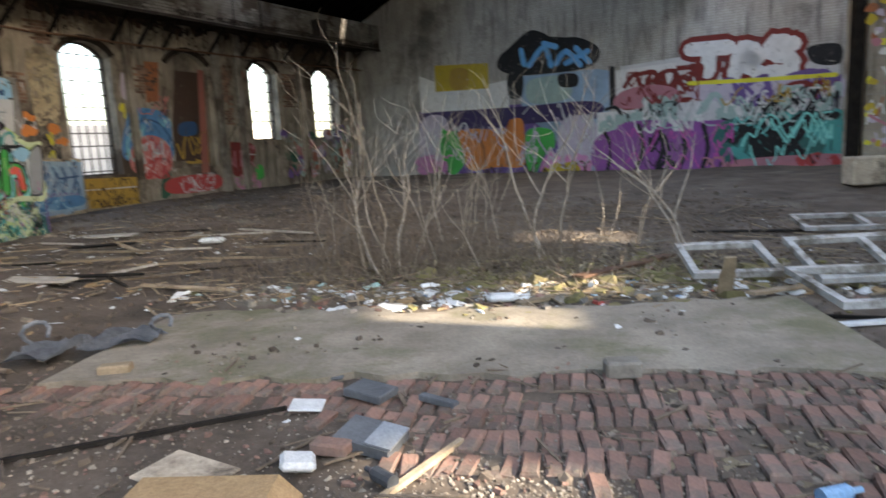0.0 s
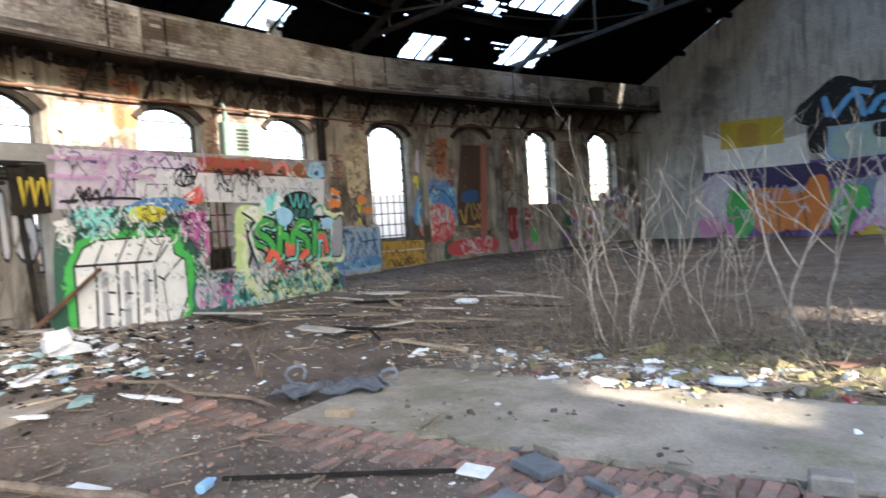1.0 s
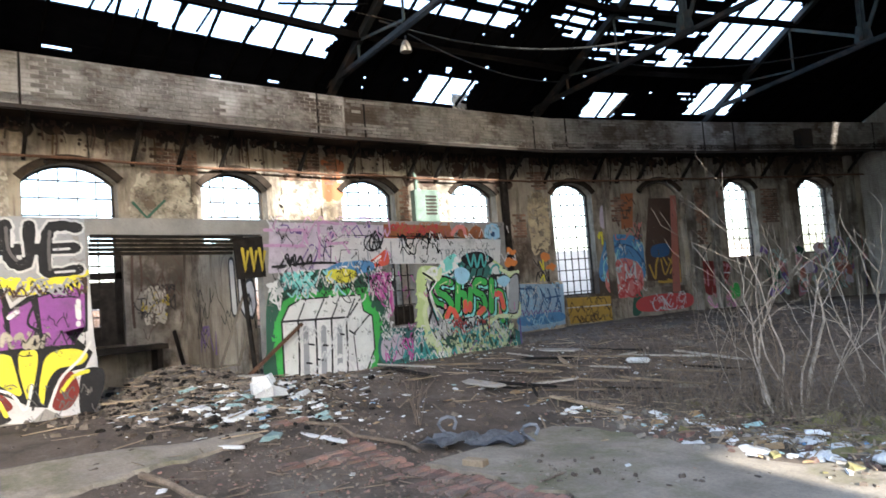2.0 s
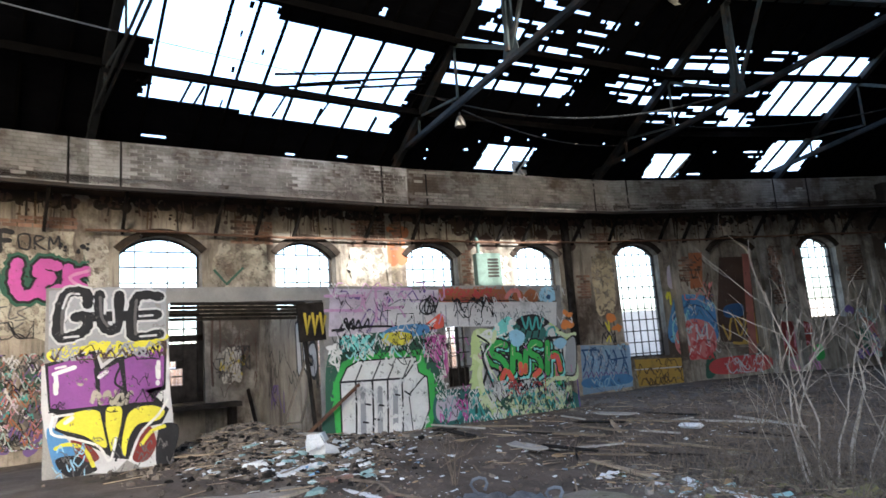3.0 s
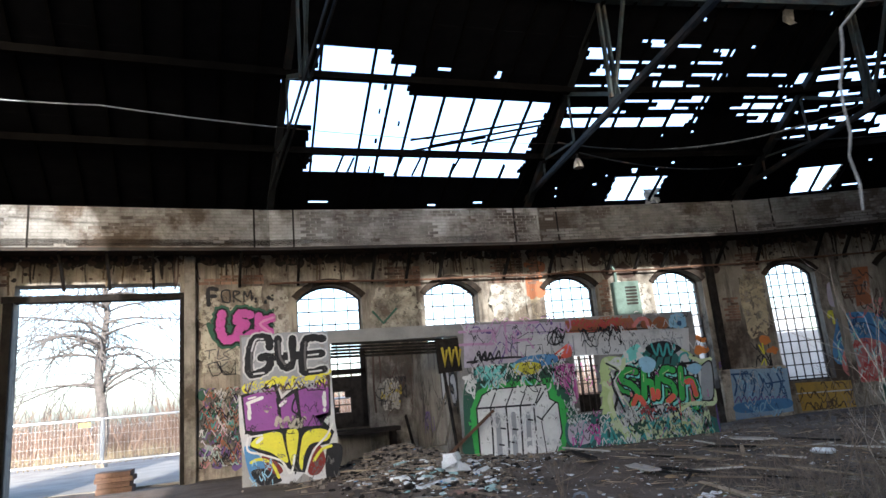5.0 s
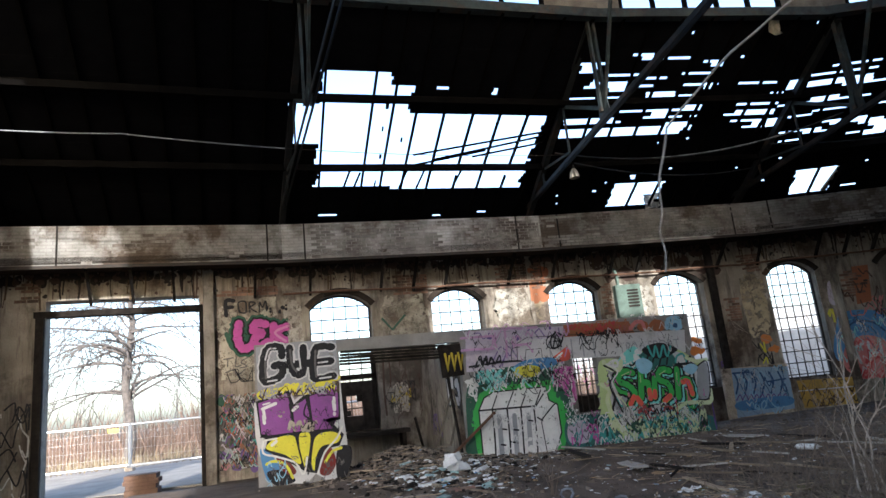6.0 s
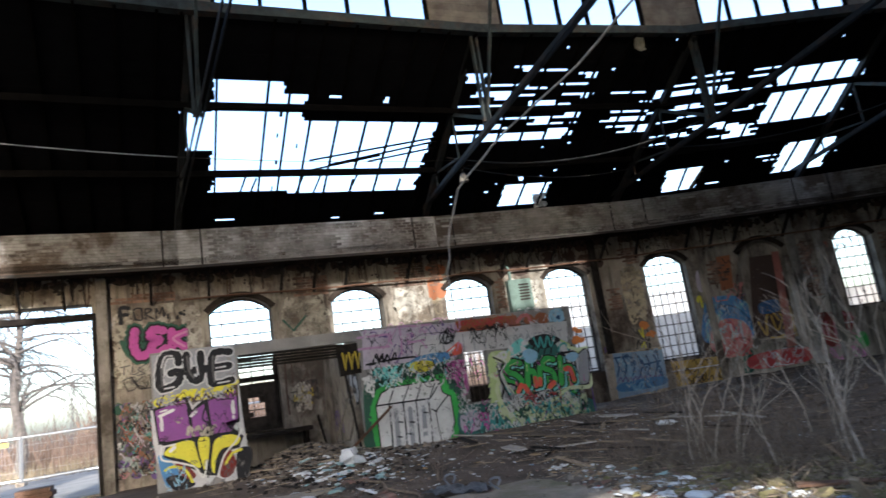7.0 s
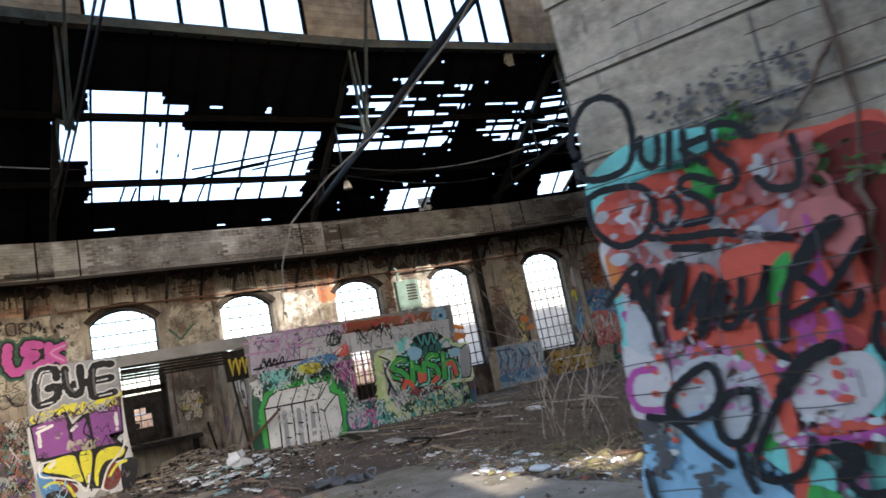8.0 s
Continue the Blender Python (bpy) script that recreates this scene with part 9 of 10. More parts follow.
def paint_gable_end():
    g = Paint(GABLE, GABLE_WALL, 0.006, "white outlined letters over purple and teal graffiti")
    g.fill("palegrey", [(10.60, 3.64), (12.56, 3.75), (16.70, 3.54), (16.83, 0.32), (10.53, -0.02)], 0)
    g.line("darkred", 0.75, [(12.76, 3.93), (13.85, 3.88)], 1)
    g.line("darkred", 0.75, [(13.31, 3.87), (13.26, 3.21)], 1)
    g.line("darkred", 0.75, [(14.02, 3.07), (14.25, 3.83), (14.70, 3.52), (14.32, 3.37), (14.82, 2.96)], 1)
    g.line("darkred", 0.75, [(15.57, 3.78), (15.09, 3.90), (15.01, 3.59), (15.51, 3.37), (15.46, 3.06), (14.96, 3.05)], 1)
    g.line("white", 0.42, [(12.76, 3.93), (13.85, 3.88)], 1)
    g.line("white", 0.42, [(13.31, 3.87), (13.26, 3.21)], 1)
    g.line("white", 0.42, [(14.02, 3.07), (14.25, 3.83), (14.70, 3.52), (14.32, 3.37), (14.82, 2.96)], 1)
    g.line("white", 0.42, [(15.57, 3.78), (15.09, 3.90), (15.01, 3.59), (15.51, 3.37), (15.46, 3.06), (14.96, 3.05)], 1)
    g.fill("black", [(15.93, 3.64), (16.70, 3.64), (16.72, 3.12), (16.09, 3.19)], 1)
    g.scribble("darkred", 0.14, 9, 0.8, [(10.82, 3.41), (13.07, 2.43)], 38)
    g.fill("lilac", [(13.06, 2.86), (16.74, 2.72), (16.76, 2.19), (13.15, 2.37)], 1)
    g.scribble("violet", 0.15, 9, 0.7, [(13.23, 2.93), (16.68, 2.20)], 39)
    g.scribble("darkred", 0.12, 4, 0.6, [(15.24, 2.67), (16.68, 2.20)], 40)
    g.line("yellow", 0.12, [(12.73, 2.92), (14.49, 2.86), (16.65, 2.82)], 1)
    g.scribble("mintgrey", 0.2, 9, 0.6, [(10.63, 2.53), (16.70, 1.68)], 41)
    g.scribble("black", 0.1, 8, 0.5, [(10.63, 2.53), (16.70, 1.68)], 42)
    g.fill("purple", [(10.53, 1.77), (13.08, 1.74), (13.89, 1.61), (13.95, 0.27), (13.10, 0.15), (10.61, 0.17)], 1)
    g.line("black", 0.13, [(11.17, 1.73), (11.32, 1.00), (11.09, 0.27)], 1)
    g.line("black", 0.13, [(11.80, 1.69), (11.94, 0.97), (11.73, 0.25)], 1)
    g.line("black", 0.13, [(12.49, 1.65), (12.63, 0.94), (12.43, 0.23)], 1)
    g.line("black", 0.13, [(13.16, 1.62), (13.30, 0.91), (13.11, 0.22)], 1)
    g.fill("darkteal", [(13.73, 1.70), (16.78, 1.75), (16.83, 0.49), (13.91, 0.37)], 1)
    g.scribble("teal", 0.2, 9, 1.0, [(13.89, 1.74), (16.74, 0.49)], 43)
    g.scribble("black", 0.25, 7, 1.0, [(13.89, 1.69), (16.74, 0.57)], 44)
    g.fill("rose", [(14.07, 0.51), (16.82, 0.61), (16.83, 0.26), (14.11, 0.20)], 1)
    g.blots("red", 6, 0.3, [(16.03, 0.54), (16.83, 0.29)], 45)
    g.done()


paint_gable_end()


def paint_wall_tags():
    """Thin marker tags and drips over the pieces between the windows."""
    for i, d, rows in ((3, 0.02, (("white", 0.02, 16, 0.14, 2.4, 3.9, 0.9, 2.6), ("navy", 0.025, 12, 0.16, 2.4, 3.9, 1.3, 2.8), ("red", 0.03, 12, 0.16, 2.5, 3.7, 0.9, 2.0), ("palegrey", 0.02, 14, 0.12, 3.7, 5.3, 0.4, 0.95), ("black", 0.015, 16, 0.12, 2.3, 6.4, 0.5, 3.0), ("darkbrown", 0.03, 12, 0.14, 1.0, 2.7, 0.35, 1.0), ("umber", 0.03, 14, 0.2, 2.3, 6.4, 2.6, 4.3), ("cyan", 0.02, 10, 0.15, 2.3, 3.9, 1.4, 2.6))),
                       (4, 0.02, (("black", 0.02, 18, 0.14, -0.2, 6.4, 0.7, 2.6), ("rose", 0.03, 10, 0.16, 0.0, 1.0, 0.4, 1.8), ("mintgrey", 0.03, 16, 0.2, 2.3, 6.4, 0.6, 2.2), ("white", 0.02, 12, 0.14, 2.3, 6.4, 0.6, 2.0), ("umber", 0.03, 14, 0.2, 0.0, 6.4, 2.4, 4.3)))):
        g = Paint(BAYS[i], WALLS[i], d, "thin tags and drips over older paint")
        for k, (c, w, n, h, s0, s1, z0, z1) in enumerate(rows):
            if i == 3 and c in ("black", "umber"):
                g.scribble(c, w, n // 2, h, [(s0, z0), (3.9, z1)], 820 + k)
                g.scribble(c, w, n // 2, h, [(5.5, z0), (s1, z1)], 840 + k)
            else:
                g.scribble(c, w, n, h, [(s0, z0), (s1, z1)], 800 + 20 * i + k)
        g.done()
    g = Paint(LOWSIDE, LOWWALL, 0.01, "thin pale tags over the blue paint")
    g.scribble("palegrey", 0.015, 16, 0.12, [(0.3, 0.3), (1.8, 1.5)], 861)
    g.scribble("navy", 0.015, 16, 0.1, [(0.3, 0.3), (1.8, 1.5)], 862)
    g.done()


paint_wall_tags()


def paint_gable_tags():
    g = Paint(GABLE, GABLE_WALL, 0.02, "small tags and drips over the large pieces")
    for k, (c, w, n, h, s0, s1, z0, z1) in enumerate((("white", 0.06, 26, 0.3, 10.6, 16.6, 1.5, 2.5), ("mintgrey", 0.06, 22, 0.3, 10.6, 16.6, 1.6, 2.4), ("black", 0.04, 26, 0.3, 10.6, 16.6, 0.3, 2.4), ("magenta", 0.05, 14, 0.3, 10.6, 14.0, 0.3, 1.6),
                                                      ("turquoise", 0.05, 16, 0.35, 13.8, 16.6, 0.3, 1.8), ("rose", 0.06, 14, 0.25, 13.0, 16.6, 0.1, 0.6), ("palegrey", 0.05, 20, 0.3, 2.9, 9.7, 0.4, 2.6), ("pink", 0.06, 10, 0.3, 2.8, 5.0, 0.3, 1.0), ("darkred", 0.05, 14, 0.3, 10.5, 13.0, 2.4, 3.4), ("ochre", 0.05, 6, 0.3, 13.5, 16.5, 2.2, 2.8), ("umber", 0.05, 10, 0.4, 3.0, 9.7, 0.2, 0.6), ("lilac", 0.06, 12, 0.3, 4.0, 9.7, 0.5, 2.4))):
        g.scribble(c, w, n, h, [(s0, z0), (s1, z1)], 700 + k)
    g.done()


paint_gable_tags()


def paint_pillar():
    g = Paint(PILLAR_FACE, PILLAR, 0.012, "layers of red, turquoise and black spray paint")
    g.fill("orangered", [(0.085, 1.900), (0.310, 1.990), (0.510, 1.940), (0.640, 1.920), (0.780, 1.880), (0.670, 1.470), (0.540, 1.480), (0.450, 1.520), (0.360, 1.690), (0.190, 1.760), (0.085, 1.790)], 1)
    g.fill("darkred", [(0.630, 1.890), (0.780, 1.860), (0.700, 1.560), (0.620, 1.530), (0.600, 1.620), (0.590, 1.740)], 1)
    g.fill("concrete", [(0.085, 1.790), (0.250, 1.740), (0.380, 1.680), (0.490, 1.510), (0.620, 1.480), (0.590, 1.290), (0.490, 1.220), (0.350, 1.230), (0.160, 1.250), (0.085, 1.390), (0.085, 1.620)], 1)
    g.fill("turquoise", [(0.085, 1.960), (0.190, 2.020), (0.280, 2.020), (0.430, 2.000), (0.420, 1.950), (0.330, 1.920), (0.230, 1.930), (0.120, 1.910), (0.085, 1.890)], 1)
    g.fill("turquoise", [(0.085, 1.970), (0.120, 1.910), (0.100, 1.860), (0.120, 1.750), (0.085, 1.830)], 1)
    g.fill("turquoise", [(0.085, 1.650), (0.110, 1.630), (0.110, 1.520), (0.090, 1.440), (0.085, 1.440)], 1)
    g.fill("green", [(0.430, 2.010), (0.480, 2.020), (0.500, 1.990), (0.480, 1.950), (0.440, 1.960)], 1)
    g.fill("green", [(0.330, 1.920), (0.390, 1.910), (0.410, 1.840), (0.370, 1.820), (0.330, 1.860)], 1)
    g.fill("orange", [(0.085, 1.750), (0.120, 1.750), (0.130, 1.690), (0.100, 1.640), (0.085, 1.650)], 1)
    g.fill("orangered", [(0.100, 1.890), (0.210, 1.890), (0.260, 1.830), (0.230, 1.770), (0.160, 1.760), (0.090, 1.810)], 1)
    g.fill("orangered", [(0.290, 1.900), (0.350, 1.910), (0.330, 1.820), (0.280, 1.760), (0.250, 1.810)], 1)
    g.fill("orangered", [(0.450, 1.900), (0.530, 1.920), (0.610, 1.880), (0.600, 1.790), (0.550, 1.730), (0.500, 1.800), (0.440, 1.830)], 1)
    g.fill("orangered", [(0.190, 1.500), (0.290, 1.530), (0.330, 1.590), (0.380, 1.590), (0.390, 1.520), (0.490, 1.510), (0.580, 1.480), (0.600, 1.440), (0.530, 1.440), (0.450, 1.430), (0.390, 1.390), (0.360, 1.470), (0.310, 1.490), (0.210, 1.450)], 1)
    g.fill("orangered", [(0.410, 1.670), (0.490, 1.680), (0.520, 1.630), (0.470, 1.590), (0.410, 1.610)], 1)
    g.fill("green", [(0.470, 1.650), (0.520, 1.660), (0.500, 1.590), (0.460, 1.540), (0.440, 1.550)], 1)
    g.fill("palegrey", [(0.360, 1.710), (0.420, 1.690), (0.390, 1.630), (0.350, 1.650)], 1)
    g.fill("lilac", [(0.430, 1.720), (0.510, 1.760), (0.530, 1.730), (0.500, 1.690), (0.450, 1.680)], 1)
    g.fill("lightblue", [(0.085, 1.260), (0.150, 1.190), (0.210, 1.330), (0.270, 1.350), (0.270, 1.270), (0.320, 1.200), (0.400, 1.160), (0.390, 1.090), (0.085, 1.100)], 1)
    g.fill("turquoise", [(0.350, 1.230), (0.410, 1.220), (0.490, 1.190), (0.480, 1.110), (0.410, 1.090), (0.380, 1.160)], 1)
    g.fill("turquoise", [(0.590, 1.400), (0.670, 1.450), (0.610, 1.220), (0.570, 1.230), (0.570, 1.320)], 1)
    g.fill("turquoise", [(0.480, 1.150), (0.560, 1.180), (0.590, 1.160), (0.570, 1.070), (0.480, 1.090)], 1)
    g.fill("green", [(0.420, 1.140), (0.480, 1.120), (0.500, 1.080), (0.420, 1.080)], 1)
    g.fill("pink", [(0.550, 1.440), (0.610, 1.430), (0.590, 1.330), (0.530, 1.310), (0.510, 1.370)], 1)
    g.fill("palegrey", [(0.450, 1.380), (0.540, 1.390), (0.550, 1.300), (0.480, 1.250), (0.430, 1.280)], 1)
    g.line("magenta", 0.02, [(0.160, 1.440), (0.110, 1.440), (0.085, 1.400), (0.100, 1.350), (0.170, 1.340)], 1)
    g.line("magenta", 0.018, [(0.100, 1.590), (0.110, 1.560), (0.130, 1.540)], 1)
    g.line("magenta", 0.02, [(0.210, 1.420), (0.200, 1.490), (0.220, 1.540)], 1)
    g.line("magenta", 0.025, [(0.330, 1.230), (0.420, 1.240), (0.520, 1.230), (0.610, 1.240)], 1)
    g.line("magenta", 0.02, [(0.400, 1.600), (0.370, 1.520), (0.380, 1.480)], 1)
    g.line("orangered", 0.04, [(0.400, 1.410), (0.430, 1.340), (0.420, 1.220), (0.410, 1.080)], 1)
    g.line("orangered", 0.03, [(0.500, 1.260), (0.560, 1.260), (0.610, 1.250)], 1)
    g.line("orangered", 0.025, [(0.120, 1.750), (0.140, 1.610), (0.170, 1.500)], 1)
    g.line("red", 0.04, [(0.530, 1.690), (0.600, 1.620), (0.640, 1.570)], 1)
    g.line("salmon", 0.05, [(0.170, 1.740), (0.230, 1.670), (0.320, 1.650)], 1)
    g.line("salmon", 0.05, [(0.220, 1.490), (0.340, 1.520), (0.440, 1.500)], 1)
    g.blots("smoke", 280, 0.008, [(0.290, 2.130), (0.660, 1.940)], 5)
    g.blots("smoke", 7, 0.035, [(0.100, 1.330), (0.150, 1.180)], 6)
    g.blots("smoke", 5, 0.03, [(0.190, 1.210), (0.250, 1.120)], 7)
    g.blots("palegrey", 22, 0.03, [(0.120, 1.690), (0.500, 1.260)], 8)
    g.blots("white", 14, 0.02, [(0.090, 1.700), (0.460, 1.240)], 9)
    g.blots("pink", 10, 0.025, [(0.220, 1.620), (0.580, 1.250)], 10)
    g.blots("orangered", 14, 0.02, [(0.190, 1.600), (0.550, 1.210)], 11)
    g.blots("turquoise", 9, 0.02, [(0.090, 1.650), (0.470, 1.120)], 12)
    g.blots("salmon", 16, 0.03, [(0.450, 1.940), (0.660, 1.500)], 17)
    g.blots("darkred", 8, 0.02, [(0.630, 1.880), (0.680, 1.560)], 18)
    g.scribble("white", 0.012, 14, 0.08, [(0.100, 1.640), (0.550, 1.210)], 13)
    g.scribble("salmon", 0.02, 10, 0.1, [(0.480, 1.900), (0.630, 1.530)], 14)
    g.fill("turquoise", [(0.270, 2.020), (0.430, 1.990), (0.420, 1.950), (0.350, 1.930), (0.250, 1.940)], 1)
    g.scribble("orangered", 0.02, 8, 0.1, [(0.430, 1.620), (0.640, 1.410)], 16)
    g.blots("concrete", 60, 0.016, [(0.110, 1.720), (0.590, 1.210)], 20)
    g.blots("salmon", 90, 0.016, [(0.110, 1.900), (0.640, 1.410)], 21)
    g.blots("palegrey", 90, 0.02, [(0.110, 1.890), (0.560, 1.100)], 22)
    g.blots("pink", 80, 0.02, [(0.140, 1.660), (0.560, 1.100)], 23)
    g.blots("turquoise", 60, 0.013, [(0.090, 1.650), (0.560, 1.090)], 24)
    g.blots("smoke", 20, 0.008, [(0.085, 1.780), (0.560, 1.100)], 25)
    g.blots("lightblue", 40, 0.016, [(0.085, 1.260), (0.380, 1.100)], 26)
    g.scribble("palegrey", 0.006, 60, 0.04, [(0.120, 1.870), (0.560, 1.100)], 28)
    g.fill("orangered", [(0.250, 1.660), (0.350, 1.660), (0.350, 1.590), (0.290, 1.530), (0.220, 1.500), (0.220, 1.570)], 1)
    g.fill("orangered", [(0.380, 1.680), (0.530, 1.670), (0.590, 1.580), (0.530, 1.500), (0.430, 1.520), (0.380, 1.580)], 1)
    g.fill("orangered", [(0.290, 1.490), (0.390, 1.510), (0.490, 1.500), (0.610, 1.460), (0.600, 1.430), (0.510, 1.440), (0.430, 1.430), (0.380, 1.460)], 1)
    g.fill("salmon", [(0.170, 1.680), (0.240, 1.690), (0.240, 1.610), (0.190, 1.560), (0.160, 1.600)], 1)
    g.fill("salmon", [(0.550, 1.740), (0.630, 1.750), (0.670, 1.680), (0.640, 1.610), (0.570, 1.660)], 1)
    g.line("red", 0.03, [(0.490, 1.510), (0.560, 1.480), (0.600, 1.430)], 1)
    g.fill("green", [(0.480, 1.630), (0.520, 1.650), (0.500, 1.580), (0.460, 1.540), (0.450, 1.570)], 1)
    g.fill("green", [(0.350, 1.910), (0.390, 1.910), (0.400, 1.850), (0.370, 1.830)], 1)
    g.fill("turquoise", [(0.600, 1.400), (0.640, 1.420), (0.610, 1.280), (0.580, 1.290)], 1)
    g.scribble("orangered", 0.014, 14, 0.08, [(0.180, 1.470), (0.550, 1.210)], 61)
    g.scribble("magenta", 0.012, 8, 0.08, [(0.410, 1.720), (0.570, 1.210)], 62)
    g.scribble("green", 0.014, 5, 0.06, [(0.270, 1.460), (0.410, 1.220)], 63)
    g.fill("palegrey", [(0.320, 1.450), (0.400, 1.400), (0.440, 1.300), (0.350, 1.230), (0.230, 1.270), (0.190, 1.370), (0.230, 1.440)], 1)
    g.fill("concrete", [(0.450, 1.380), (0.600, 1.410), (0.620, 1.320), (0.520, 1.250), (0.460, 1.280)], 1)
    g.fill("concrete", [(0.100, 1.510), (0.190, 1.450), (0.170, 1.340), (0.085, 1.330), (0.085, 1.410)], 1)
    g.fill("palegrey", [(0.140, 1.610), (0.200, 1.550), (0.180, 1.470), (0.110, 1.510)], 1)
    g.fill("lightblue", [(0.085, 1.240), (0.160, 1.190), (0.200, 1.310), (0.260, 1.320), (0.290, 1.240), (0.360, 1.160), (0.380, 1.090), (0.085, 1.100)], 1)
    g.fill("turquoise", [(0.350, 1.220), (0.410, 1.220), (0.480, 1.180), (0.470, 1.120), (0.400, 1.160)], 1)
    g.line("orangered", 0.035, [(0.310, 1.490), (0.380, 1.460), (0.420, 1.340), (0.420, 1.220), (0.410, 1.080)], 1)
    g.line("orangered", 0.02, [(0.470, 1.260), (0.540, 1.260), (0.600, 1.250)], 1)
    g.line("magenta", 0.02, [(0.330, 1.230), (0.420, 1.240), (0.520, 1.230), (0.600, 1.240)], 1)
    g.line("magenta", 0.018, [(0.160, 1.440), (0.110, 1.440), (0.085, 1.400), (0.100, 1.350), (0.170, 1.340)], 1)
    g.fill("green", [(0.360, 1.250), (0.410, 1.260), (0.390, 1.230), (0.360, 1.220)], 1)
    g.fill("green", [(0.430, 1.140), (0.480, 1.120), (0.500, 1.080), (0.420, 1.080)], 1)
    g.blots("pink", 40, 0.015, [(0.220, 1.470), (0.590, 1.230)], 71)
    g.blots("white", 40, 0.012, [(0.120, 1.590), (0.590, 1.210)], 72)
    g.blots("orangered", 40, 0.012, [(0.120, 1.590), (0.590, 1.210)], 73)
    g.blots("smoke", 40, 0.012, [(0.100, 1.320), (0.140, 1.180)], 74)
    g.blots("smoke", 30, 0.012, [(0.200, 1.210), (0.250, 1.120)], 75)
    g.line("black", 0.019, [(0.110, 1.990), (0.090, 2.060), (0.140, 2.140), (0.200, 2.150), (0.250, 2.100), (0.250, 2.010), (0.220, 1.950), (0.150, 1.940), (0.100, 1.960), (0.090, 2.000)], 1)
    g.line("black", 0.019, [(0.270, 2.010), (0.260, 1.960), (0.280, 1.930), (0.300, 1.950), (0.310, 2.000)], 1)
    g.line("black", 0.019, [(0.340, 2.000), (0.320, 1.920)], 1)
    g.line("black", 0.019, [(0.370, 1.990), (0.360, 1.910)], 1)
    g.line("black", 0.019, [(0.410, 1.960), (0.360, 1.950), (0.400, 1.900)], 1)
    g.line("black", 0.019, [(0.510, 1.930), (0.480, 1.970), (0.430, 1.980), (0.430, 1.920), (0.460, 1.870), (0.450, 1.830), (0.410, 1.830)], 1)
    g.line("black", 0.019, [(0.590, 1.900), (0.590, 1.840), (0.570, 1.790), (0.520, 1.800), (0.500, 1.830)], 1)
    g.line("black", 0.019, [(0.100, 1.900), (0.100, 1.820), (0.150, 1.760), (0.220, 1.770), (0.260, 1.830), (0.240, 1.890), (0.150, 1.910), (0.100, 1.900)], 1)
    g.line("black", 0.019, [(0.310, 1.850), (0.320, 1.810), (0.280, 1.770), (0.260, 1.800), (0.270, 1.850), (0.310, 1.850)], 1)
    g.line("black", 0.019, [(0.410, 1.850), (0.360, 1.880), (0.330, 1.860), (0.380, 1.810), (0.380, 1.770), (0.320, 1.770)], 1)
    g.line("black", 0.019, [(0.230, 1.760), (0.310, 1.740), (0.390, 1.730), (0.470, 1.700), (0.530, 1.680)], 1)
    g.line("black", 0.019, [(0.280, 1.720), (0.360, 1.700)], 1)
    g.line("black", 0.019, [(0.085, 1.620), (0.160, 1.690), (0.190, 1.690), (0.150, 1.620), (0.220, 1.680), (0.190, 1.570), (0.190, 1.500)], 1)
    g.line("black", 0.019, [(0.260, 1.680), (0.220, 1.620), (0.260, 1.660), (0.290, 1.670), (0.240, 1.530), (0.330, 1.640), (0.320, 1.600), (0.290, 1.500), (0.370, 1.620), (0.340, 1.530), (0.360, 1.510), (0.390, 1.530)], 1)
    g.line("black", 0.019, [(0.410, 1.610), (0.390, 1.530), (0.440, 1.570), (0.470, 1.630), (0.430, 1.520), (0.430, 1.450), (0.460, 1.420)], 1)
    g.line("black", 0.019, [(0.620, 1.690), (0.550, 1.640), (0.490, 1.560), (0.460, 1.460)], 1)
    g.line("black", 0.019, [(0.480, 1.510), (0.560, 1.540), (0.650, 1.630), (0.660, 1.640)], 1)
    g.line("black", 0.019, [(0.530, 1.590), (0.560, 1.550), (0.600, 1.490), (0.630, 1.530)], 1)
    g.line("black", 0.019, [(0.170, 1.330), (0.180, 1.370), (0.230, 1.410), (0.290, 1.430), (0.300, 1.370), (0.260, 1.320), (0.200, 1.310), (0.180, 1.340)], 1)
    g.line("black", 0.019, [(0.370, 1.360), (0.320, 1.360), (0.280, 1.320), (0.280, 1.260), (0.320, 1.250), (0.360, 1.300), (0.370, 1.350)], 1)
    g.line("black", 0.019, [(0.560, 1.430), (0.490, 1.410), (0.430, 1.350), (0.360, 1.250), (0.330, 1.190), (0.360, 1.160), (0.420, 1.170), (0.450, 1.210), (0.470, 1.270)], 1)
    g.line("black", 0.019, [(0.120, 1.330), (0.180, 1.310), (0.230, 1.250), (0.280, 1.200)], 1)
    g.line("black", 0.019, [(0.310, 1.240), (0.310, 1.180), (0.320, 1.140)], 1)
    g.line("black", 0.019, [(0.500, 1.230), (0.540, 1.210), (0.540, 1.180), (0.510, 1.150), (0.530, 1.120), (0.580, 1.120)], 1)
    g.line("black", 0.019, [(0.650, 1.480), (0.630, 1.430), (0.640, 1.390)], 1)
    g.line("black", 0.019, [(0.085, 1.200), (0.090, 1.130), (0.120, 1.100)], 1)
    g.line("black", 0.036, [(0.620, 1.690), (0.570, 1.660), (0.520, 1.600)], 1)
    g.line("black", 0.034, [(0.550, 1.430), (0.490, 1.410), (0.430, 1.350)], 1)
    g.line("black", 0.026, [(0.160, 1.670), (0.170, 1.630), (0.190, 1.560)], 1)
    g.line("black", 0.026, [(0.280, 1.650), (0.250, 1.590)], 1)
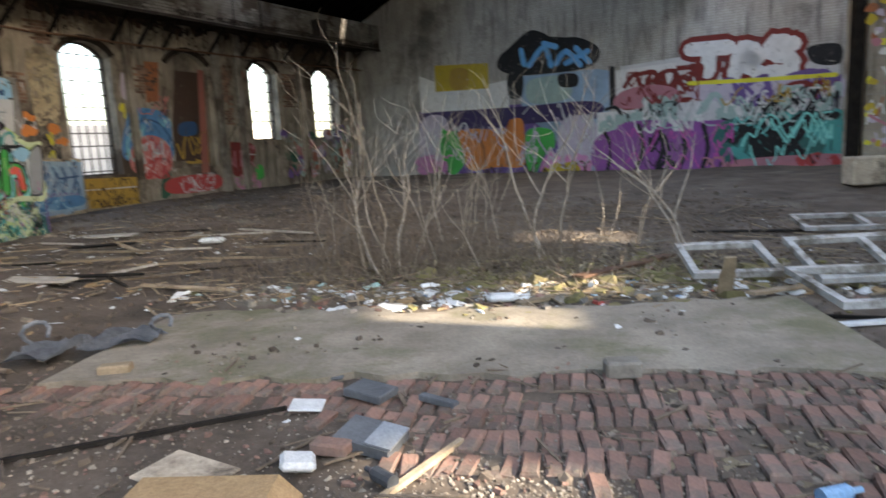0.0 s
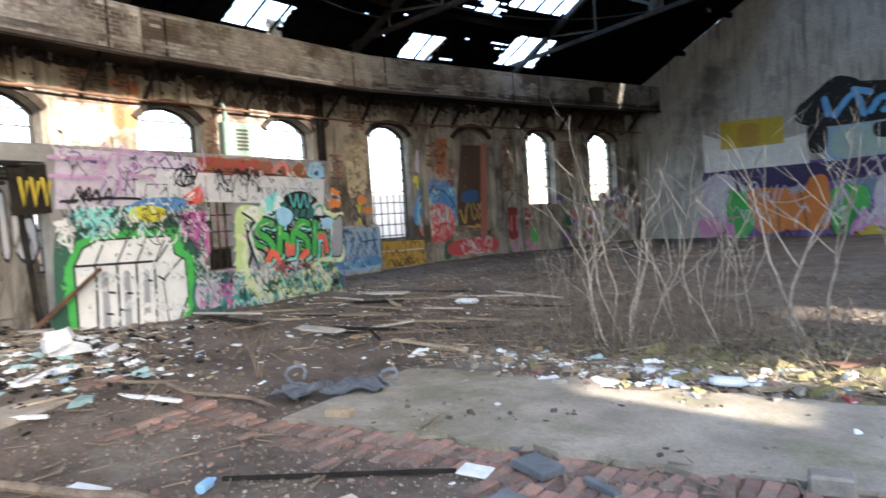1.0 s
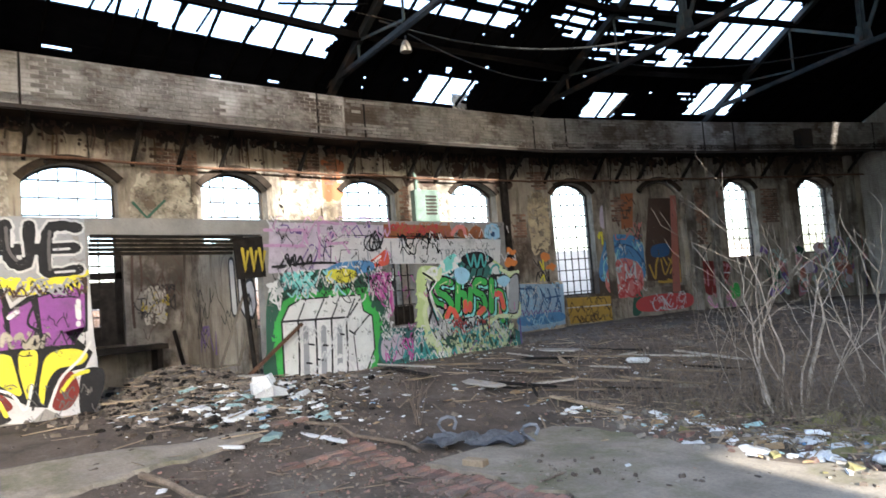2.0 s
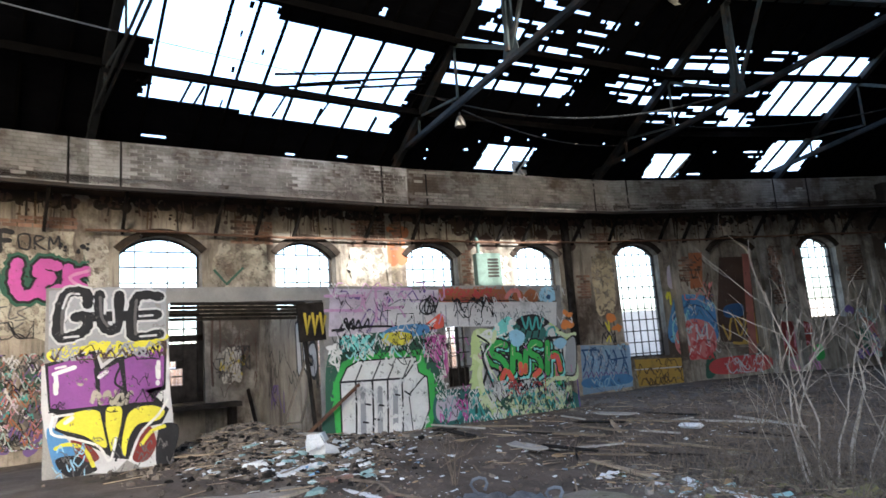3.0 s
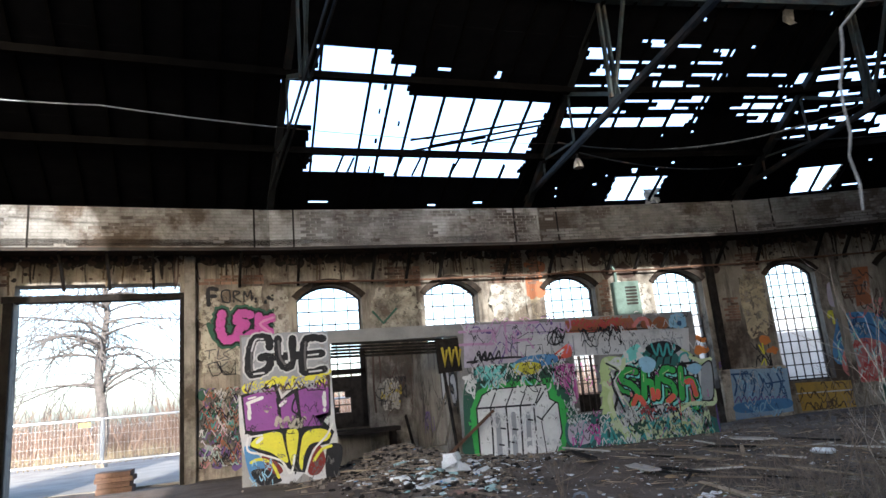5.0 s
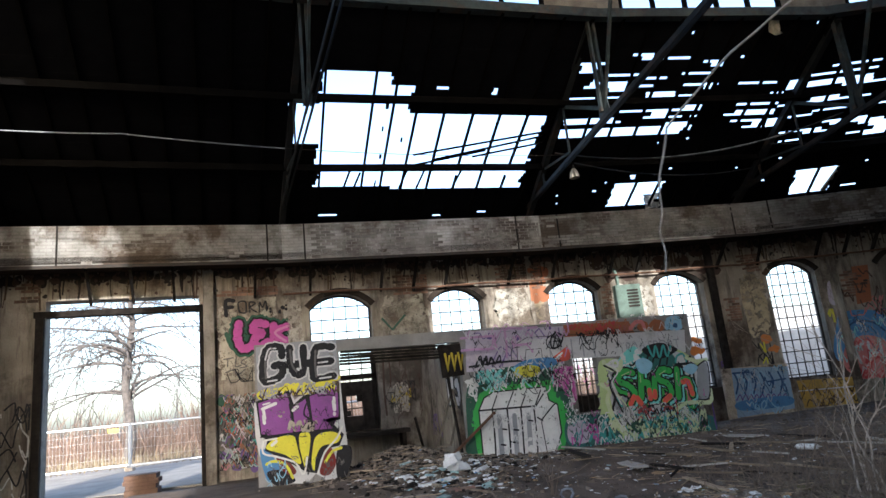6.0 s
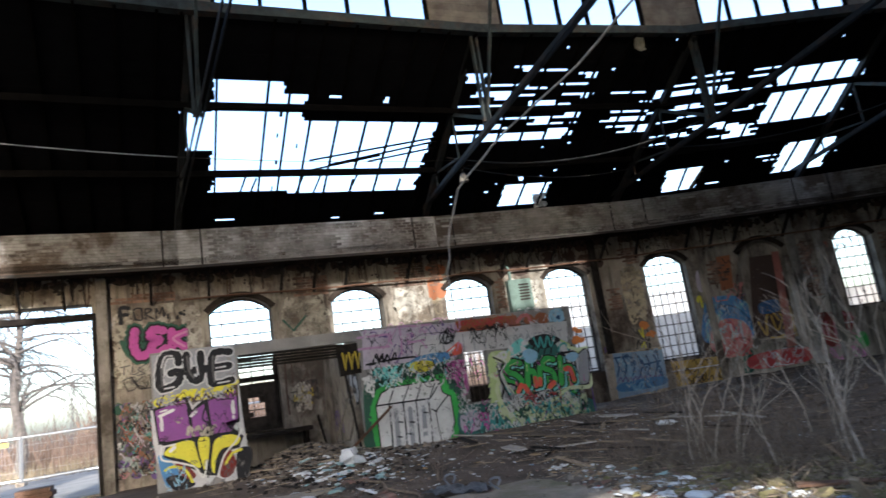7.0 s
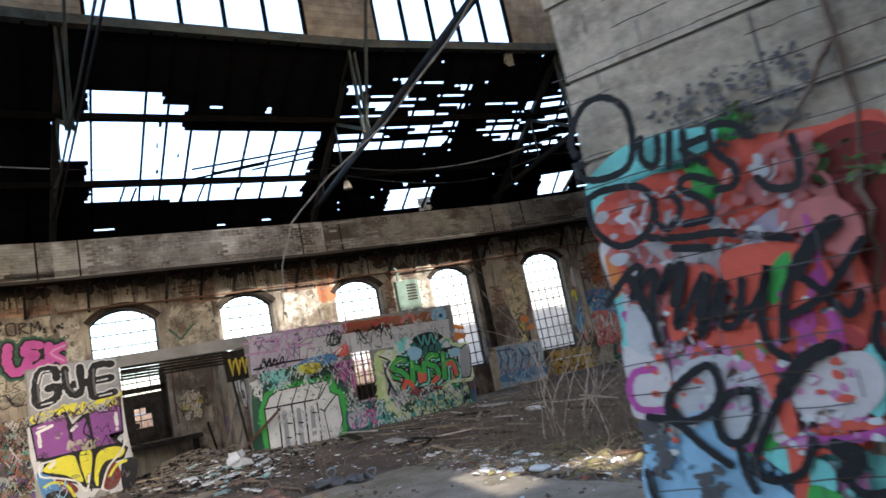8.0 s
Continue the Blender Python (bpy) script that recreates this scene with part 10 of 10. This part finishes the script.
    g.line("black", 0.026, [(0.340, 1.630), (0.300, 1.550)], 1)
    g.line("black", 0.03, [(0.500, 1.220), (0.530, 1.190), (0.500, 1.160)], 1)
    # brick courses showing through the paint
    r = random.Random(64)
    for k in range(19):
        z, s = 1.0 + 0.077 * k, 0.09
        while s < 0.88:
            l = r.uniform(0.05, 0.2)
            if r.random() < 0.72:
                g.line(r.choice(("smoke", "umber")), 0.003, [(s, z + r.gauss(0, 0.002)), (s + l / 2, z + r.gauss(0, 0.002)), (min(0.9, s + l), z)], 1)
            s += l
        for j in range(4):
            s = 0.09 + 0.12 * (k % 2) + 0.245 * j
            if s < 0.88 and r.random() < 0.7:
                g.line("smoke", 0.003, [(s, z + 0.01), (s + 0.002, z + 0.066)], 0)
    g.done()


paint_pillar()


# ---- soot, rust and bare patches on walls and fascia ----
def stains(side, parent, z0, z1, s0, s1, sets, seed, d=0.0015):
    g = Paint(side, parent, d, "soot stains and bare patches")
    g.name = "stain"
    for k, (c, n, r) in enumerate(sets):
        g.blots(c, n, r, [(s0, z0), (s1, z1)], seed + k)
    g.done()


def runs(side, parent, seed):
    g = Paint(side, parent, 0.0008, "brown water runs below the eaves")
    g.name = "stain"
    r = random.Random(seed)
    for k in range(70):
        s, l = r.uniform(0.1, side.length - 0.1), 0.15 + 0.7 * r.random() ** 2
        g.line(r.choice(("umber", "darkbrown", "soot")), r.uniform(0.012, 0.045), [(s, 5.25), (s + r.gauss(0, 0.015), 5.25 - l * 0.5), (s + r.gauss(0, 0.02), 5.25 - l)], 1)
    g.done()


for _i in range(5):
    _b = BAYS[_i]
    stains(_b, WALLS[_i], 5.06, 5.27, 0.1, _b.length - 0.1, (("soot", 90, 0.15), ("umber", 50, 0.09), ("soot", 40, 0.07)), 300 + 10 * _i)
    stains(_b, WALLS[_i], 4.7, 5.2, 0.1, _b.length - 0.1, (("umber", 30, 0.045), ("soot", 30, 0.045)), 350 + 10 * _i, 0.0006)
    runs(_b, WALLS[_i], 400 + _i)
